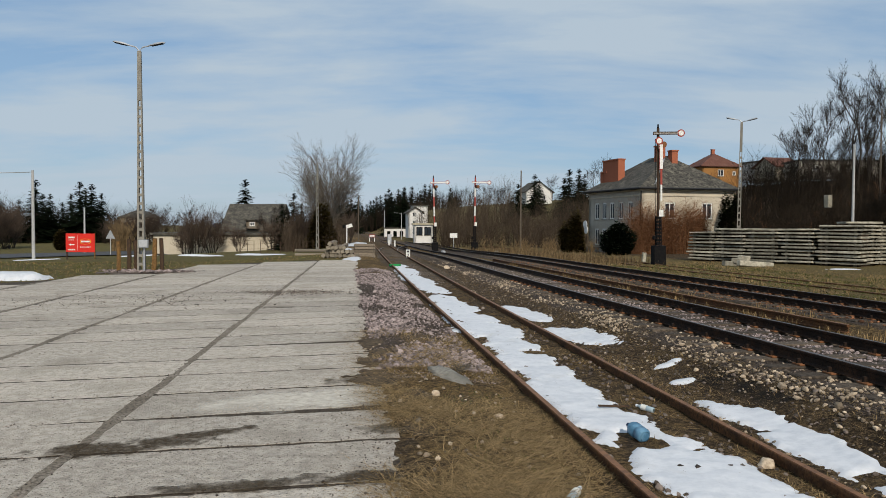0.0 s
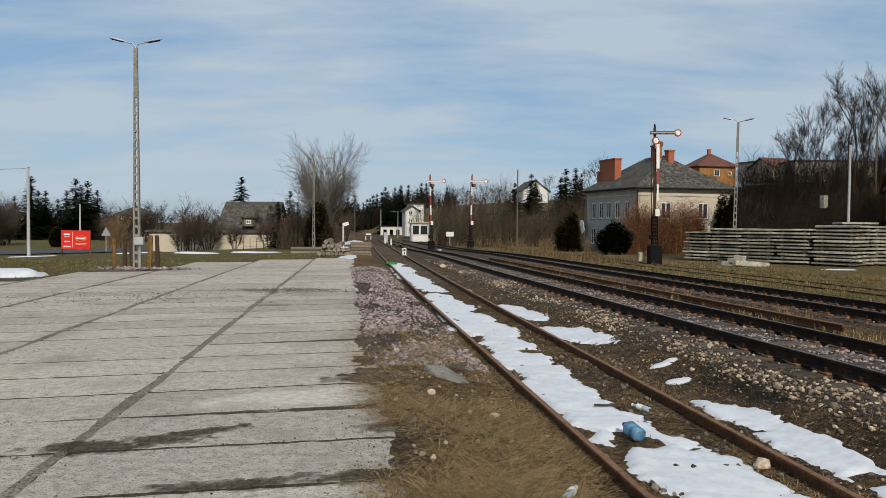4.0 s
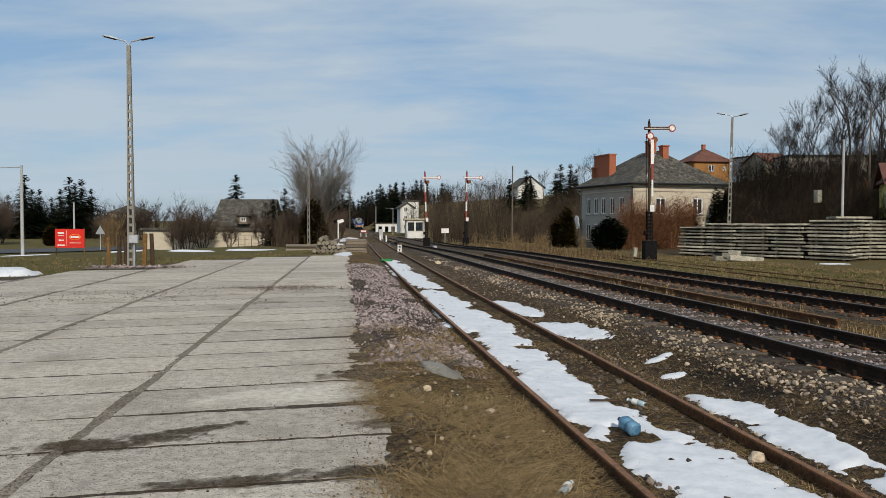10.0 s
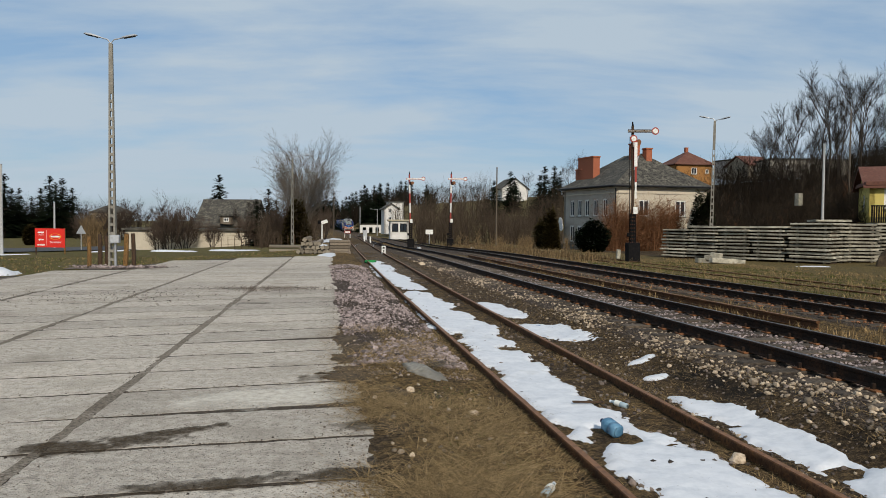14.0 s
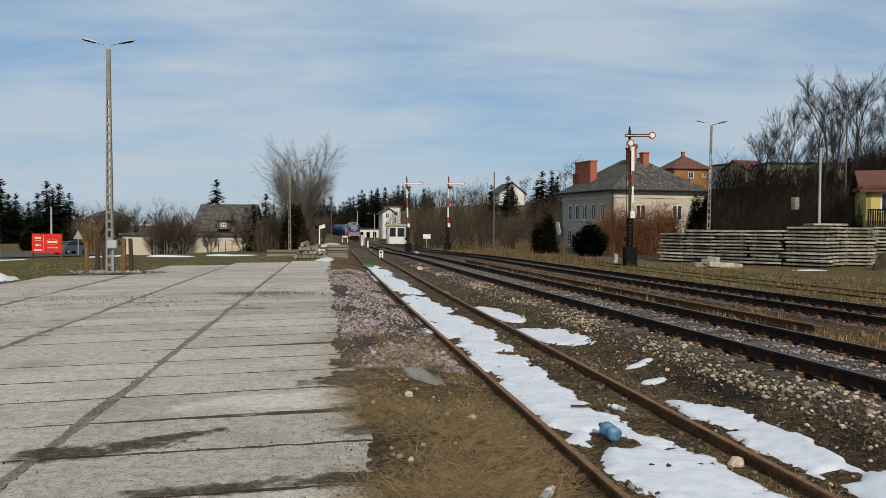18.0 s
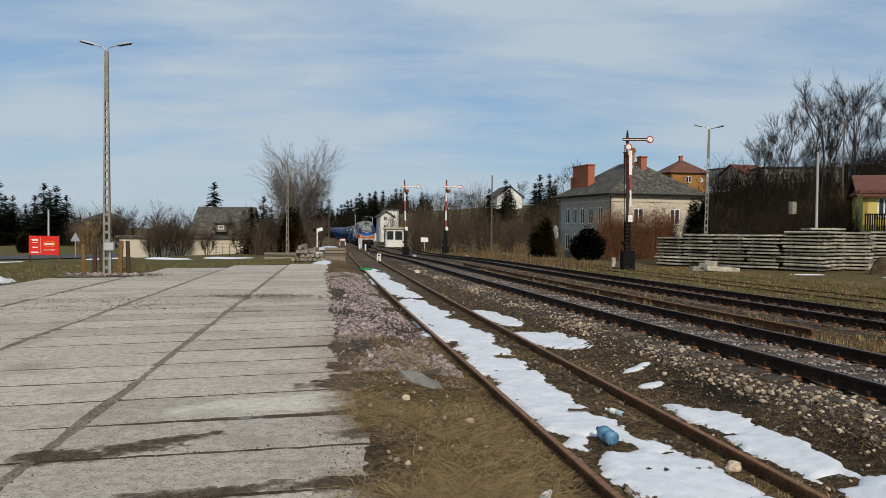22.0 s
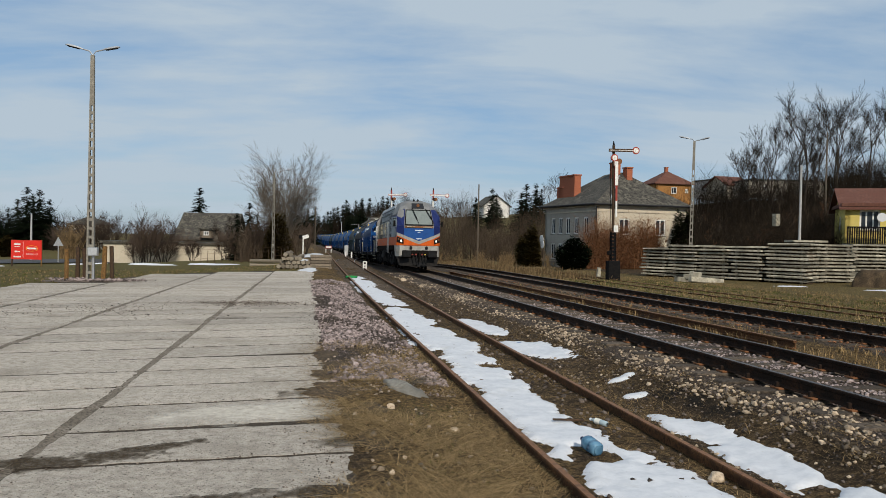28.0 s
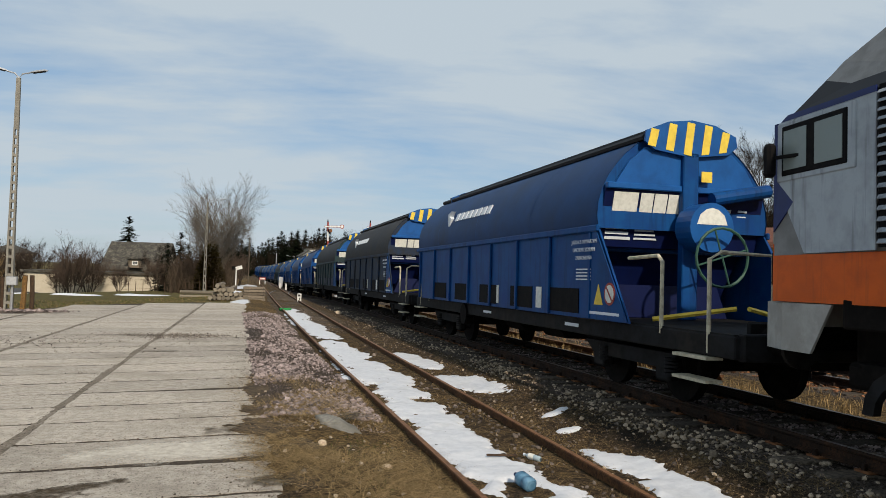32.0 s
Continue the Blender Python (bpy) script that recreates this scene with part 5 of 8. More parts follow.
def hip_roof(w, d, z, rise, over, ridge):
    """A hipped roof over a plan w by d, its ridge along y."""
    bm = bmesh.new()
    e = [bm.verts.new(p) for p in ((-over, -over, z), (w + over, -over, z), (w + over, d + over, z), (-over, d + over, z))]
    lo = [bm.verts.new((v.co.x, v.co.y, z - 0.16)) for v in e]
    cx, y0 = w / 2, (d - ridge) / 2
    a, c = bm.verts.new((cx, y0, z + rise)), bm.verts.new((cx, y0 + ridge, z + rise))
    for f in ((e[0], e[1], a), (e[1], e[2], c, a), (e[2], e[3], c), (e[3], e[0], a, c)):
        bm.faces.new(f)
    for k in range(4):
        bm.faces.new((lo[k], lo[(k + 1) % 4], e[(k + 1) % 4], e[k]))
    bm.faces.new(lo[::-1])
    bmesh.ops.recalc_face_normals(bm, faces=bm.faces[:])
    return bm


def gable_roof(w, d, z, rise, over, thick=0.16):
    """A gabled roof with its ridge along x."""
    bm = bmesh.new()
    out = [(-over, z - over * rise / (d / 2)), (d / 2, z + rise), (d + over, z - over * rise / (d / 2))]
    low = [(p, q - thick) for p, q in out]
    prism(bm, out + low[::-1], "x", -over, w + over)
    return bm


def brick_stack(parent, x0, x1, y0, y1, z0, z1):
    c = part("chimney", B(x0, x1, y0, y1, z0, z1), M["brick"], parent, "red brick chimney")
    part("chimney_cap", B(x0 - 0.06, x1 + 0.06, y0 - 0.06, y1 + 0.06, z1, z1 + 0.12), M["brick"], c)
    return c


def station_house():
    h = base("house", pose(16.95, 68.0, -0.65, 0, 0, 15.75), "two-storey cream plastered house with a grey tiled hip roof", "house")
    W, D, H, T = 9.4, 10.4, 6.0, 0.4
    lw = [(2.0, 0), (3.8, 0), (5.5, 0), (7.05, 0), (8.6, 0)]
    left_holes = [(D - c - 0.45, D - c + 0.45, 3.25, 4.85) for c, _ in lw] + [(D - c - 0.45, D - c + 0.45, 0.75, 2.35) for c in (2.0, 7.05, 8.6)]
    front_holes = [(2.3, 3.4, 3.25, 4.75), (6.1, 7.2, 3.25, 4.75), (2.3, 3.4, 0.8, 2.2), (6.1, 7.2, 0.8, 2.2)]
    front = part("wall", wall_holes(W, H, T, front_holes), M["plaster"], h)
    # side and back walls get the darker copy, shade painted into their plaster
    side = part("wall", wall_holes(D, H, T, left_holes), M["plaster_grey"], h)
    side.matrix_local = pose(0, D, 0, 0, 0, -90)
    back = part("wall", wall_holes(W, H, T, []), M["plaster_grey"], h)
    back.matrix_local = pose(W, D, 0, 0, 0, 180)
    other = part("wall", wall_holes(D, H, T, []), M["plaster"], h)
    other.matrix_local = pose(W, 0, 0, 0, 0, 90)
    for a, b2, c, d in front_holes:
        window(h, pose(a, 0, c), b2 - a, d - c, "white_paint", 1)
    for a, b2, c, d in left_holes:
        window(h, pose(0, D, 0, 0, 0, -90) @ pose(a, 0, c), b2 - a, d - c, "white_paint", 1)
    part("floor", B(0.4, W - 0.4, 0.4, D - 0.4, 2.8, 2.95), M["old_wood"], h)
    for z0, z1, o in ((5.75, 6.0, 0.16), (5.30, 5.42, 0.07), (0.0, 0.55, 0.05)):
        bm = bmesh.new()
        box(bm, -o, W + o, -o, 0, z0, z1)
        box(bm, -o, 0, 0, D + o, z0, z1)
        box(bm, W, W + o, 0, D + o, z0, z1)
        part("cornice" if z0 > 1 else "plinth", bm, M["plaster"] if z0 > 1 else M["concrete"], h)
    part("roof", hip_roof(W, D, 6.02, 3.25, 0.45, 3.2), M["roof_tile"], h, "weathered grey roof tiles")
    part("gutter", TUBE([(-0.5, D + 0.5, 6.0), (-0.5, -0.5, 5.97), (W + 0.5, -0.5, 6.0)], 0.07), M["loco_dark"], h)
    part("downpipe", TUBE([(-0.1, -0.1, 0.2), (-0.1, -0.1, 5.9)], 0.05), M["loco_dark"], h)
    brick_stack(h, 1.0, 1.7, 6.2, 9.4, 6.4, 9.0)
    brick_stack(h, 1.0, 1.7, 8.6, 9.9, 6.3, 7.9)
    brick_stack(h, 3.8, 4.5, 3.6, 4.4, 8.2, 10.1)
    brick_stack(h, 4.6, 5.2, 2.6, 3.3, 7.8, 9.6)
    part("flashing", TUBE([(1.2, -0.2, 6.35), (4.0, 3.0, 8.9)], 0.06, 4), M["galv"], h)
    for y, z in ((10.55, 2.75), (10.35, 2.2)):
        d = part("satellite_dish", DISC((-0.55, y - 0.5, z), 0.4, "x", 0.06, 16), M["dish"], h, "white satellite dish")
        part("dish_arm", TUBE([(-0.5, y - 0.5, z), (0.0, y - 0.6, z - 0.1)], 0.025, 5), M["galv"], d)
    return h


station_house()
# the leafless creeper over the house's sunny wall, and shrubs at its foot
rnd_c = random.Random(4)
creeper_spots = [(16.95 + 9.04 / 9.4 * u - 0.27 * w, 68.0 + 2.55 / 9.4 * u - 0.96 * w) for u, w in ((rnd_c.uniform(-0.8, 6.0), rnd_c.uniform(0.35, 1.3)) for _ in range(54))]
thicket("creeper", 31, creeper_spots, (3.2, 5.0), 8, "russet", "russet leafless creeper covering the house wall", 8, 0.35, 0.021, 0.6)


def bush(name, x, y, r, h, mat, label, seed):
    rnd = random.Random(seed)
    w = Wood()
    for _ in range(int(3800 * r)):
        a, u = rnd.uniform(0, 6.283), rnd.random()
        k = (1 + 0.18 * noise.noise((math.cos(a) * 2, math.sin(a) * 2, u * 3 + seed))) * rnd.uniform(0.6, 1.05)
        prof = math.sin(math.pi * min(0.12 + 0.88 * u, 1.0)) ** 0.6 if h < 3.2 else (1 - u) ** 0.55 * 0.9 + 0.06
        p = Vector((math.cos(a) * r * k * prof, math.sin(a) * r * k * prof, h * u * k))
        d = Vector((math.cos(a), math.sin(a), rnd.uniform(-0.2, 0.8))).normalized() * rnd.uniform(0.15, 0.34)
        w.leaf(p, d, Vector((-d.y, d.x, rnd.uniform(-0.1, 0.1))).normalized() * 0.10)
    o = base(name, pose(x, y, land(x, y, False)), label, "bush")
    c = new("crown", w.mesh("crown", M[mat]))
    c.parent = o
    part("stem", TUBE([(0, 0, -0.2), (0, 0, h * 0.6)], 0.08, 6), M["bark"], o)
    return o


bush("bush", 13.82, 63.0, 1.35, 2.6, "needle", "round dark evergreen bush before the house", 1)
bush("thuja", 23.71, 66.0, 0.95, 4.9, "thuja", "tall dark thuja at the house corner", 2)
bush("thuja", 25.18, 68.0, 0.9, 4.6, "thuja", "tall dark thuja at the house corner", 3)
bush("thuja", 11.87, 72.0, 0.95, 3.7, "brown_thuja", "brownish-green conifer beside the house", 4)
bush("thuja", 11.66, 75.0, 0.9, 3.0, "brown_thuja", "brownish-green conifer beside the house", 5)
bush("thuja", -12.63, 76.0, 1.6, 4.3, "brown_thuja", "rusty-green conifer under the bare tree", 6)
bush("thuja", -51.71, 102.0, 1.0, 2.6, "brown_thuja", "yellowish conifer beyond the road", 7)


def simple_house(name, label, m, W, D, H, roof, rise, wall_mat, roof_mat, fronts, sides=(), chim=(), hip=0.0, bars=1, frame_mat="white_paint"):
    """A house of four pierced walls; fronts: openings of the wall along x, sides: of the wall at x = 0."""
    h = base(name, m, label, "house")
    f = part("wall", wall_holes(W, H, 0.35, fronts), M[wall_mat], h)
    s = part("wall", wall_holes(D, H, 0.35, sides), M[wall_mat], h)
    s.matrix_local = pose(0, D, 0, 0, 0, -90)
    for ln, mm in ((W, pose(W, D, 0, 0, 0, 180)), (D, pose(W, 0, 0, 0, 0, 90))):
        part("wall", wall_holes(ln, H, 0.35, []), M[wall_mat], h).matrix_local = mm
    for a, b2, c, d in fronts:
        window(h, pose(a, 0, c), b2 - a, d - c, frame_mat, bars)
    for a, b2, c, d in sides:
        window(h, pose(0, D, 0, 0, 0, -90) @ pose(a, 0, c), b2 - a, d - c, frame_mat, bars)
    part("floor", B(0.35, W - 0.35, 0.35, D - 0.35, -0.1, 0.05), M["old_wood"], h)
    if roof == "hip":
        part("roof", hip_roof(W, D, H, rise, 0.5, hip), M[roof_mat], h)
    elif roof == "gable_x":
        part("roof", gable_roof(W, D, H, rise, 0.5), M[roof_mat], h)
        for x in (0.0, W - 0.3):
            part("gable", PRISM([(0, H), (D, H), (D / 2, H + rise - 0.15)], "x", x, x + 0.3), M[wall_mat], h)
    elif roof == "gable_y":
        r = part("roof", gable_roof(D, W, H, rise, 0.5), M[roof_mat], h)
        r.matrix_local = pose(W, 0, 0, 0, 0, 90)
        for y in (0.0, D - 0.3):
            part("gable", PRISM([(0, H), (W, H), (W / 2, H + rise - 0.15)], "y", y, y + 0.3), M[wall_mat], h)
    else:
        part("roof", B(-0.3, W + 0.3, -0.3, D + 0.3, H, H + 0.25), M[roof_mat], h)
    for x0, y0, z1 in chim:
        brick_stack(h, x0, x0 + 0.6, y0, y0 + 0.6, H + 0.3, z1)
    return h


def at_land(x, y, turn=0.0, dz=0.0):
    return pose(x, y, land(x, y, False) + dz, 0, 0, turn)


simple_house("house", "orange timber house with a brown hip roof on the hill", pose(49.14, 150.0, 9.21, 0, 0, 8), 7.6, 7, 4.6, "hip", 2.7, "orange_board", "roof_brown",
             [(3.2, 4.4, 2.6, 3.9), (6.2, 6.9, 2.8, 3.6)], [(2.5, 3.7, 2.4, 3.8)], [(3.4, 3.0, 8.0)], 1.0)
simple_house("house", "pale plastered house with a flat roof on the hill", pose(60.96, 150.0, 11.25, 0, 0, 20), 4.2, 6, 3.4, "flat", 0, "white_wall", "roof_tile", [(1.0, 2.0, 1.2, 2.4)])
simple_house("house", "brownish house with a low gable roof on the hill", pose(59.16, 140.0, 10.44, 0, 0, 15), 5.0, 6, 2.8, "gable_x", 1.6, "plaster", "roof_brown", [(1.2, 2.2, 0.9, 2.1)])
simple_house("shed", "long low grey shed on the hill", pose(54.25, 120.0, 9.78, 0, 0, -3), 13.0, 6, 2.4, "flat", 0, "plaster_grey", "roof_tile", [(2, 3, 0.9, 1.8), (6, 7, 0.9, 1.8)])
simple_house("house", "white gabled house up on the hillside", pose(19.87, 200.0, 7.58, 0, 0, 12), 7.2, 9, 3.4, "gable_y", 2.6, "white_wall", "roof_tile", [(1.2, 2.2, 1.0, 2.3), (4.4, 5.4, 1.0, 2.3)])
simple_house("house", "grey-roofed house with a timber dormer behind a wall", at_land(-33.89, 115.0, -4), 8.0, 8, 3.2, "gable_x", 3.6, "plaster_grey", "roof_tile", [(1.2, 2.2, 1.0, 2.3), (4.6, 5.6, 1.0, 2.3)], ())
simple_house("dormer", "timber-boarded dormer with a small window", pose(-30.2, 113.6, 1.3, 0, 0, -4), 1.9, 2.6, 1.2, "flat", 0, "old_wood", "roof_tile", [(0.55, 1.35, 0.35, 0.95)])
simple_house("outbuilding", "long low cream outbuilding with a weedy roof", at_land(-34.87, 90.0, 1), 17.0, 5, 2.3, "flat", 0, "plaster", "roof_tile", [])
simple_house("house", "ochre house seen through bare trees", at_land(-64.53, 150.0, 5), 5.6, 7, 4.8, "hip", 1.7, "plaster", "roof_tile", [(1.0, 1.9, 2.8, 4.0), (3.4, 4.3, 2.8, 4.0)], (), (), 1.0)
simple_house("house", "white three-storey house beyond the crossing", pose(-9.6, 180.0, -1.07, 0, 0, 12), 3.3, 4.6, 6.2, "gable_y", 1.1, "white_wall", "roof_tile", [(0.9, 1.8, 1.0, 2.1), (0.9, 1.8, 3.0, 4.1), (0.9, 1.8, 5.0, 6.0)])
simple_house("house", "pale roofed house behind the white house", pose(-8.9, 188.0, 0.32, 0, 0, 12), 3.6, 4, 6.3, "flat", 0.0, "white_wall", "roof_tile", [(2.0, 2.9, 4.2, 5.2)])
simple_house("gatehouse", "cream flat-roofed crossing keeper's hut", pose(-5.95, 130.0, -1.1, 0, 0, 6), 3.2, 3.0, 3.1, "flat", 0, "white_wall", "cream_wall", [(0.3, 1.4, 1.3, 2.7), (1.7, 2.9, 1.3, 2.7)], [(0.8, 2.2, 1.6, 2.7)], frame_mat="black")
yh = simple_house("house", "long low yellow house with a patchy brown and grey roof", pose(31.51 + 1.25, 56.0, 4.61 - 2.4, 0, 0, -24), 13.5, 7.0, 2.75, "none", 0, "yellow_wall", "roof_brown",
                  [(0.95, 2.3, 1.0, 2.5), (4.0, 4.9, 1.55, 2.5), (7.0, 7.7, 0.1, 2.2), (9.6, 10.8, 1.3, 2.5)], [(2.8, 4.2, 0.9, 2.1)], bars=2)
for x0_, x1_, m_, l_ in ((-0.45, 4.6, "roof_brown", "patchy brown tin roofing"), (4.6, 14.0, "roof_tile", "grey roofing sheets")):
    rf = PRISM([(-0.45, 2.62), (3.5, 4.35), (7.45, 2.62), (7.45, 2.5), (3.5, 4.2), (-0.45, 2.5)], "x", x0_, x1_)
    part("roof", rf, M[m_], yh, l_)
for x_ in (0.0, 13.2):
    part("gable", PRISM([(0, 2.75), (7, 2.75), (3.5, 4.2)], "x", x_, x_ + 0.3), M["yellow_wall"], yh)
part("porch_roof", PRISM([(-1.7, 2.0), (0.0, 2.85), (0.0, 2.95), (-1.7, 2.1)], "x", 5.3, 8.6), M["roof_tile"], yh)
part("downpipe", TUBE([(3.2, -0.08, 0.0), (3.2, -0.08, 2.55)], 0.06, 6), M["dark_post"], yh)
for k in range(14):
    part("baluster", B(5.6 + k * 0.2, 5.63 + k * 0.2, -1.42, -1.38, 0.2, 1.1), M["black"], yh)
for k, x_ in enumerate((5.6, 8.4)):
    part("porch_post", TUBE([(x_, -1.4, 0.0), (x_, -1.4, 2.1)], 0.06, 6), M["black"], yh)
part("terrace_rail", B(0.0, 3.0, -1.05, -1.0, 1.15, 1.25), M["black"], yh)
for k in range(20):
    part("baluster", B(k * 0.15 + 0.02, k * 0.15 + 0.13, -1.04, -1.01, 0.0, 1.15), M["black"], yh)
yd = part("satellite_dish", DISC((2.35, -0.5, 1.95), 0.33, "y", 0.06, 16), M["dish"], yh, "white satellite dish")
part("dish_arm", TUBE([(2.35, -0.5, 1.95), (2.35, 0.0, 1.7)], 0.025, 5), M["galv"], yd)
part("dormer", B(8.0, 13.0, 1.4, 4.0, 3.3, 4.15), M["roof_tile"], yh)
part("dormer_window", B(8.3, 12.7, 1.36, 1.4, 3.4, 3.95), M["window_glass"], yh)
cb = base("chimney_block", pose(30.42, 62.0, 4.04, 0, 0, 20), "pale concrete block standing on the slope", "block")
part("body", B(-0.22, 0.22, -0.22, 0.22, -0.5, 0.5, 0.02), M["old_concrete"], cb)

# the white arcaded wall beyond the crossing
aw = base("arcade_wall", pose(-18.2, 215.0, -1.36, 0, 0, 10), "long white arcaded wall with a dark coping", "wall")
part("wall", wall_holes(9.4, 2.2, 0.4, [(0.7 + k * 1.8, 1.7 + k * 1.8, 0.0, 1.55) for k in range(5)]), M["white_wall"], aw)
part("coping", B(-0.1, 9.5, -0.1, 0.5, 2.2, 2.55), M["roof_tile"], aw)


# ---------------------------------------------------------------- lamps, signals and other furniture
def luminaire(parent, p, d, mat="galv"):
    """A long street-lamp head at p pointing along d."""
    d = Vector(d).normalized()
    bm = bmesh.new()
    rows = []
    for t, w, h in ((0.0, 0.05, 0.04), (0.18, 0.11, 0.07), (0.55, 0.15, 0.10), (0.9, 0.13, 0.08), (1.02, 0.05, 0.03)):
        rows.append([(t, -w, 0), (t, -w * 0.6, h), (t, w * 0.6, h), (t, w, 0), (t, 0, -h * 0.5), (t, -w, 0)])
    bm = sheet(rows)
    side = Vector((0, 0, 1)).cross(d).normalized()
    up = d.cross(side)
    m = Matrix((d, side, up)).transposed().to_4x4()
    m.translation = p
    o = part("lamp_head", bm, M[mat], parent, "grey oval street-lamp head")
    o.matrix_local = m @ Matrix.Scale(0.66, 4)
    part("lens", B(0.2, 0.9, -0.09, 0.09, -0.055, -0.01, 0.02), M["loco_dark"], o)
    return o


def ladder_pole(name, m, height, label, w0=0.32, w1=0.17, slots=18, arms=(), box_at=None, group=""):
    """A reinforced concrete pole with a ladder of slots in its lower part, and lamp arms."""
    p = base(name, m, label, "street lamp", group)
    bm = bmesh.new()

    def half(z):
        return (w0 + (w1 - w0) * z / height) / 2
    top = height * 0.78
    n = slots
    for sx in (-1, 1):
        v = []
        for z in (0.0, top):
            a, c = half(z), half(z) * 0.45
            v.append([(sx * a, -a * 0.7, z), (sx * c, -a * 0.7, z), (sx * c, a * 0.7, z), (sx * a, a * 0.7, z), (sx * a, -a * 0.7, z)])
        rows = [[bm.verts.new(q) for q in r[:4]] for r in v]
        for k in range(4):
            bm.faces.new((rows[0][k], rows[0][(k + 1) % 4], rows[1][(k + 1) % 4], rows[1][k]))
    for k in range(n + 1):
        z = top * k / n
        a = half(z)
        box(bm, -a * 0.95, a * 0.95, -a * 0.66, a * 0.66, z, z + top / n * 0.32)
    a, c = half(top), half(height)
    lo = [bm.verts.new((sx * a, sy * a * 0.7, top)) for sx, sy in ((-1, -1), (1, -1), (1, 1), (-1, 1))]
    hi = [bm.verts.new((sx * c, sy * c * 0.8, height)) for sx, sy in ((-1, -1), (1, -1), (1, 1), (-1, 1))]
    for k in range(4):
        bm.faces.new((lo[k], lo[(k + 1) % 4], hi[(k + 1) % 4], hi[k]))
    bm.faces.new(hi)
    bmesh.ops.recalc_face_normals(bm, faces=bm.faces[:])
    part("pole", bm, M["concrete"], p)
    for ang, reach, rise in arms:
        d = Vector((math.cos(radians(ang)), math.sin(radians(ang)), 0))
        part("arm", TUBE([(0, 0, height - 0.25), (0, 0, height), d * reach * 0.35 + Vector((0, 0, height + rise * 0.75)), d * reach + Vector((0, 0, height + rise))], 0.028, 6), M["galv"], p)
        luminaire(p, d * reach * 0.95 + Vector((0, 0, height + rise * 0.97)), d + Vector((0, 0, 0.22)))
    if box_at:
        b = part("meter_box", B(-0.02, 0.34, -0.36, -0.14, box_at, box_at + 0.32, 0.02), M["galv"], p, "pale grey electric box")
        part("conduit", TUBE([(0.16, -0.2, 0.0), (0.16, -0.2, box_at)], 0.04, 6), M["galv"], p)
    return p


ladder_pole("street_lamp", pose(-12.25, 30.4, -0.06, 0, -0.2, 6), 8.8, "slotted concrete lamp post with two curved lamp arms", 0.29, 0.14, 20, ((180, 0.36, 0.22), (0, 0.36, 0.22)), 1.05)
ladder_pole("street_lamp", pose(18.77, 50.0, 0.1, 0, 0.6, -20), 8.6, "slotted concrete lamp post behind stacked slabs", 0.25, 0.15, 15, ((170, 0.34, 0.2), (-10, 0.34, 0.08)))
ladder_pole("street_lamp", pose(-11.38, 66.0, -0.2, 0, 0, 20), 7.45, "old concrete lamp post with one lamp arm", 0.24, 0.13, 10, ((-10, 0.9, 0.2),))


def plain_pole(name, x, y, z0, z1, r, mat, label, category="pole", arm=None):
    p = base(name, pose(x, y, z0), label, category)
    part("pole", TUBE([(0, 0, -0.1), (0, 0, z1 - z0)], r, 10, r * 0.7), M[mat], p)
    part("cap", DISC((0, 0, z1 - z0), r * 0.8, "z", 0.06, 10), M["galv"], p)
    if arm:
        part("arm", TUBE([(0, 0, z1 - z0 - 0.1), arm], 0.03, 6), M["galv"], p)
        luminaire(p, arm, (arm[0], arm[1], 0.1))
    return p


plain_pole("street_lamp", -31.6, 58.0, -1.4, 5.9, 0.13, "pole_grey", "white street-lamp post with a long arm", "street lamp", (-2.6, 0.4, 7.15))
plain_pole("white_pole", 27.2, 52.0, 0.3, 7.5, 0.10, "pole_grey", "plain white steel pole beyond the stacks")
plain_pole("telegraph_pole", 7.42, 80.0, -0.3, 7.66, 0.09, "old_wood", "thin weathered telegraph pole")
plain_pole("telegraph_pole", -42.96, 90.0, -1.4, 3.75, 0.12, "pole_grey", "white pole behind the red sign")
plain_pole("telegraph_pole", -10.68, 90.0, -0.9, 5.24, 0.08, "old_wood", "thin wooden pole at the crossing")
plain_pole("street_lamp", -19.5, 230.0, -2.5, 6.17, 0.14, "galv", "far grey street-lamp post", "street lamp")
plain_pole("street_lamp", -12.5, 200.0, -2.2, 5.05, 0.11, "galv", "far street lamp with a short arm", "street lamp", (-1.3, 0, 7.25))
plain_pole("chimney_pole", 41.80, 75.0, 2.5, 13.45, 0.1, "old_wood", "bare wooden pole on the slope")


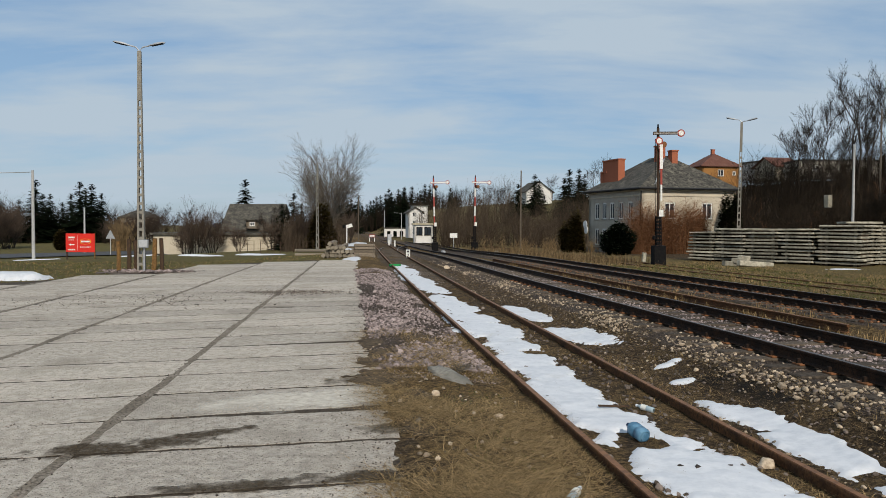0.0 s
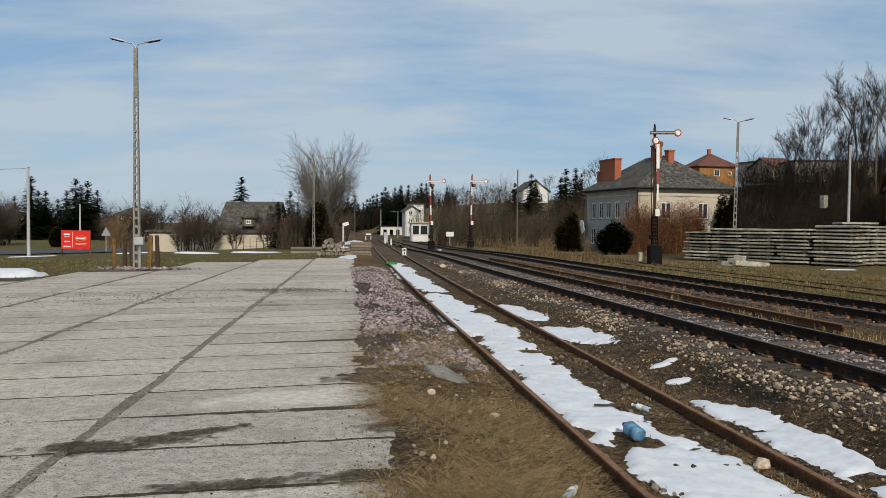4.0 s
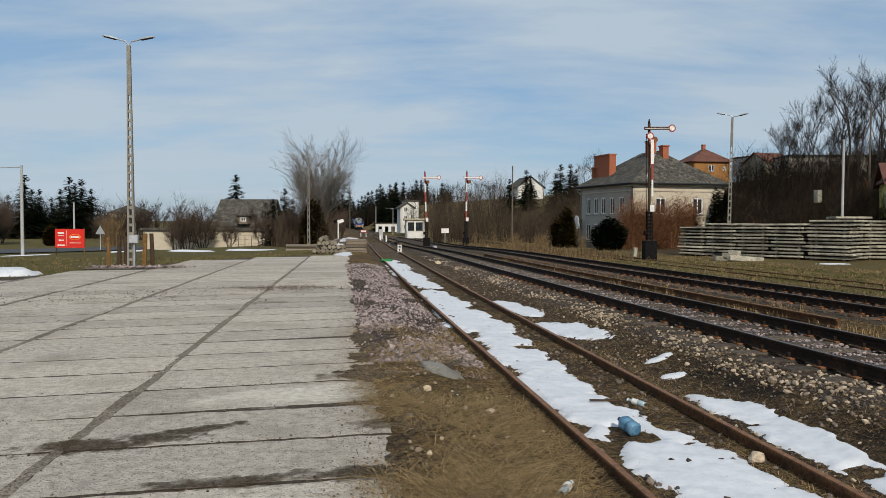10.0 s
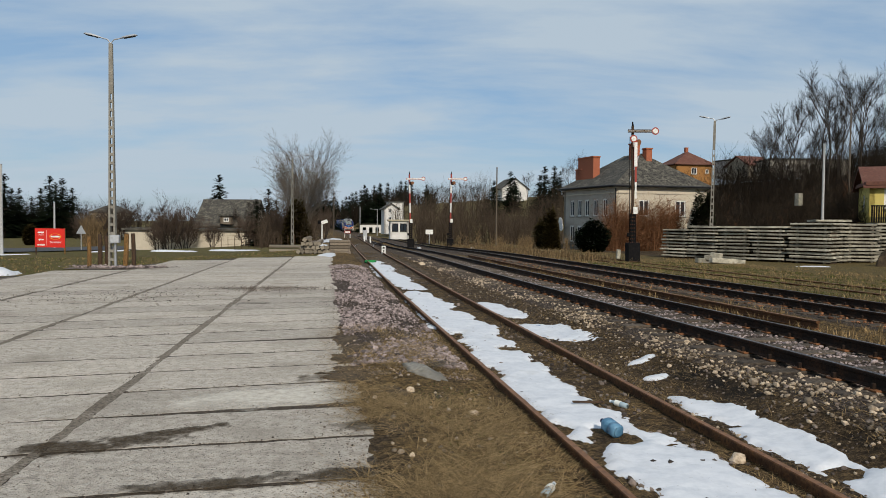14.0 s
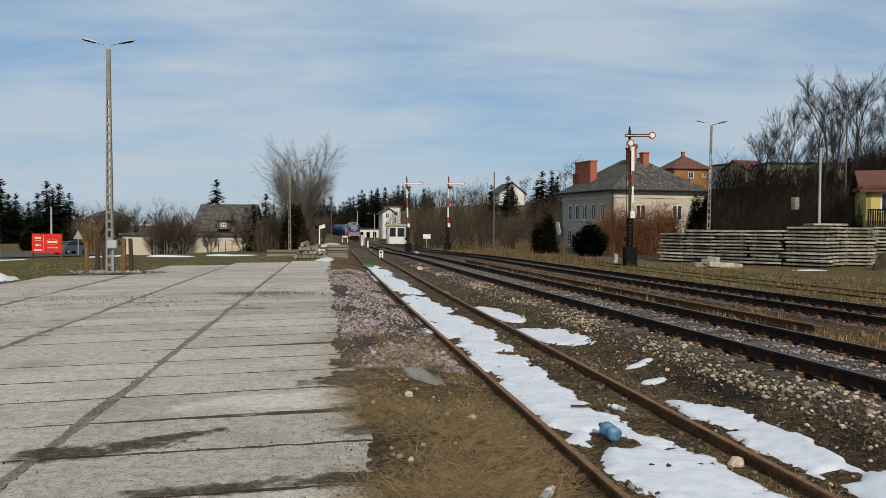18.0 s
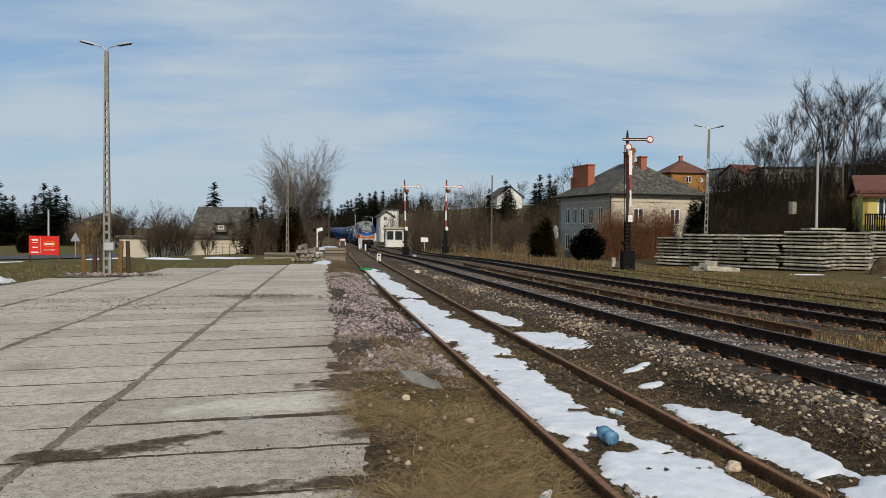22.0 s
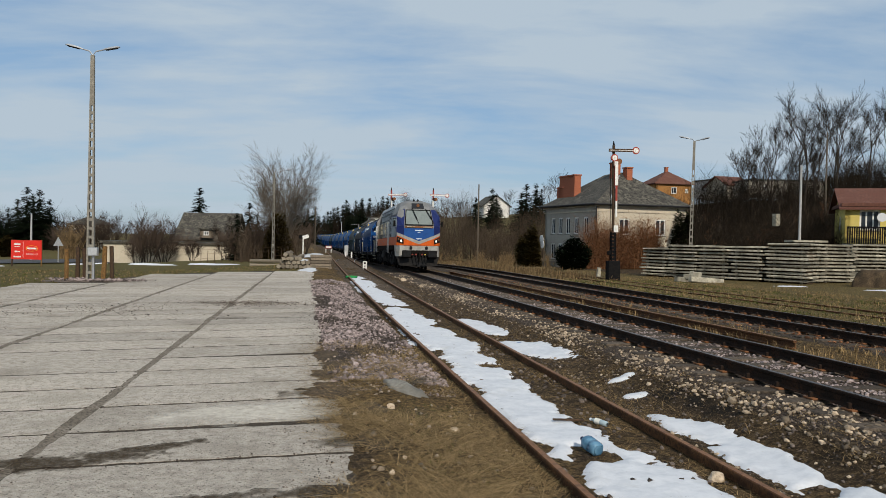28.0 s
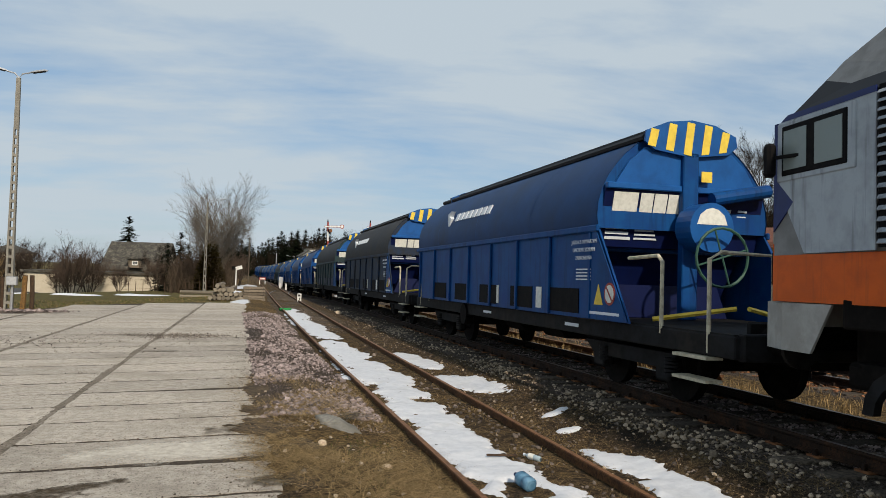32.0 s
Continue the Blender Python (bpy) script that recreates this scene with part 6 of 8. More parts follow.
def semaphore(name, m, height, label, arms, banded):
    s = base(name, m, label, "semaphore signal", "semaphores")
    k = height / 7.7
    part("base_box", B(-0.36 * k, 0.36 * k, -0.3 * k, 0.3 * k, -0.4, 0.85 * k, 0.03), M["black"], s, "black steel foot box")
    lo = 2.6 * k
    bm = bmesh.new()
    for sx in (-1, 1):
        for sy in (-1, 1):
            tube(bm, [(sx * 0.13 * k, sy * 0.13 * k, 0.8 * k), (sx * 0.12 * k, sy * 0.12 * k, lo)], 0.035 * k, 4)
    for q in range(8):
        z = 0.9 * k + (lo - 0.9 * k) * q / 8
        for sy in (-1, 1):
            box(bm, -0.13 * k, 0.13 * k, sy * 0.125 * k - 0.015, sy * 0.125 * k + 0.015, z, z + 0.14 * k)
        for sx in (-1, 1):
            box(bm, sx * 0.125 * k - 0.015, sx * 0.125 * k + 0.015, -0.13 * k, 0.13 * k, z, z + 0.14 * k)
    part("lower_mast", bm, M["black"], s)
    n = 5
    for q in range(n):
        z0, z1 = lo + (height - lo) * q / n, lo + (height - lo) * (q + 1) / n
        mat = ("white_paint" if q % 2 else "red_paint") if banded else "dark_post"
        part("mast", TUBE([(0, 0, z0), (0, 0, z1)], 0.085 * k, 8), M[mat], s)
    part("finial", TUBE([(0, 0, height), (0, 0, height + 0.25 * k)], 0.07 * k, 8, 0.03), M["black"], s)
    part("plate", B(-0.02, 0.24 * k, -0.2 * k, -0.17 * k, 2.55 * k, 2.95 * k, 0.01), M["white_paint"], s, "small white number plate")
    for z, ang, ln in arms:
        bm = B(-0.35 * k, ln, -0.02, 0.02, -0.09 * k, 0.09 * k)
        a = part("arm", bm, M["red_paint" if banded else "dark_post"], s, "red-edged white semaphore arm" if banded else "dark semaphore arm with a pale line")
        a.matrix_local = pose(0, -0.17 * k, z, 0, -ang, 0)
        part("arm_face", B(-0.32 * k, ln - 0.02, -0.03, -0.021, -0.06 * k if banded else -0.015, 0.06 * k if banded else 0.015), M["white_paint"], a)
        part("arm_disc", DISC((ln + 0.14 * k, 0, 0), 0.22 * k, "y", 0.045), M["red_paint"], a)
        part("disc_face", DISC((ln + 0.14 * k, -0.03, 0), 0.15 * k, "y", 0.03), M["white_paint"], a)
    part("spectacle", DISC((0.3 * k, -0.12 * k, height - 0.95 * k), 0.17 * k, "y", 0.05), M["rust_plate"], s, "round coloured signal glass")
    part("signal_lamp", B(-0.02, 0.28 * k, -0.1 * k, 0.12 * k, height - 1.15 * k, height - 0.8 * k, 0.02), M["black"], s)
    part("ladder", TUBE([(-0.16 * k, 0.1, 0.8 * k), (-0.13 * k, 0.1, height - 0.6 * k)], 0.02, 5), M["black"], s)
    part("counterweight", B(-0.34 * k, -0.15 * k, -0.1, 0.1, 1.2 * k, 1.45 * k, 0.03), M["black"], s)
    return s


sa = semaphore("semaphore_signal", pose(12.12, 44.5, 0.0, 0, -1.0, 4), 7.6, "tall dark semaphore signal with a level dark arm", ((7.3, 0, 1.15), (6.72, 90, 0.0)), False)
va = part("arm", B(0.02, 0.2, -0.24, -0.2, 5.25, 6.65), M["white_paint"], sa, "white lower arm hanging along the mast")
part("arm_edge", B(0.0, 0.22, -0.2, -0.185, 5.2, 6.7), M["red_paint"], va)
vb = part("board", B(0.06, 0.16, -0.22, -0.18, 3.4, 5.2), M["white_paint"], sa)
part("board_band", B(0.055, 0.165, -0.225, -0.175, 4.35, 5.2), M["red_paint"], vb)
semaphore("semaphore_signal", pose(-1.54, 83.0, -0.78, 0, -1.6, 0), 7.83, "red and white banded semaphore with a level arm", ((7.3, 0, 1.36),), True)
semaphore("semaphore_signal", pose(2.70, 83.0, -0.72, 0, 0.5, 0), 7.83, "red and white banded semaphore with a level arm", ((7.3, 0, 1.36),), True)


def posts():
    for x, y, h, tilt, rr, mat, label in ((-13.12, 30.3, 1.3, 0, 0.085, "wood_post", "upright weathered yellow-brown timber post"), (-13.0, 31.0, 1.35, 1, 0.09, "dark_post", "upright dark creosoted timber post"),
                                          (-12.75, 31.1, 1.3, -2, 0.08, "dark_post", "upright dark creosoted timber post"),
                                          (-11.85, 30.6, 1.4, 6, 0.10, "wood_post", "leaning yellow-brown timber post"), (-11.62, 30.9, 1.4, -2, 0.09, "dark_post", "dark timber post beside a leaning one")):
        p = base("timber_post", pose(x, y, -0.05, 0, tilt, random.uniform(0, 90)), label, "post", "posts round the lamp")
        bm = TUBE([(0, 0, 0), (0.01, 0, h * 0.5), (0, 0.01, h)], rr, 7, rr * 0.9)
        part("shaft", bm, M[mat], p)
        part("top", DISC((0, 0.01, h), rr * 0.86, "z", 0.03, 7), M["dark_post"], p)


posts()


def red_sign():
    s = base("billboard", pose(-24.1, 48.0, -0.62, 0, 0, -3), "red roadside advertising board on thin posts", "sign")
    for x, mat in ((0.03, "dark_post"), (1.83, "wood_post")):
        part("leg", TUBE([(x, 0.06, -0.2), (x, 0.06, 1.95)], 0.045, 6), M[mat], s)
    b = part("board", B(0, 1.87, -0.02, 0.02, 0.75, 1.92), M["sign_red"], s)
    bm = bmesh.new()
    disc(bm, (0, 0, 0), 0.36, "y", 0.008, 24)
    o = part("emblem", bm, M["sign_yellow"], b, "yellow oval emblem")
    o.matrix_local = pose(1.28, -0.026, 1.42) @ Matrix.Diagonal((1, 1, 0.5, 1))
    bm = bmesh.new()
    disc(bm, (0, 0, 0), 0.33, "y", 0.01, 24)
    o2 = part("emblem_face", bm, M["sign_red"], o)
    part("bar", B(1.0, 1.56, -0.037, -0.03, 1.37, 1.47), M["white_paint"], b)
    text_part("lettering", "DELIKATESY", 0.13, M["white_paint"], b, pose(1.3, -0.024, 1.06, 90, 0, 0))
    part("divider", B(0.74, 0.755, -0.028, -0.02, 0.85, 1.82), M["white_paint"], b)
    part("bar", B(0.18, 0.58, -0.028, -0.02, 1.62, 1.72), M["white_paint"], b)
    part("bar", B(0.2, 0.55, -0.028, -0.02, 1.5, 1.53), M["white_paint"], b)
    part("arrow", PRISM([(0.2, 1.22), (0.33, 1.30), (0.33, 1.25), (0.56, 1.25), (0.56, 1.19), (0.33, 1.19), (0.33, 1.14)], "y", -0.028, -0.02), M["white_paint"], b, "white left arrow")
    for k in range(4):
        part("bar", B(0.16 + k * 0.12, 0.25 + k * 0.12, -0.028, -0.02, 0.86, 0.95), M["white_paint"], b)


red_sign()


def slab_stack(x, y, turn, layers, length, depth, label):
    s = base("slab_stack", pose(x, y, land(x, y, False) + 0.02, 0, 0, turn), label, "concrete slabs", "slab stacks")
    step = 0.212
    kinds = []
    for k in range(3):
        bm = B(-length / 2, length / 2, 0, depth, 0, 0.115, 0.02)
        for v in bm.verts:
            v.co += Vector((random.uniform(-0.03, 0.03), random.uniform(-0.03, 0.03), random.uniform(-0.012, 0.012)))
        kinds.append(finish("slab", bm, M["old_concrete"]).data)
    bat = finish("batten", B(-0.06, 0.06, 0.15, depth - 0.1, -0.10, 0.0), M["old_wood"]).data
    for o in [q for q in scene.objects if q.data in kinds or q.data is bat]:
        bpy.data.objects.remove(o)
    # dark core added inside the stack so the gaps between slabs look shaded
    fill = finish("spacer", B(-length / 2 + 0.16, length / 2 - 0.16, depth * 0.2, depth * 0.8, -0.098, -0.002), M["dark_post"])
    rest = fill.data
    bpy.data.objects.remove(fill)
    for k in range(layers):
        o3 = new("spacer", rest)
        o3.parent = s
        o3.matrix_local = pose(0, 0, k * step + 0.09)
        o = new("slab", kinds[k % 3])
        o.parent = s
        o.matrix_local = pose(random.uniform(-0.13, 0.13), random.uniform(-0.12, 0.12), k * step + 0.09, random.uniform(-0.6, 0.6), random.uniform(-0.7, 0.7), random.uniform(-2.2, 2.2))
        for bx in (-length * 0.32, length * 0.32):
            o2 = new("batten", bat)
            o2.parent = s
            o2.matrix_local = pose(bx, 0, k * step + 0.09)
    return s


ux, uy = 0.66, -0.75
for k, (lay, ln) in enumerate(((9, 1.85), (10, 2.0), (10, 2.0), (10, 2.1), (11, 2.45))):
    o = (0.9, 2.95, 5.0, 7.15, 9.6)[k]
    slab_stack(15.85 + ux * o, 51.0 + uy * o, -48.7, lay, ln, 1.5, "stack of grey weathered concrete slabs on battens")
for x_, y_, lay, tn in ((23.9, 44.6, 12, -8), (26.1, 45.2, 11, -6), (28.2, 45.6, 11, -4), (30.4, 46.0, 10, -4), (32.6, 46.2, 10, -2), (34.8, 46.4, 9, 0)):
    slab_stack(x_, y_, tn, lay, 2.0, 1.5, "stack of sunlit weathered concrete slabs on battens")


def loose_beams():
    for x, y, z, rz, rx, ln in ((17.2, 43.2, 0.1, 18, -4, 2.3), (16.4, 44.0, 0.25, 60, 4, 1.1), (16.9, 44.1, 0.4, 40, 8, 0.9), (16.0, 43.7, 0.1, 20, 0, 1.0)):
        b = base("concrete_beam", pose(x, y, land(x, y, False) + z, rx, 4, rz), "broken concrete beam lying in the grass", "beam", "broken beams")
        part("body", B(-ln / 2, ln / 2, -0.16, 0.16, -0.13, 0.17, 0.03), M["old_concrete"], b)


loose_beams()
field_patch("earth_mound", [(27.0, 40.6, 2.5, 1.3, -10), (28.9, 40.2, 1.8, 1.0, 0)], cell=0.12, thick=0.95, mat=M["earth"], label="heap of dark earth with broken slabs in it", category="earth heap", seed=41, rag=0.35, rag_scale=0.9, frame_v=False)
for x_, y_, z_, a_, b_, ln in ((27.7, 40.2, 1.05, 14, 10, 2.1), (28.9, 39.5, 0.75, -10, 24, 1.1), (27.0, 39.4, 0.35, 30, -10, 0.7), (29.5, 40.3, 0.9, 6, 0, 1.4)):
    q = base("broken_slab", pose(x_, y_, land(x_, y_, False) + z_, a_, b_, a_ * 3), "broken pale slab on an earth heap", "broken slab", "rubble")
    part("piece", B(-ln / 2, ln / 2, -0.5, 0.5, -0.06, 0.06, 0.02), M["old_concrete"], q)
kerb_edge = base("concrete_strip", pose(25.5, 36.2, 0.12, 0, 0, -8), "long pale concrete strip in the grass", "strip", kind="structure")
for k in range(6):
    part("strip", B(k * 1.9 - 1.0, k * 1.9 + 0.86, -0.3, 0.3, 0, 0.06, 0.01), M["old_concrete"], kerb_edge)


def timber_pile():
    rnd = random.Random(8)
    p = base("timber_pile", pose(-6.45, 46.2, -0.06, 0, 0, 4), "heap of old railway sleepers showing pale cut ends", "timber pile")
    n = 0
    for row, (count, z) in enumerate(((9, 0.0), (7, 0.24), (5, 0.47), (2, 0.70))):
        for k in range(count):
            x = -1.15 + (k + 0.5 * row + 0.15) * 0.25 + rnd.uniform(-0.04, 0.04)
            rot = rnd.uniform(-35, 35)
            o = part("sleeper", B(-0.12, 0.12, 0, 2.4, -0.11, 0.11, 0.02), M["old_wood"], p)
            o.matrix_local = pose(x, rnd.uniform(-0.25, 0.2), z + 0.14, rnd.uniform(-3, 3), rot, rnd.uniform(-5, 5))
            part("cut_end", B(-0.11, 0.11, -0.012, 0.0, -0.10, 0.10), M["end_wood"], o)
            n += 1
    q = base("plank_stack", pose(-5.15, 46.6, -0.06, 0, 0, 6), "neat stack of brown railway sleepers", "timber stack")
    for lay in range(5):
        for k in range(4):
            o = part("sleeper", B(-0.62, 0.62, 0, 0.24, 0, 0.15, 0.015), M["old_wood"], q)
            o.matrix_local = pose(rnd.uniform(-0.04, 0.04), k * 0.27, lay * 0.17, 0, 0, rnd.uniform(-2, 2))
    t = base("timber_rack", pose(-9.2, 53.0, -0.3, 0, 0, 2), "low pile of pale poles", "timber stack")
    for k in range(6):
        part("pole", TUBE([(-1.5 + rnd.uniform(-0.1, 0.1), (k % 3) * 0.25, 0.15 + (k // 3) * 0.28), (1.5, (k % 3) * 0.25, 0.15 + (k // 3) * 0.28)], 0.11, 7), M["end_wood"], t)


timber_pile()


def small_signs():
    m = base("marker_board", pose(-8.3, 62.0, -0.3, 0, 0, 10), "tilted white shunting board with a black lamp box on a post", "track sign")
    part("post", TUBE([(0, 0, -0.4), (0, 0, 2.2)], 0.05, 6), M["white_paint"], m)
    o = part("board", B(-0.05, 0.45, -0.03, 0.03, -0.13, 0.13), M["white_paint"], m)
    o.matrix_local = pose(0, -0.08, 2.08, 0, -18, 0)
    part("lamp_box", B(-0.36, -0.06, -0.1, 0.1, 1.98, 2.26, 0.02), M["black"], m)
    k = base("kilometre_stone", pose(-2.65, 49.2, land(-2.65, 49.2, False), 0, 0, 6), "small white kilometre stone with dark figures", "track sign")
    part("stone", B(-0.13, 0.13, -0.08, 0.08, 0, 0.52, 0.02), M["white_paint"], k)
    part("bar", B(-0.07, 0.06, -0.088, -0.08, 0.34, 0.46), M["black"], k)
    part("bar", B(-0.03, 0.04, -0.088, -0.08, 0.14, 0.26), M["black"], k)
    w = base("whistle_board", pose(0.5, 93.0, -0.72, 0, 0, 4), "small white board on a thin post", "track sign")
    part("post", TUBE([(0, 0, -0.3), (0, 0, 1.6)], 0.05, 5), M["galv"], w)
    part("board", B(-0.45, 0.45, -0.08, -0.03, 1.15, 1.7), M["white_paint"], w)
    r = base("barrier", pose(-9.59, 95.0, 0.26, 0, 0, 8), "red and white crossing barrier board", "barrier")
    part("board", B(-0.38, 0.38, -0.04, 0.04, 0.15, 0.48), M["red_paint"], r)
    part("stripe", B(-0.3, 0.3, -0.05, -0.04, 0.22, 0.40), M["white_paint"], r)
    for x in (-0.32, 0.32):
        part("leg", B(x - 0.04, x + 0.04, -0.03, 0.03, -0.4, 0.1), M["white_paint"], r)
    for px_, z_ in ((-6.05, 0.7), (-6.7, 0.6)):
        q = base("marker_post", pose(px_, 85.0, land(px_, 85.0, False)), "short white marker post", "post", "marker posts")
        part("stone", B(-0.08, 0.08, -0.08, 0.08, -0.05, z_, 0.02), M["white_paint"], q)
    g = base("signal_cabinet", pose(-7.81, 100.0, land(-7.81, 100.0, False), 0, 0, 8), "tall grey crossing cabinet", "cabinet")
    part("body", B(-0.25, 0.25, -0.25, 0.25, 0, 1.3, 0.03), M["galv"], g)
    part("plinth", B(-0.36, 0.36, -0.3, 0.3, -0.2, 0.0), M["concrete"], g)
    for x, y in ((-0.55, 71.0), (4.5, 73.0)):
        c = base("point_motor", pose(x, y, land(x, y, False), 0, 0, 8), "squat grey point machine beside the rails", "point machine", "point machines")
        part("housing", B(-0.16, 0.16, -0.4, 0.4, 0, 0.26, 0.05), M["galv"], c)
        part("rod", TUBE([(-0.3, 0, 0.15), (-1.2, 0, 0.15)], 0.03, 5), M["black"], c)
    t = base("warning_sign", pose(-33.26, 75.0, -1.1, 0, 0, -10), "triangular road sign seen from its grey side", "road sign")
    part("post", TUBE([(0, 0, 0), (0, 0, 2.0)], 0.04, 6), M["galv"], t)
    part("plate", PRISM([(-0.5, 1.55), (0.5, 1.55), (0.0, 2.4)], "y", -0.02, 0.02), M["galv"], t)
    f = base("fence", Matrix(), "low dark wire fence at the yard's end", "fence")
    for k in range(16):
        x, y = -18 + k * 0.55, 66 + k * 0.1
        part("post", TUBE([(x, y, land(x, y, False) - 0.1), (x, y, land(x, y, False) + 1.05)], 0.028, 5), M["dark_post"], f)
    for zz in (0.35, 0.75, 1.1):
        part("rail", TUBE([(-18, 66, land(-18, 66, False) + zz), (-9.75, 67.5, land(-9.75, 67.5, False) + zz)], 0.008, 4), M["dark_post"], f)
    s = base("concrete_stump", pose(10.38, 41.0, 0.05, 0, 4, 10), "short pale concrete marker stump", "post")
    part("stone", B(-0.1, 0.1, -0.08, 0.08, 0, 0.5, 0.02), M["old_concrete"], s)


small_signs()


def litter():
    x, y = xy_of(-3.75, 6.98)
    c = base("canister", pose(x, y, land(x, y, False) + 0.075, 0, 80, 112), "blue plastic water canister lying in the snow", "canister")
    rows = []
    for t, w in ((q * 0.66, p * 0.66) for q, p in ((-0.19, 0.07), (-0.18, 0.095), (-0.06, 0.1), (-0.055, 0.092), (-0.03, 0.092), (-0.025, 0.1), (0.1, 0.1), (0.17, 0.05), (0.19, 0.028))):
        rows.append([(w * math.cos(a) * (1 / max(abs(math.cos(a)), abs(math.sin(a)))) ** 0.45, w * math.sin(a) * (1 / max(abs(math.cos(a)), abs(math.sin(a)))) ** 0.45, t)
                     for a in (2 * math.pi * k / 20 for k in range(21))])
    part("body", sheet(rows), M["canister"], c, smooth=True)
    part("bottom", DISC((0, 0, -0.124), 0.045, "z", 0.01), M["canister"], c)
    part("cap", TUBE([(0, 0, 0.122), (0, 0, 0.148)], 0.021, 12), M["wagon_navy"], c)
    for v, s, rz in ((-4.85, 5.4, 62), (-3.25, 8.0, 130)):
        x, y = xy_of(v, s)
        b = base("bottle", pose(x, y, land(x, y, False) + 0.04, 0, 86, rz), "crushed clear plastic bottle on the ground", "bottle", "bottles")
        rows = []
        for t, w in ((-0.11, 0.018), (-0.105, 0.031), (-0.03, 0.033), (-0.02, 0.029), (0.0, 0.033), (0.05, 0.031), (0.085, 0.014), (0.105, 0.013)):
            rows.append([(w * math.cos(a), w * math.sin(a), t) for a in (2 * math.pi * k / 12 for k in range(13))])
        part("body", sheet(rows), M["pet"], b, smooth=True)
        part("cap", TUBE([(0, 0, 0.1), (0, 0, 0.122)], 0.016, 10), M["letter"], b)
        part("wrapper", TUBE([(0, 0, -0.02), (0, 0, 0.045)], 0.0345, 12), M["paper"], b)
    x, y = xy_of(-5.2, 9.75)
    k = base("concrete_lump", pose(x, y, land(x, y, False) - 0.02, 4, 3, 30), "low pale lump of spilled concrete", "lump")
    bm = bmesh.new()
    bmesh.ops.create_icosphere(bm, subdivisions=3, radius=1.0)
    for v in bm.verts:
        v.co = Vector((v.co.x * 0.17, v.co.y * 0.5, v.co.z * 0.09)) * (1 + 0.35 * noise.noise(v.co * 2.2))
    part("mass", bm, M["concrete"], k, smooth=True)
    for v, s, r in ((-2.97, 6.05, 0.07), (-4.15, 36.8, 0.0), (-1.75, 35.6, 0.15), (-4.95, 7.7, 0.05), (-5.5, 8.6, 0.05), (-4.9, 11.2, 0.06)):
        if not r:
            continue
        x, y = xy_of(v, s)
        q = base("stone", pose(x, y, land(x, y, False) + r * 0.25, 10, 8, s * 40), "single pale stone on the ground", "stone", "single stones")
        bm = bmesh.new()
        bmesh.ops.create_icosphere(bm, subdivisions=2, radius=r)
        for w in bm.verts:
            w.co *= 1 + 0.5 * noise.noise(w.co * (2.5 / r) * 0.4)
            w.co.z *= 0.7
        part("body", bm, M["pale_stone"], q)
    x, y = xy_of(-2.46, 14.2)
    w = base("wrapper", pose(x, y, land(x, y, False) + 0.02, 0, 0, 20), "crumpled blue plastic wrapper on gravel", "litter")
    part("film", sheet([[(i * 0.06, j * 0.05, 0.03 * math.sin(i * 2.1 + j * 1.7)) for i in range(4)] for j in range(4)]), M["wagon_light"], w)
    x, y = xy_of(-4.3, 37.2)
    w = base("wrapper", pose(x, y, land(x, y, False) + 0.05, 0, 0, 20), "crumpled green plastic bag", "litter")
    m = material("green_film", (0.02, 0.24, 0.06), 0.4)
    part("film", sheet([[(i * 0.14, j * 0.12, 0.09 * math.sin(i * 2.1 + j * 1.7)) for i in range(5)] for j in range(4)]), m, w)
    x, y = xy_of(-3.6, 8.05)
    q = base("plank", pose(x, y, land(x, y, False) + 0.07, 0, 3, 10), "short dark board lying on the snow", "plank")
    part("board", B(-0.17, 0.19, -0.014, 0.014, -0.02, 0.0, 0.003), M["dark_post"], q)


litter()

# the road beyond the verge, with its dark verge hedge
verts, faces = [], []
for k in range(41):
    x_ = -80 + k * 1.6
    yc = 83 + 1.2 * (x_ + 45)
    for dy in (-8.0, 8.0):
        verts.append((x_, yc + dy, land(x_, yc + dy, False) + 0.12))
for k in range(40):
    faces.append((2 * k, 2 * k + 2, 2 * k + 3, 2 * k + 1))
tagged(raw("road", verts, faces, M["asphalt"]), "grey asphalt road beyond the grass", "road", kind="structure")


# ---------------------------------------------------------------- the train
def plate(points, thick, out):
    """A flat sheet of some thickness: points in order, pushed along out."""
    bm = bmesh.new()
    o = Vector(out).normalized() * thick
    lo = [bm.verts.new(p) for p in points]
    hi = [bm.verts.new(Vector(p) + o) for p in points]
    n = len(points)
    for k in range(n):
        bm.faces.new((lo[k], lo[(k + 1) % n], hi[(k + 1) % n], hi[k]))
    bm.faces.new(lo[::-1])
    bm.faces.new(hi)
    bmesh.ops.recalc_face_normals(bm, faces=bm.faces[:])
    return bm


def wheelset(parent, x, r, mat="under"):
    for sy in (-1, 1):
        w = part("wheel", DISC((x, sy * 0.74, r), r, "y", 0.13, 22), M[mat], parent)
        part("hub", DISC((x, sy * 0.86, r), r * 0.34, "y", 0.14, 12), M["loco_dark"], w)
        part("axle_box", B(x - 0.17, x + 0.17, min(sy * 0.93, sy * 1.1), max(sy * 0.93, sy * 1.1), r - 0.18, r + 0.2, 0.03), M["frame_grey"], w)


def spring(parent, x, y, z0, z1, r=0.11):
    bm = bmesh.new()
    n = 5
    for k in range(n):
        disc(bm, (x, y, z0 + (z1 - z0) * (k + 0.5) / n), r, "z", (z1 - z0) / n * 0.6, 12)
    return part("spring", bm, M["frame_grey"], parent)


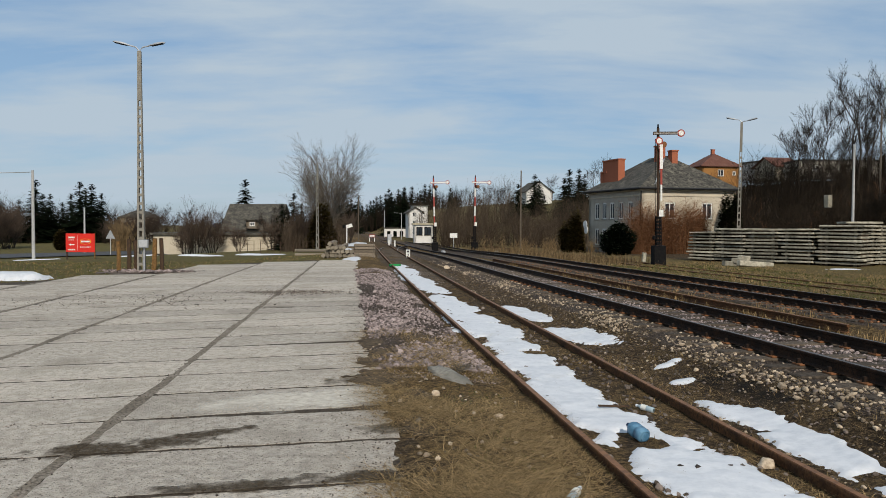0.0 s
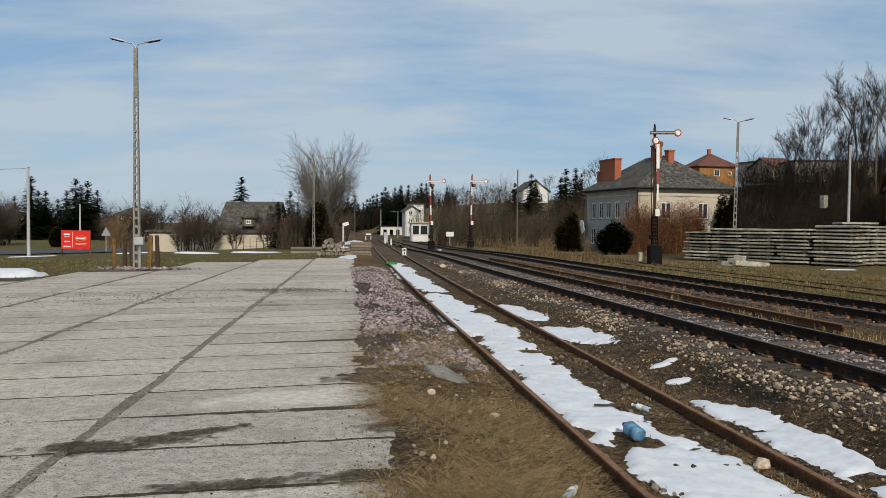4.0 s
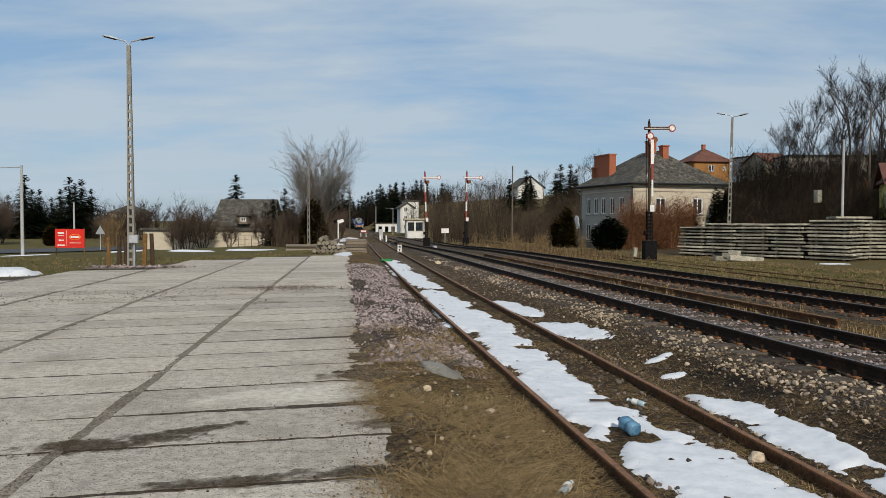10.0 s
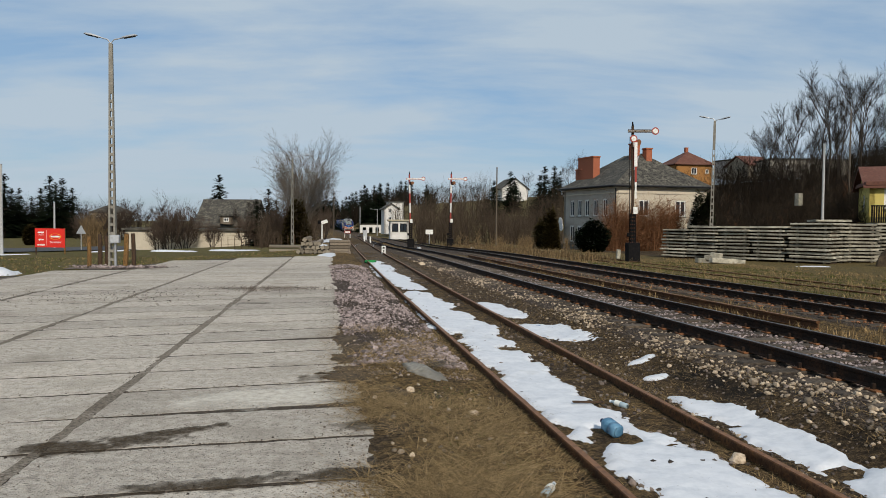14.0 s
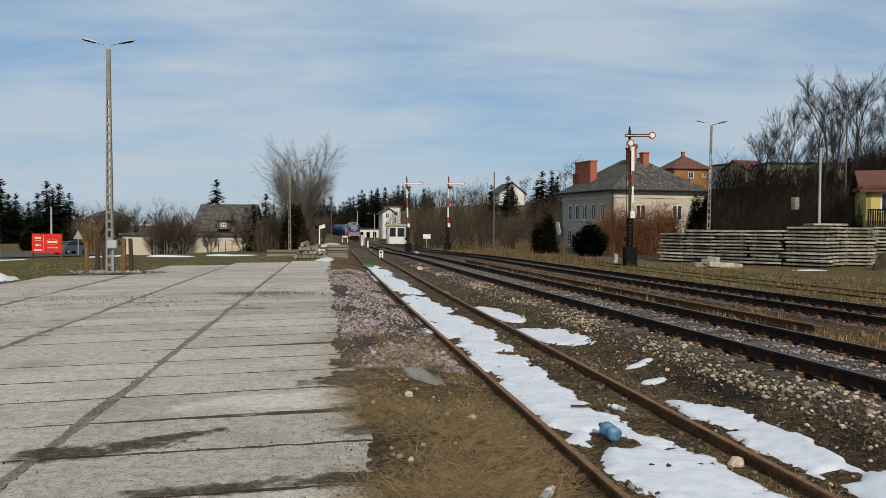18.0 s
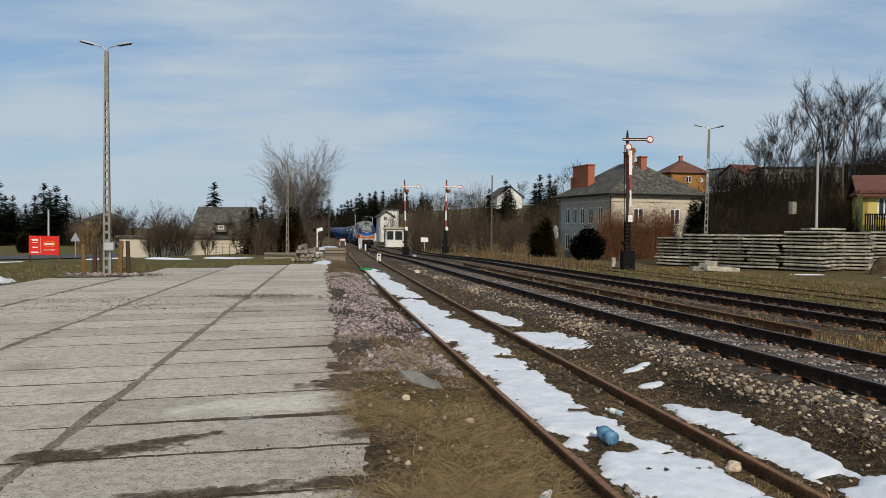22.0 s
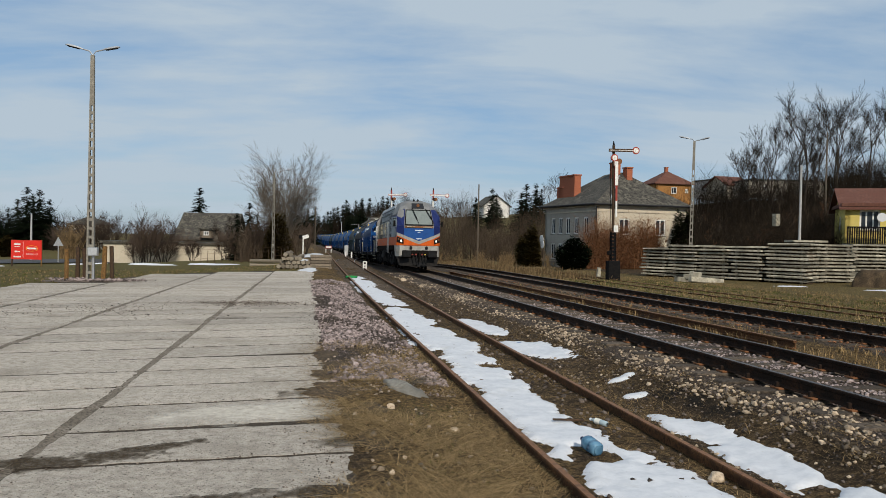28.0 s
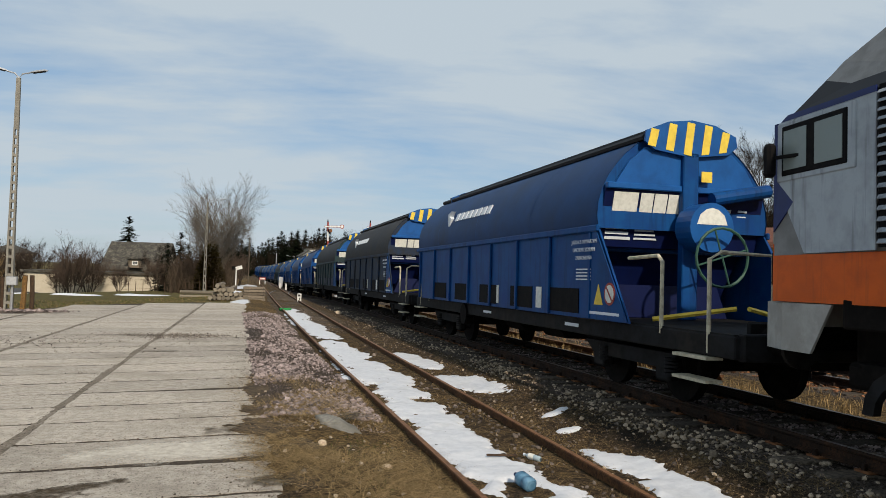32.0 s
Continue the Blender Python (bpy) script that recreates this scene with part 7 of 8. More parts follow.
def cab(parent, x0, sx):
    """A driver's cab whose front stands at x0 and looks along sx."""
    def X(x):
        return x0 + sx * x
    had = set(scene.objects)
    g = part("cab", bmesh.new(), M["loco_roof"], parent)
    # the shell in level sections, from the skirt up to the roof
    rows = []
    for z, nose, fw, ch, hw, back in ((1.44, 0.0, 1.0, -0.3, 1.44, -2.6), (2.56, 0.0, 1.0, -0.3, 1.44, -2.6), (3.10, -0.37, 0.92, -0.55, 1.43, -2.6),
                                      (3.50, -0.64, 0.84, -0.85, 1.18, -2.55), (3.90, -1.0, 0.62, -1.5, 0.92, -2.5), (4.06, -1.6, 0.3, -2.0, 0.5, -2.45)):
        half = [(X(back), -hw, z), (X(ch), -hw, z), (X(nose), -fw, z)]
        rows.append(half + [(p[0], -p[1], p[2]) for p in half[::-1]] + [half[0]])
    bm = sheet(rows)
    f = [bm.verts.new(p) for p in rows[-1][:-1]]
    bm.faces.new(f)
    bm.to_mesh(g.data)
    bm.free()
    ox = Vector((sx, 0, 0))
    # the front panels
    part("front_panel", plate([(X(0.0), -1.0, 2.03), (X(0.0), 0, 1.70), (X(0.0), 1.0, 2.03), (X(0.0), 1.0, 2.46), (X(0.0), -1.0, 2.46)], 0.012, ox), M["loco_blue"], g, "bright blue front panel")
    part("chevron", plate([(X(0.0), -1.0, 1.85), (X(0.0), 0, 1.51), (X(0.0), 1.0, 1.85), (X(0.0), 1.0, 2.025), (X(0.0), 0, 1.695), (X(0.0), -1.0, 2.025)], 0.012, ox), M["loco_pale"], g, "pale grey chevron stripe")
    part("front_stripe", plate([(X(0.0), -1.0, 1.44), (X(0.0), 1.0, 1.44), (X(0.0), 1.0, 1.845), (X(0.0), 0, 1.505), (X(0.0), -1.0, 1.845)], 0.012, ox), M["loco_orange"], g, "orange lower front")
    part("grab_shelf", B(min(X(0.0), X(0.05)), max(X(0.0), X(0.05)), -0.92, 0.92, 2.46, 2.57, 0.01), M["rust_plate"], g, "rust-streaked ledge under the windscreen")
    for y in (-0.55, 0.55):
        part("grab_rail", TUBE([(X(0.02), y - 0.28, 2.515), (X(0.09), y - 0.26, 2.515), (X(0.09), y + 0.26, 2.515), (X(0.02), y + 0.28, 2.515)], 0.022, 6), M["cream_rail"], g)
    # windscreen with black surround
    def W(y, t, o):
        a, c = Vector((X(0.0), y * 1.0, 2.60)), Vector((X(-0.635), y * 0.84, 3.49))
        q = a + (c - a) * t
        return q + Vector((sx * 0.81, 0, 0.58)) * o
    nrm = Vector((sx * 0.81, 0, 0.58))
    fr = part("windscreen_frame", plate([W(-0.97, 0.0, 0.0), W(0.97, 0.0, 0.0), W(0.97, 0.98, 0.0), W(-0.97, 0.98, 0.0)], 0.012, nrm), M["black"], g)
    part("windscreen", plate([W(-0.90, 0.06, 0.014), W(0.90, 0.06, 0.014), W(0.90, 0.91, 0.014), W(-0.90, 0.91, 0.014)], 0.008, nrm), M["screen"], fr, "large grey-green windscreen")
    for y in (-0.5, 0.55):
        wp = part("wiper", TUBE([W(y, 1.0, 0.06), W(y + 0.34, 0.34, 0.06)], 0.018, 5), M["black"], g)
        part("wiper_arm", TUBE([W(y + 0.06, 1.0, 0.06), W(y + 0.40, 0.36, 0.06)], 0.014, 5), M["black"], wp)
        part("wiper_blade", TUBE([W(y + 0.30, 0.55, 0.05), W(y + 0.48, 0.10, 0.05)], 0.014, 5), M["black"], wp)
    lb = part("top_light_box", plate([(X(-0.68), -0.42, 3.54), (X(-0.68), 0.42, 3.54), (X(-0.98), 0.36, 3.84), (X(-0.98), -0.36, 3.84)], 0.02, nrm), M["loco_dark"], g)
    part("top_light", DISC((X(-0.81), 0.02, 3.71), 0.1, "x", 0.06, 16), M["sign_yellow"] if sx < 0 else M["rust_plate"], lb)
    for y in (-0.15, 0.1):
        part("horn", TUBE([(X(-1.35), y, 4.0), (X(-1.2), y, 4.05)], 0.06, 8), M["black"], g)
    for sy in (-1, 1):
        A, C = Vector((X(-0.3), sy * 1.44, 0)), Vector((X(0.0), sy * 1.0, 0))
        nn = Vector((sx * 0.66, sy * 0.75, 0))

        def K(t, z):
            p = A + (C - A) * t
            return (p.x, p.y, z)
        part("corner_panel", plate([K(0, 2.20), K(1, 2.03), K(1, 2.56), K(0, 2.60)], 0.012, nn), M["loco_navy"], g, "navy corner panel with cracked paint")
        part("corner_stripe", plate([K(0, 2.03), K(1, 1.85), K(1, 2.025), K(0, 2.195)], 0.012, nn), M["loco_pale"], g)
        part("corner_orange", plate([K(0, 1.44), K(1, 1.44), K(1, 1.845), K(0, 2.025)], 0.012, nn), M["loco_orange"], g)
        hl = part("headlight", plate([K(0.03, 1.62), K(0.97, 1.53), K(0.97, 1.78), K(0.06, 1.96)], 0.03, nn), M["black"], g, "black headlight cluster")
        for t, r, mt in ((0.66, 0.07, "lamp_glow" if sx > 0 else "pet"), (0.30, 0.06, "rust_plate")):
            p = Vector(K(t, 1.70 if t > 0.5 else 1.80)) + nn * 0.035
            bm = bmesh.new()
            disc(bm, (0, 0, 0), r, "x", 0.03, 16)
            o = part("lamp", bm, M[mt], hl)
            o.matrix_local = Matrix.Translation(p) @ nn.to_track_quat('X', 'Z').to_matrix().to_4x4()
        # upper corner, side sheet and its dark sloping shoulder
        up = [(X(-0.3), sy * 1.445, 2.60), (X(0.0), sy * 1.005, 2.57), (X(-0.635), sy * 0.845, 3.49), (X(-0.85), sy * 1.145, 3.49), (X(-0.55), sy * 1.435, 3.09)]
        part("upper_corner", plate(up, 0.014, (sx * 0.6, sy * 0.75, 0.25)), M["loco_navy"], g, "navy upper corner with cracked paint")
        yy = sy * 1.44
        part("side_stripe", plate([(X(-0.3), yy, 1.44), (X(-2.6), yy, 1.44), (X(-2.6), yy, 1.93), (X(-0.3), yy, 1.93)], 0.012, (0, sy, 0)), M["loco_orange"], g, "orange side band")
        part("side_sheet", plate([(X(-0.7), yy, 1.94), (X(-1.42), yy, 1.94), (X(-1.42), yy, 3.07), (X(-0.3), yy, 3.07), (X(-0.3), yy, 2.56)], 0.012, (0, sy, 0)), M["loco_grey"], g)
        part("side_wedge", plate([(X(-0.3), yy, 2.12), (X(-0.3), yy, 3.07), (X(-0.38), yy, 3.07), (X(-0.38), yy, 2.5), (X(-0.75), yy, 2.5)], 0.016, (0, sy, 0)), M["loco_navy"], g)
        wf = part("side_window", B(min(X(-0.36), X(-1.20)), max(X(-0.36), X(-1.20)), min(yy, yy + sy * 0.03), max(yy, yy + sy * 0.03), 2.50, 3.06, 0.01), M["loco_grey"], g)
        part("window_frame", B(min(X(-0.44), X(-1.12)), max(X(-0.44), X(-1.12)), min(yy, yy + sy * 0.042), max(yy, yy + sy * 0.042), 2.55, 3.02, 0.01), M["black"], wf)
        for a, c in ((-0.48, -0.74), (-0.82, -1.08)):
            part("pane", B(min(X(a), X(c)), max(X(a), X(c)), min(yy, yy + sy * 0.05), max(yy, yy + sy * 0.05), 2.60, 2.97), M["screen"], wf)
        part("mirror", B(min(X(-0.34), X(-0.46)), max(X(-0.34), X(-0.46)), sy * 1.60 - 0.06, sy * 1.60 + 0.06, 2.54, 2.86, 0.03), M["black"], g)
        part("mirror_arm", TUBE([(X(-0.7), sy * 1.45, 2.72), (X(-0.42), sy * 1.60, 2.72)], 0.02, 5), M["black"], g)
        part("shoulder", plate([(X(-0.55), sy * 1.44, 3.10), (X(-2.6), sy * 1.44, 3.10), (X(-2.55), sy * 1.15, 3.5), (X(-0.85), sy * 1.15, 3.5)], 0.014, (0, sy * 0.8, 0.6)), M["loco_dark"], g, "dark grey sloping shoulder")
        part("eave_stripe", plate([(X(-0.4), yy, 3.07), (X(-1.42), yy, 3.07), (X(-1.42), yy, 3.12), (X(-0.5), yy, 3.12)], 0.018, (0, sy, 0)), M["loco_navy"], g)
        # flat black plate; its colour stands for the shade behind the slats
        lv = part("louvre", B(min(X(-1.44), X(-2.35)), max(X(-1.44), X(-2.35)), min(yy, yy - sy * 0.02), max(yy, yy - sy * 0.02), 1.96, 3.12), M["black"], g, "black backing plate, the louvre recess's shade in its colour")
        for k in range(16):
            z = 1.98 + k * 0.071
            sl = 0.26 * (z - 1.98)
            part("slat", plate([(X(-1.45), yy + sy * 0.03, z), (X(-2.34 + sl), yy + sy * 0.03, z), (X(-2.34 + sl), yy, z + 0.03), (X(-1.45), yy, z + 0.03)], 0.008, (0, sy, 0.4)), M["loco_grey"], lv)
    # skirt, plough, buffers, hoses
    out = [(-1.26, 1.43), (1.26, 1.43), (1.26, 0.80), (1.14, 0.80), (1.0, 1.06), (0.86, 1.16), (-0.86, 1.16), (-1.0, 1.06), (-1.14, 0.80), (-1.26, 0.80)]
    sk = part("skirt", PRISM(out, "x", min(X(-0.42), X(-0.02)), max(X(-0.42), X(-0.02))), M["loco_pale"], parent, "pale grey front skirt")
    for y in (-0.52, 0.52):
        part("step_lamp", TUBE([(X(-0.05), y, 1.32), (X(0.05), y, 1.28)], 0.1, 10), M["loco_dark"], sk)
    for sy in (-1, 1):
        part("corner_skirt", plate([(X(-0.04), sy * 1.25, 1.43), (X(-0.45), sy * 1.40, 1.43), (X(-0.45), sy * 1.40, 0.80), (X(-0.04), sy * 1.25, 0.80)], 0.03, (sx * 0.35, sy, 0)), M["loco_pale"], sk)
        part("side_skirt", plate([(X(-0.42), sy * 1.40, 1.43), (X(-0.95), sy * 1.40, 1.43), (X(-0.75), sy * 1.40, 0.80), (X(-0.42), sy * 1.40, 0.80)], 0.03, (0, sy, 0)), M["loco_pale"], sk)
    bm = bmesh.new()
    lo = [bm.verts.new((X(x), y, z)) for x, y, z in ((-0.1, -1.25, 0.27), (0.14, 0.0, 0.2), (-0.1, 1.25, 0.27), (-0.4, 1.3, 0.27), (-0.4, -1.3, 0.27))]
    hi = [bm.verts.new((X(x), y, 0.78)) for x, y in ((-0.3, -1.42), (0.0, 0.0), (-0.3, 1.42), (-0.5, 1.42), (-0.5, -1.42))]
    for k in range(5):
        bm.faces.new((lo[k], lo[(k + 1) % 5], hi[(k + 1) % 5], hi[k]))
    bm.faces.new(lo[::-1])
    bm.faces.new(hi)
    bmesh.ops.recalc_face_normals(bm, faces=bm.faces[:])
    part("snow_plough", bm, M["frame_grey"], parent, "dark dented steel plough")
    part("headstock", B(min(X(-0.3), X(-0.05)), max(X(-0.3), X(-0.05)), -1.2, 1.2, 0.72, 1.18, 0.02), M["under"], parent)
    for sy in (-1, 1):
        bf = part("buffer", TUBE([(X(-0.05), sy * 0.87, 0.96), (X(0.42), sy * 0.87, 0.96)], 0.13, 12), M["under"], parent)
        part("buffer_plate", B(min(X(0.40), X(0.46)), max(X(0.40), X(0.46)), sy * 0.87 - 0.3, sy * 0.87 + 0.3, 0.76, 1.16, 0.03), M["frame_grey"], bf)
    hook = part("coupling", TUBE([(X(-0.05), 0, 1.0), (X(0.3), 0, 1.02), (X(0.34), 0, 0.85), (X(0.3), 0, 0.5)], 0.05, 8), M["under"], parent)
    for y, mt in ((-0.42, "rubber"), (-0.2, "rubber"), (0.22, "rubber"), (0.42, "rubber")):
        h = part("brake_hose", TUBE([(X(0.02), y, 0.9), (X(0.22), y, 0.86), (X(0.30), y + 0.08, 0.6), (X(0.26), y + 0.1, 0.38), (X(0.22), y - 0.1, 0.30)], 0.032, 7), M[mt], parent)
        part("hose_cock", B(min(X(0.02), X(0.12)), max(X(0.02), X(0.12)), y - 0.05, y + 0.05, 0.86, 0.95, 0.01), M["red_paint"] if y < 0.3 else M["haz_yellow"], h)
    # the nose narrows forwards, and the roof stands a little higher
    for o in set(scene.objects) - had:
        m = o.matrix_basis.copy()
        back = m.inverted()
        for v in o.data.vertices:
            p = m @ v.co
            rel = sx * (p.x - x0)
            p.y *= 1 - 0.125 * sm(-1.7, -0.2, rel)
            if sx > 0:
                p.x += 0.45 * sm(-1.4, -0.8, rel)
            else:
                p.x += 0.32 * sm(-0.4, -1.3, rel) * sm(-2.55, -1.8, rel)
            if sx > 0:
                p.z = p.z if p.z < 2.56 else 2.56 + (p.z - 2.56) * 1.085
            else:
                p.z = float(np.interp(p.z, (0.9, 1.40, 1.95, 2.50, 3.06, 3.5, 4.06, 4.4), (0.9, 1.34, 1.85, 2.56, 3.15, 3.64, 4.26, 4.6)))
            v.co = back @ p
    return g


m = material("screen", (0.20, 0.235, 0.225), 0.06, grain=(0.15, 0.175, 0.17), grain_scale=1.2)
M["screen"] = m


def locomotive():
    L = 15.0
    lo = base("locomotive", Matrix(), "grey, blue and orange diesel locomotive with a dirty hood", "locomotive")
    cab(lo, 0.0, 1)
    cab(lo, -L, -1)
    part("underframe", B(-L + 1.3, -0.9, -1.36, 1.36, 1.16, 1.43, 0.02), M["under"], lo)
    for sy in (-1, 1):
        a, c = (sy * 1.40, sy * 1.43) if sy > 0 else (sy * 1.43, sy * 1.40)
        part("side_band", B(-L + 2.6, -2.6, a, c, 1.44, 1.92), M["loco_orange"], lo, "orange side band along the walkway")
        for x in (-3.18, -L + 3.18):
            # proud black plate, coloured as the shade of a step recess
            part("step_recess", B(x - 0.2, x + 0.2, min(a, c) - 0.004, max(a, c) + 0.004, 1.52, 1.78), M["black"], lo)
            part("step", B(x - 0.3, x + 0.3, min(sy * 1.2, sy * 1.46), max(sy * 1.2, sy * 1.46), 0.92, 0.97), M["under"], lo)
    part("walkway", B(-L + 2.55, -2.55, -1.4, 1.4, 1.90, 1.94), M["frame_grey"], lo)
    # the long engine hood with its doors
    hood_out = [(-1.08, 1.94), (-1.08, 3.80), (-0.98, 4.0), (-0.75, 4.11), (0.75, 4.11), (0.98, 4.0), (1.08, 3.80), (1.08, 1.94)]
    part("hood", PRISM(hood_out, "x", -L + 2.93, -2.98), M["loco_grey"], lo, "grey engine hood with oil streaks")
    part("roof_walk", B(-L + 4.5, -4.6, -0.5, 0.5, 4.11, 4.14), M["loco_dark"], lo)
    part("exhaust", B(-6.6, -5.4, -0.3, 0.3, 4.11, 4.22, 0.04), M["under"], lo, "sooty exhaust stack")
    part("radiator_cowl", B(-10.5, -9.6, -0.8, 0.8, 4.09, 4.17, 0.05), M["loco_grey"], lo)
    for sy in (-1, 1):
        a, c = (1.08, 1.10) if sy > 0 else (-1.10, -1.08)
        k = 0
        x = -3.6
        while x > -L + 3.3:
            w = 0.42
            d = part("hood_door", B(x - w + 0.02, x, a, c, 2.02, 3.70, 0.006), M["loco_grey"], lo)
            part("latch", B(x - 0.10, x - 0.06, min(a, sy * 1.115), max(c, sy * 1.115), 3.08, 3.15), M["black"], d)
            for zz in (2.12, 2.62, 3.45):
                part("hinge", B(x - w + 0.015, x - w + 0.05, min(a, sy * 1.118), max(c, sy * 1.118), zz, zz + 0.10), M["loco_dark"], d)
            part("door_gap", B(x + 0.006, x + 0.015, min(a, sy * 1.103), max(a, sy * 1.103), 2.02, 3.70), M["loco_dark"], d)
            if k in (4, 9):
                for q in range(6):
                    part("slat", B(x - w + 0.10, x - 0.10, min(a, sy * 1.112), max(c, sy * 1.112), 2.98 - q * 0.045, 3.0 - q * 0.045), M["loco_dark"], d)
            x -= w + (0.10 if k % 3 == 2 else 0.02)
            k += 1
        part("seam", B(-L + 2.93, -2.98, min(a, c), max(a, c), 3.73, 3.76), M["loco_dark"], lo)
        # openings are proud black plates, the shade inside them given as colour
        for xx in (-3.22,):
            part("doorway", B(xx - 0.2, xx + 0.2, min(a, c) - 0.004, max(a, c) + 0.004, 1.98, 3.3), M["black"], lo, "black plate for the shade in an open doorway")
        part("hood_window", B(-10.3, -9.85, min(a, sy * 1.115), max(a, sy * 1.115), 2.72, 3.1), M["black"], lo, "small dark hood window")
        part("open_door", B(-L + 3.05, -L + 3.75, min(a, sy * 1.115), max(a, sy * 1.115), 1.98, 2.95), M["black"], lo, "black plate for the shade in an open hood doorway")
        # handrails
        ry = sy * 1.38
        for zz in (2.22, 2.56, 2.90):
            part("rail", TUBE([(-3.62, ry, zz), (-L + 3.62, ry, zz)], 0.016, 6), M["cream_rail"], lo)
        n = 8
        for k in range(n):
            xx = -3.62 + (7.24 - L) * k / (n - 1)
            part("stanchion", TUBE([(xx, ry, 1.92), (xx, ry, 2.92)], 0.017, 6), M["cream_rail"], lo)
        for xx in (-2.7, -3.37, -L + 2.8, -L + 3.45):
            part("grab_post", TUBE([(xx, sy * 1.36, 2.9), (xx, sy * 1.48, 2.86), (xx, sy * 1.48, 1.02), (xx, sy * 1.38, 0.95)], 0.022, 7), M["white_paint"], lo, "white grab post")
        for zz in (2.2, 2.5, 2.8, 3.1, 3.4):
            part("rung", TUBE([(-3.02, sy * 1.1, zz), (-3.02, sy * 1.18, zz), (-2.84, sy * 1.18, zz), (-2.84, sy * 1.1, zz)], 0.014, 5), M["loco_grey"], lo)
    bars = ((-0.28, 0.30, 2.29, 2.37), (-0.1, 0.1, 2.19, 2.24), (-0.2, 0.22, 1.80, 1.87))
    for y0, y1, z0, z1 in bars:
        part("bar", B(0.462, 0.468, y0 * 0.8, y1 * 0.8, z0 + 0.01, z1 - 0.015), M["letter"], lo)
    for x0, x1, z0, z1, s2 in ((-7.9, -7.3, 2.86, 2.90, 1.104), (-7.2, -6.75, 3.22, 3.26, 1.104), (-1.6, -1.0, 1.50, 1.515, 1.456), (-2.4, -2.15, 1.51, 1.53, 1.456), (-9.6, -9.2, 1.56, 1.58, 1.436), (-8.6, -8.3, 1.56, 1.58, 1.436)):
        for sy in (-1, 1):
            part("bar", B(x0, x1, sy * s2 - 0.003, sy * s2 + 0.003, z0, z1), M["faint_letter"], lo)
    text_part("lettering", "100", 0.12, M["faint_letter"], lo, pose(-6.6, -1.436, 1.69, 90, 0, 0))
    # dark block added to close the bright gap beneath, in place of shade
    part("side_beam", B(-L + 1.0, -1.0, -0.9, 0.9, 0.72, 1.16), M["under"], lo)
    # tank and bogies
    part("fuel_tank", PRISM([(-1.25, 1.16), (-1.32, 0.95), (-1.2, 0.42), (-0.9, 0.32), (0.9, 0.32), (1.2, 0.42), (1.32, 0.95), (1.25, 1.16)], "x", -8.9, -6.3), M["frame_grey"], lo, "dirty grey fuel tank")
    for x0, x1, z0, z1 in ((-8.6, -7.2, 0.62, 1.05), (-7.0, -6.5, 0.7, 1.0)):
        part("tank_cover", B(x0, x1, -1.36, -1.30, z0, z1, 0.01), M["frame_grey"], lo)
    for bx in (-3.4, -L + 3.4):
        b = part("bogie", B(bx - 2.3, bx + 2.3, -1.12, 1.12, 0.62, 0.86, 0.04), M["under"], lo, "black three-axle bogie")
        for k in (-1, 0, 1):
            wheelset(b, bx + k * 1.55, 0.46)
        for k in (-1.15, -0.42, 0.42, 1.15):
            for sy in (-1, 1):
                spring(b, bx + k, sy * 1.14, 0.30, 0.62)
        for sy in (-1, 1):
            part("side_frame", PRISM([(bx - 2.1, 0.86), (bx + 2.1, 0.86), (bx + 1.9, 0.74), (bx - 1.9, 0.74)], "y", min(sy * 1.12, sy * 1.18), max(sy * 1.12, sy * 1.18)), M["under"], b)
            for k in (-1.55, 0.0, 1.55):
                arch = [(bx + k + 0.42 * math.cos(a), 0.44 + 0.42 * math.sin(a)) for a in (math.pi * q / 8 for q in range(9))]
                inner = [(bx + k + 0.30 * math.cos(a), 0.44 + 0.30 * math.sin(a)) for a in (math.pi * q / 8 for q in range(8, -1, -1))]
                part("axle_arch", PRISM(arch + inner, "y", min(sy * 1.18, sy * 1.26), max(sy * 1.18, sy * 1.26)), M["frame_grey"], b)
                part("axle_cap", DISC((bx + k, sy * 1.22, 0.46), 0.13, "y", 0.10, 14), M["frame_grey"], b)
            for k in (-0.78, 0.78):
                part("hanger", B(bx + k - 0.16, bx + k + 0.16, min(sy * 1.2, sy * 1.27), max(sy * 1.2, sy * 1.27), 0.28, 0.34), M["frame_grey"], b)
                for q in (-0.13, 0.13):
                    part("hanger_link", B(bx + k + q - 0.025, bx + k + q + 0.025, min(sy * 1.2, sy * 1.27), max(sy * 1.2, sy * 1.27), 0.34, 0.8), M["frame_grey"], b)
            part("brake_cylinder", TUBE([(bx + 0.9, sy * 1.22, 0.98), (bx + 1.5, sy * 1.22, 0.98)], 0.11, 10), M["frame_grey"], b)
    return lo


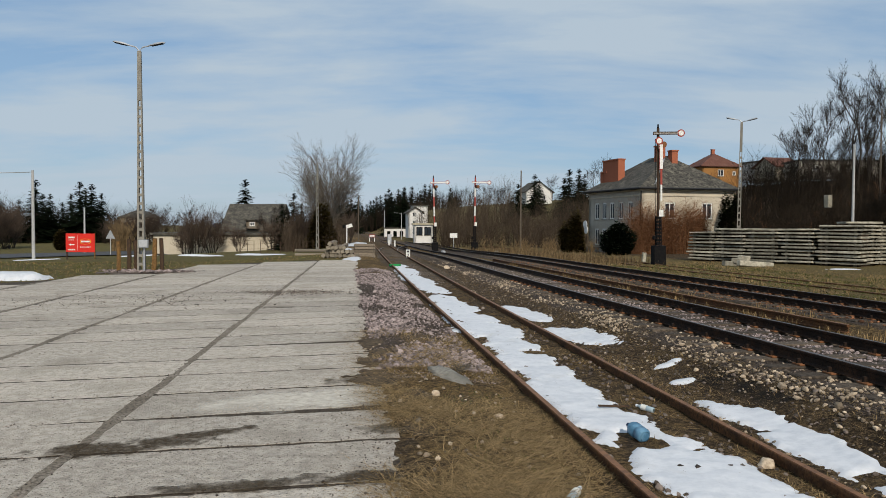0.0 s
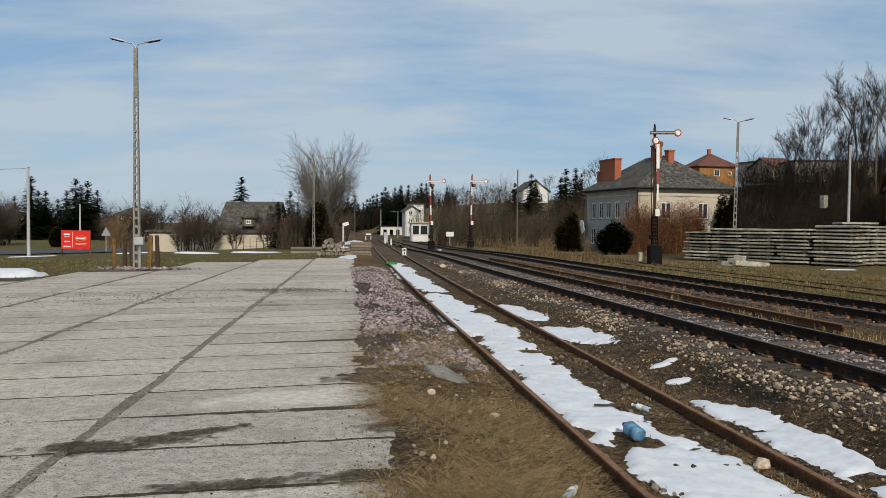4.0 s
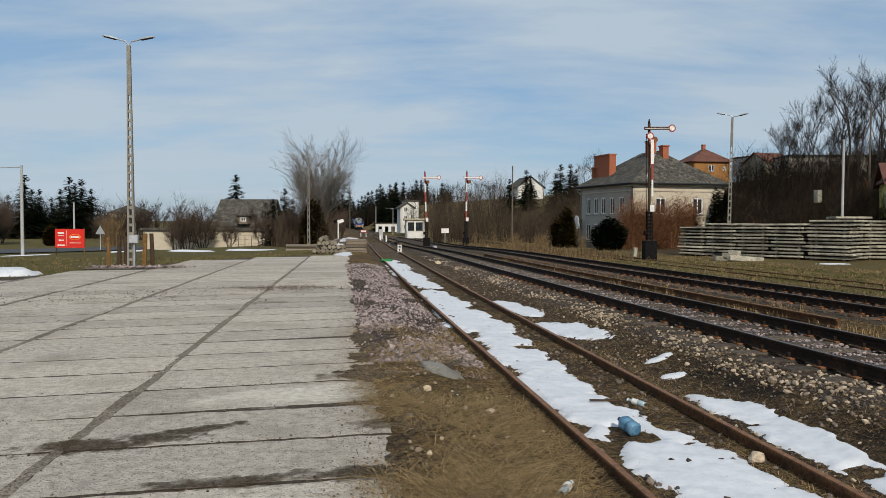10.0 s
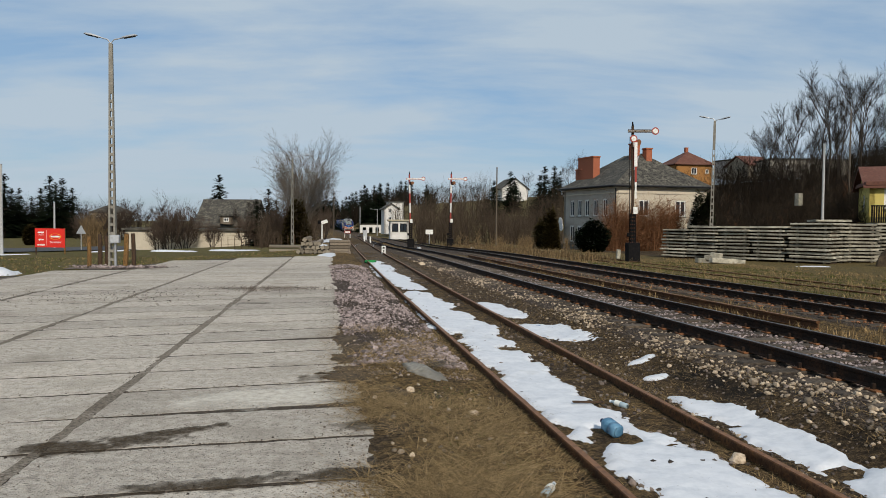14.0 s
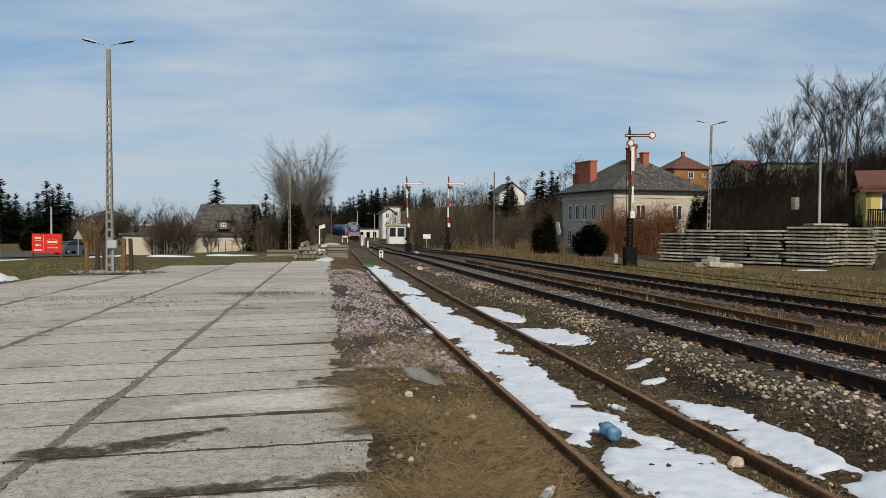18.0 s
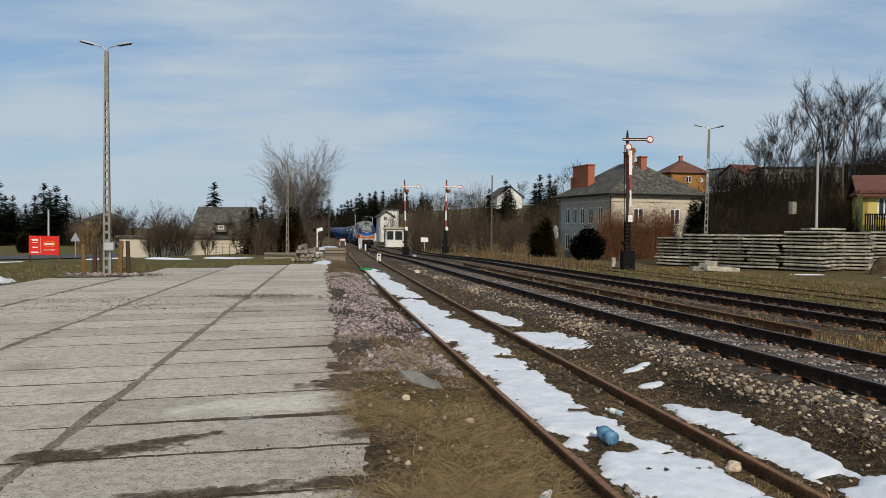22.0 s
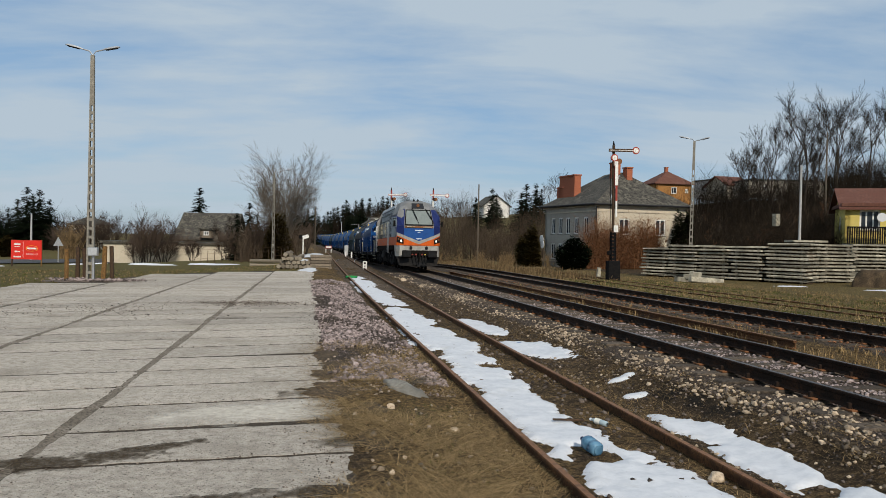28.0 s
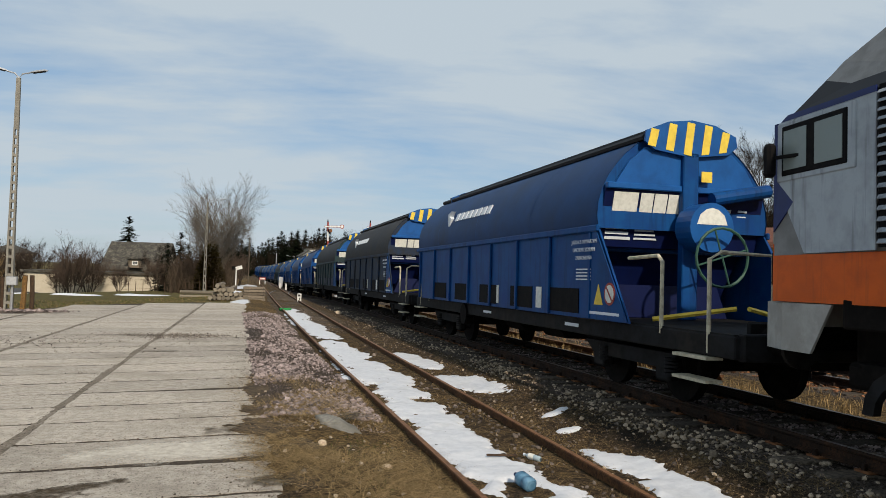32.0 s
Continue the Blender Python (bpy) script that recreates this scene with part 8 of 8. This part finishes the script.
def wagon(side_mat, roof_mat, end_mat, label, rich):
    L = 15.35
    w = base("hopper_wagon", Matrix(), label, "freight wagon", "hopper wagons")
    F, R = -2.35, -14.0
    for sy in (-1, 1):
        yo = sy * 1.42
        pts = [(F, yo, 0.98), (F - 0.95, yo, 2.30), (R - 0.55, yo, 2.30), (R, yo, 0.98)]
        part("side_wall", plate(pts, 0.03, (0, -sy, 0)), M[side_mat], w, "blue side wall")
        n = 8
        for k in range(n):
            x = F - 1.15 - (F - 1.15 - (R - 0.2)) * k / (n - 1)
            part("rib", B(x - 0.04, x + 0.04, min(yo, yo + sy * 0.05), max(yo, yo + sy * 0.05), 0.99, 2.26, 0.01), M[side_mat], w)
        for k in range(5):
            x = F - 2.1 - k * 1.9
            # plate on the wall; the opening's shade is painted as its dark colour
            part("discharge_door", B(x - 0.55, x + 0.55, min(yo, yo + sy * 0.012), max(yo, yo + sy * 0.012), 1.04, 1.42), M["wagon_navy"] if not rich else M["black"], w, "flat dark plate for the shaded discharge opening")
        part("shoulder", B(R - 0.6, F - 0.9, min(yo, yo + sy * 0.06), max(yo, yo + sy * 0.06), 2.26, 2.36, 0.015), M[side_mat], w)
        part("solebar", B(-L + 0.3, -0.25, min(sy * 1.22, sy * 1.32), max(sy * 1.22, sy * 1.32), 0.72, 0.97, 0.015), M["frame_grey"], w, "dark grey frame girder")
        if rich:
            for x in (F - 3.15, F - 5.35):
                part("paper_label", B(x - 0.12, x + 0.12, min(yo, yo + sy * 0.01), max(yo, yo + sy * 0.01), 1.06, 1.42), M["paper"], w)
    # the rounded roof and its lip
    prof = [(1.42, 2.32), (1.445, 2.5), (1.43, 2.7), (1.375, 2.9), (1.28, 3.1), (1.15, 3.28), (1.0, 3.45), (0.82, 3.6), (0.6, 3.71), (0.3, 3.8)]
    prof = prof + [(-y, z) for y, z in prof[::-1]]
    rf = part("roof", sheet([[(x, y, z) for y, z in prof] for x in (R - 0.5, (R + F) / 2, F - 0.95)]), M[roof_mat], w, "rounded sliding roof", smooth=True)
    for x in (R - 0.48, F - 1.0):
        part("roof_end", PRISM(prof, "x", x, x + 0.03), M[side_mat], rf)
    for k in range(3):
        x = F - 3.6 - k * 3.2
        part("roof_seam", sheet([[(q, y * 1.004, z * 1.002) for y, z in prof] for q in (x, x + 0.03)]), M[side_mat], rf)
    for sy in (-1, 1):
        part("roof_lip", TUBE([(F - 0.9, sy * 0.72, 3.70), (R - 0.5, sy * 0.72, 3.70)], 0.05, 6), M["loco_dark"], w)
        part("roof_edge", B(R - 0.5, F - 0.9, sy * 0.5 - 0.05, sy * 0.5 + 0.05, 3.72, 3.86, 0.01), M["loco_dark"], w)
    # both ends: gable, sloping funnel, gusset, platform gear
    for x0, sx in ((0.0, 1), (-L, -1)):
        def X(x):
            return x0 + sx * x
        f = -3.28 if sx > 0 else -1.9
        part("end_gable", PRISM([(-1.2, 2.98), (-0.98, 3.32), (-0.72, 3.54), (0.72, 3.54), (0.98, 3.32), (1.2, 2.98)], "x", min(X(f), X(f + 0.06)), max(X(f), X(f + 0.06))), M[end_mat], w, "bright blue end panel")
        # the overhang's shade is painted into these sloping sheets
        fn = part("end_funnel", plate([(X(f + 0.04), -1.34, 2.93), (X(f + 0.04), 1.34, 2.93), (X(f - 0.20), 1.36, 2.06), (X(f - 0.20), -1.36, 2.06)], 0.03, (-sx, 0, -0.5)), M["wagon_navy"], w, "sloping end sheet, its navy deepened for shade")
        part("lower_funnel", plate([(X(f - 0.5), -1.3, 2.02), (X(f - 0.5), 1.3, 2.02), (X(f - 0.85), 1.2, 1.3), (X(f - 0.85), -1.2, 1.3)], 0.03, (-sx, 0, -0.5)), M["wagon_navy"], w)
        part("funnel_rim", B(min(X(f), X(f + 0.10)), max(X(f), X(f + 0.10)), -1.34, 1.34, 2.90, 2.99, 0.012), M[end_mat], w)
        part("lower_rim", B(min(X(f - 0.52), X(f - 0.36)), max(X(f - 0.52), X(f - 0.36)), -1.38, 1.38, 2.0, 2.07, 0.01), M[end_mat], w)
        hb = part("hazard_board", PRISM([(-0.78, 3.62), (-0.62, 3.50), (0.0, 3.42), (0.62, 3.50), (0.78, 3.62), (0.76, 3.78), (0.4, 3.93), (0.0, 3.98), (-0.4, 3.93), (-0.76, 3.78)],
                                        "x", min(X(f + 0.10), X(f + 0.14)), max(X(f + 0.10), X(f + 0.14))), M["wagon_light"], w, "blue and yellow striped end board")
        for k in range(5):
            y = -0.74 + k * 0.30
            zt = 3.98 - 0.30 * (y + 0.1) ** 2 * 1.1
            part("stripe", PRISM([(y, 3.60 - 0.16 * (1 - abs(y))), (y + 0.13, 3.60 - 0.16 * (1 - abs(y + 0.13))), (y + 0.19, zt - 0.05), (y + 0.06, zt - 0.03)], "x", min(X(f + 0.14), X(f + 0.146)), max(X(f + 0.14), X(f + 0.146))), M["haz_yellow"], hb)
        part("centre_post", B(min(X(f), X(f + 0.14)), max(X(f), X(f + 0.14)), -0.13, 0.13, 1.0, 3.5, 0.015), M["wagon_blue"], w)
        if rich or sx > 0:
            dr = part("brake_drum", DISC((X(f + 0.30), 0.12, 2.36), 0.36, "x", 0.4, 28), M["wagon_light"], w, "round blue roof-drive drum")
            part("drum_label", PRISM([(-0.13, 2.40), (0.37, 2.40), (0.32, 2.54), (0.22, 2.62), (0.12, 2.645), (0.02, 2.62), (-0.08, 2.54)], "x", min(X(f + 0.50), X(f + 0.506)), max(X(f + 0.50), X(f + 0.506))), M["paper"], dr)
            hw = part("handwheel", bmesh.new(), M["green_wheel"], w, "green roof handwheel")
            bm = bmesh.new()
            ring = [(X(f + 0.72), 0.14 + 0.42 * math.cos(a), 1.92 + 0.42 * math.sin(a)) for a in (2 * math.pi * k / 20 for k in range(21))]
            tube(bm, ring, 0.022, 6, caps=False)
            for k in range(4):
                a = k * math.pi / 2 + 0.3
                tube(bm, [(X(f + 0.72), 0.14, 1.92), (X(f + 0.72), 0.14 + 0.42 * math.cos(a), 1.92 + 0.42 * math.sin(a))], 0.014, 5)
            bm.to_mesh(hw.data)
            bm.free()
            part("drive_tube", TUBE([(X(f + 0.22), 0.3, 2.80), (X(f + 0.22), 1.28, 2.98)], 0.10, 12), M["wagon_blue"], w)
            part("yellow_tag", B(min(X(f + 0.15), X(f + 0.16)), max(X(f + 0.15), X(f + 0.16)), 0.16, 0.34, 3.06, 3.22), M["haz_yellow"], w)
            def on_funnel(y0, y1, z0, z1):
                def p(y, z):
                    return (X(f + 0.04 - (2.93 - z) * 0.276 + 0.01), y, z)
                return plate([p(y0, z0), p(y1, z0), p(y1, z1), p(y0, z1)], 0.006, (sx, 0, -0.5))
            for y0, y1, z0 in ((-1.20, -0.80, 2.42), (-0.76, -0.55, 2.52), (-0.53, -0.32, 2.52), (-0.30, -0.02, 2.52)):
                part("paper_label", on_funnel(y0, y1, z0, 2.86), M["paper"], fn)
            for k in range(3):
                part("bar", on_funnel(-1.26, -0.92 + 0.04 * k, 2.32 - k * 0.075, 2.36 - k * 0.075), M["letter"], fn)
                part("bar", on_funnel(-0.78, -0.46 + 0.03 * k, 2.30 - k * 0.06, 2.325 - k * 0.06), M["letter"], fn)
                part("bar", on_funnel(0.48, 0.80, 2.64 - k * 0.07, 2.69 - k * 0.07), M["letter"], fn)
                part("bar", on_funnel(0.92, 1.08, 2.66 - k * 0.09, 2.69 - k * 0.09), M["letter"], fn)
        part("platform", B(min(X(-0.3), X(f - 0.6)), max(X(-0.3), X(f - 0.6)), -1.3, 1.3, 0.92, 0.99), M["frame_grey"], w)
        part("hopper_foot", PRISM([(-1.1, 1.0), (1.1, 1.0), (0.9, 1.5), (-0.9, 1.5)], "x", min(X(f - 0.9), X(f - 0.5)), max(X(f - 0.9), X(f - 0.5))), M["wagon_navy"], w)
        for sy in (-1, 1):
            r = part("handrail", TUBE([(X(-1.75), sy * 1.3, 0.9), (X(-1.75), sy * 1.3, 1.80), (X(-1.85), sy * 1.3, 1.88), (X(-2.6), sy * 1.3, 1.86)], 0.026, 7), M["cream_rail"], w, "cream tubular handrail")
            part("handrail", TUBE([(X(-0.75), sy * 1.3, 0.75), (X(-0.75), sy * 1.3, 1.82), (X(-0.75), sy * 1.15, 1.90), (X(-0.75), sy * 0.45, 1.88), (X(-0.75), sy * 0.45, 0.98)], 0.026, 7), M["cream_rail"], w, "cream tubular handrail")
            for z in (0.42, 0.68):
                part("step", B(min(X(-1.0), X(-0.72)) - 0.3, max(X(-1.0), X(-0.72)) + 0.1, min(sy * 1.2, sy * 1.42), max(sy * 1.2, sy * 1.42), z, z + 0.035), M["cream_rail"], w)
            part("safety_bar", TUBE([(X(-2.3), sy * 1.1, 1.05), (X(-1.9), sy * 0.1, 1.22)], 0.035, 6), M["haz_yellow"], w)
            bf = part("buffer", TUBE([(X(-0.3), sy * 0.87, 0.9), (X(0.18), sy * 0.87, 0.9)], 0.11, 10), M["under"], w)
            part("buffer_plate", DISC((X(0.2), sy * 0.87, 0.9), 0.22, "x", 0.05, 18), M["frame_grey"], bf)
            gs = plate([(X(F), sy * 1.44, 0.99), (X(F - 0.95), sy * 1.44, 2.26), (X(F - 1.1), sy * 1.44, 2.26), (X(F - 1.1), sy * 1.44, 0.99)], 0.012, (0, sy, 0)) if sx > 0 else None
            if gs:
                go = part("gusset", gs, M["wagon_blue"], w)
                if rich:
                    part("warning_triangle", plate([(X(F - 0.70), sy * 1.454, 1.2), (X(F - 0.98), sy * 1.454, 1.2), (X(F - 0.84), sy * 1.454, 1.5)], 0.004, (0, sy, 0)), M["haz_yellow"], go)
                    rd = part("warning_roundel", DISC((X(F - 0.50), sy * 1.456, 1.36), 0.16, "y", 0.006, 20), M["red_paint"], go)
                    part("roundel_face", DISC((X(F - 0.50), sy * 1.461, 1.36), 0.125, "y", 0.006, 20), M["paper"], rd)
                    part("roundel_bar", plate([(X(F - 0.41), sy * 1.464, 1.28), (X(F - 0.43), sy * 1.464, 1.26), (X(F - 0.59), sy * 1.464, 1.44), (X(F - 0.57), sy * 1.464, 1.46)], 0.004, (0, sy, 0)), M["red_paint"], rd)
                    if sy < 0:
                        for k, words in enumerate(("JAZDA Z OTWARTYM", "DACHEM I ZSYPAMI", "ZABRONIONA")):
                            text_part("lettering", words, 0.085, M["letter"], go, pose(X(F - 1.32), -1.474, 2.12 - k * 0.12, 90, 0, 0))
                        for k in range(4):
                            part("bar", B(X(F) - 1.6, X(F) - 1.1, -1.458, -1.454, 1.70 - k * 0.05, 1.72 - k * 0.05), M["letter"], go)
                        part("bar", B(X(F) - 1.15, X(F) - 0.22, -1.458, -1.454, 1.06, 1.10), M["letter"], go)
        part("headstock", B(min(X(-0.3), X(-0.18)), max(X(-0.3), X(-0.18)), -1.25, 1.25, 0.70, 1.0, 0.015), M["frame_grey"], w)
        part("coupling", TUBE([(X(-0.2), 0, 0.92), (X(0.3), 0, 0.86)], 0.05, 8), M["under"], w)
    if rich:
        # a plain pale mark with a row of blocks in place of a trade name on the roof
        mk = part("emblem", PRISM([(-11.55, 2.82), (-11.40, 2.82), (-11.30, 3.0), (-11.42, 3.06), (-11.25, 3.18), (-11.55, 3.12)], "y", -1.41, -1.30), M["letter"], w, "pale emblem")
        for k in range(8):
            x = -11.05 + k * 0.34
            o = part("bar", B(x, x + 0.22, -0.012, 0.012, 0, 0.2), M["letter"], w)
            o.matrix_local = pose(0, -1.375, 2.92, -25, 0, 0)
        for x in (-0.5 - 3.6, -8.3):
            part("bar", B(x - 0.5, x, -1.33, -1.318, 0.82, 0.87), M["letter"], w)
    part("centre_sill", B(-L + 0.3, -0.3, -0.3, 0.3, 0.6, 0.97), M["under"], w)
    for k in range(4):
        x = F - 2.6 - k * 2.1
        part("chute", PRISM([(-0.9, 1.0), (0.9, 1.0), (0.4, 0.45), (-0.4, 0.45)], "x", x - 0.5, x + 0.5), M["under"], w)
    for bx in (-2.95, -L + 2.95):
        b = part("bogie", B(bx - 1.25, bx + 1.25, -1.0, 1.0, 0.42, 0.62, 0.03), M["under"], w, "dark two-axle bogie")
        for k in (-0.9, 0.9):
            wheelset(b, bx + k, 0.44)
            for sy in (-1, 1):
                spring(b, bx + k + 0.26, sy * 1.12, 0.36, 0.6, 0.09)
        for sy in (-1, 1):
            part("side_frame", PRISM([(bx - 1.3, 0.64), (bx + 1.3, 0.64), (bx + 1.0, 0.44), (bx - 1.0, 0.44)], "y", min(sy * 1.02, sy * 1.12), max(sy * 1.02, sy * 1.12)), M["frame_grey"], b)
    part("brake_wheel", DISC((-L + 5.2, -1.36, 0.72), 0.24, "y", 0.03, 16), M["under"], w)
    return w


LOCO = locomotive()
WAGONS = [wagon("wagon_blue", "roof_dust", "wagon_light", "blue hopper wagon with a rounded dusty roof and striped end", True),
          wagon("wagon_dusty", "roof_grime", "wagon_light", "grimy dark hopper wagon with a sooty rounded roof", True),
          wagon("wagon_teal", "roof_grime", "wagon_light", "dull teal hopper wagon with a sooty rounded roof", False)]
blue_far = wagon("wagon_blue", "roof_dust", "wagon_light", "blue hopper wagon with a dusty rounded roof", False)
WAGONS.append(blue_far)
for k in range(12):
    WAGONS.append(copy_thing(WAGONS[2] if k in (3, 8) else blue_far, Matrix()))


def smoke_puffs():
    """Exhaust as drifts of fine soot flakes, thinning out towards the rear."""
    rnd = np.random.default_rng(3)
    m = material("soot", (0.05, 0.048, 0.047), 1.0, spec=0.0)
    s = base("smoke", Matrix(), "dark diesel exhaust trailing over the hood", "smoke")
    for x, z, wide, count in ((-5.9, 4.38, 0.16, 5500), (-6.4, 4.52, 0.24, 10000), (-7.1, 4.66, 0.34, 9000), (-8.4, 4.8, 0.50, 7000)):
        p = rnd.normal(0, 1, (count, 3)) * (wide * 1.3, wide * 0.7, wide * 0.6) + (x, 0.0, z)
        p = p[p[:, 2] > 4.2]
        d = rnd.normal(0, 0.004, (len(p), 3, 3))
        tri = np.arange(3 * len(p)).reshape(-1, 3)
        o = raw("puff", (p[:, None, :] + d).reshape(-1, 3).tolist(), tri.tolist(), m, s)
        o["kind"] = "stuff"
    return s


SMOKE = smoke_puffs()


def motor_car():
    c = base("car", Matrix(), "small grey-blue hatchback on the road", "car")
    body = [(-2.0, 0.35), (-2.02, 0.75), (-1.75, 0.92), (-1.0, 0.98), (1.5, 0.98), (1.95, 0.85), (2.0, 0.35)]
    part("body", PRISM(body[::-1], "y", -0.82, 0.82), M["car_blue"], c)
    part("cabin", PRISM([(-1.5, 0.97), (-0.9, 1.42), (0.75, 1.42), (1.35, 0.97)][::-1], "y", -0.70, 0.70), M["window_glass"], c)
    part("roof", B(-0.9, 0.75, -0.68, 0.68, 1.41, 1.46, 0.02), M["car_blue"], c)
    for x in (-1.3, 1.25):
        for sy in (-1, 1):
            w = part("wheel", DISC((x, sy * 0.76, 0.31), 0.31, "y", 0.2, 18), M["rubber"], c)
            part("rim", DISC((x, sy * 0.87, 0.31), 0.19, "y", 0.02, 14), M["galv"], w)
    for sy in (-1, 1):
        part("headlight", B(1.93, 2.01, min(sy * 0.45, sy * 0.75), max(sy * 0.45, sy * 0.75), 0.62, 0.76), M["paper"], c)
        part("tail_light", B(-2.04, -1.97, min(sy * 0.5, sy * 0.78), max(sy * 0.5, sy * 0.78), 0.65, 0.82), M["red_paint"], c)
    return c


CAR = motor_car()


# ---------------------------------------------------------------- what moves
def line_at(s):
    """A place on the running line, which bends away to the left beyond the wood."""
    q = min(s, 280.0)
    x, y = xy_of(bend(q), q)
    if s <= 280:
        return Vector((x, y, z_line(s)))
    a0 = math.atan2(CV, -SV)
    r = 600.0
    u = (s - 280) / r
    cx, cy = x + r * math.cos(a0 + math.pi / 2), y + r * math.sin(a0 + math.pi / 2)
    b = a0 - math.pi / 2 + u
    return Vector((cx + r * math.cos(b), cy + r * math.sin(b), z_line(280)))


# seconds and metres ahead: the train runs at about 13 metres a second
RUN = ((0, 382), (4, 337), (8, 291), (11, 256), (13, 231), (15, 207.5), (17, 183.5), (19, 160), (21, 135.5), (23, 109.5), (25, 83.0), (26, 70.3), (27, 57.6),
       (28, 44.6), (28.5, 37.8), (29, 30.8), (29.5, 24.3), (30, 17.7), (30.5, 11.3), (31, 4.7), (31.5, -1.7), (32, -8.1))


def rolling_pose(s, length):
    a, c = line_at(s), line_at(s + length)
    f = (a - c).normalized()
    left = Vector((0, 0, 1)).cross(f).normalized()
    m = Matrix((f, left, f.cross(left))).transposed().to_4x4()
    m.translation = a
    return m


def motions():
    walk(LOCO, [(t, rolling_pose(q, 15.0)) for t, q in RUN])
    walk(SMOKE, [(t, rolling_pose(q, 15.0)) for t, q in RUN])
    for k, w in enumerate(WAGONS):
        off = 15.0 - 0.02 + k * 15.9
        walk(w, [(t, rolling_pose(q + off, 15.35)) for t, q in RUN])

    def car_pose(x):
        y = 83 + 1.2 * (x + 45)
        return pose(x, y, land(x, y, False) + 0.13, 0, 0, 252)
    walk(CAR, [(t, car_pose(x)) for t, x in ((0, -30.0), (14.6, -30.0), (16, -33.8), (18, -40.2), (19, -43.4), (22, -53.0), (32, -85.0))])


motions()
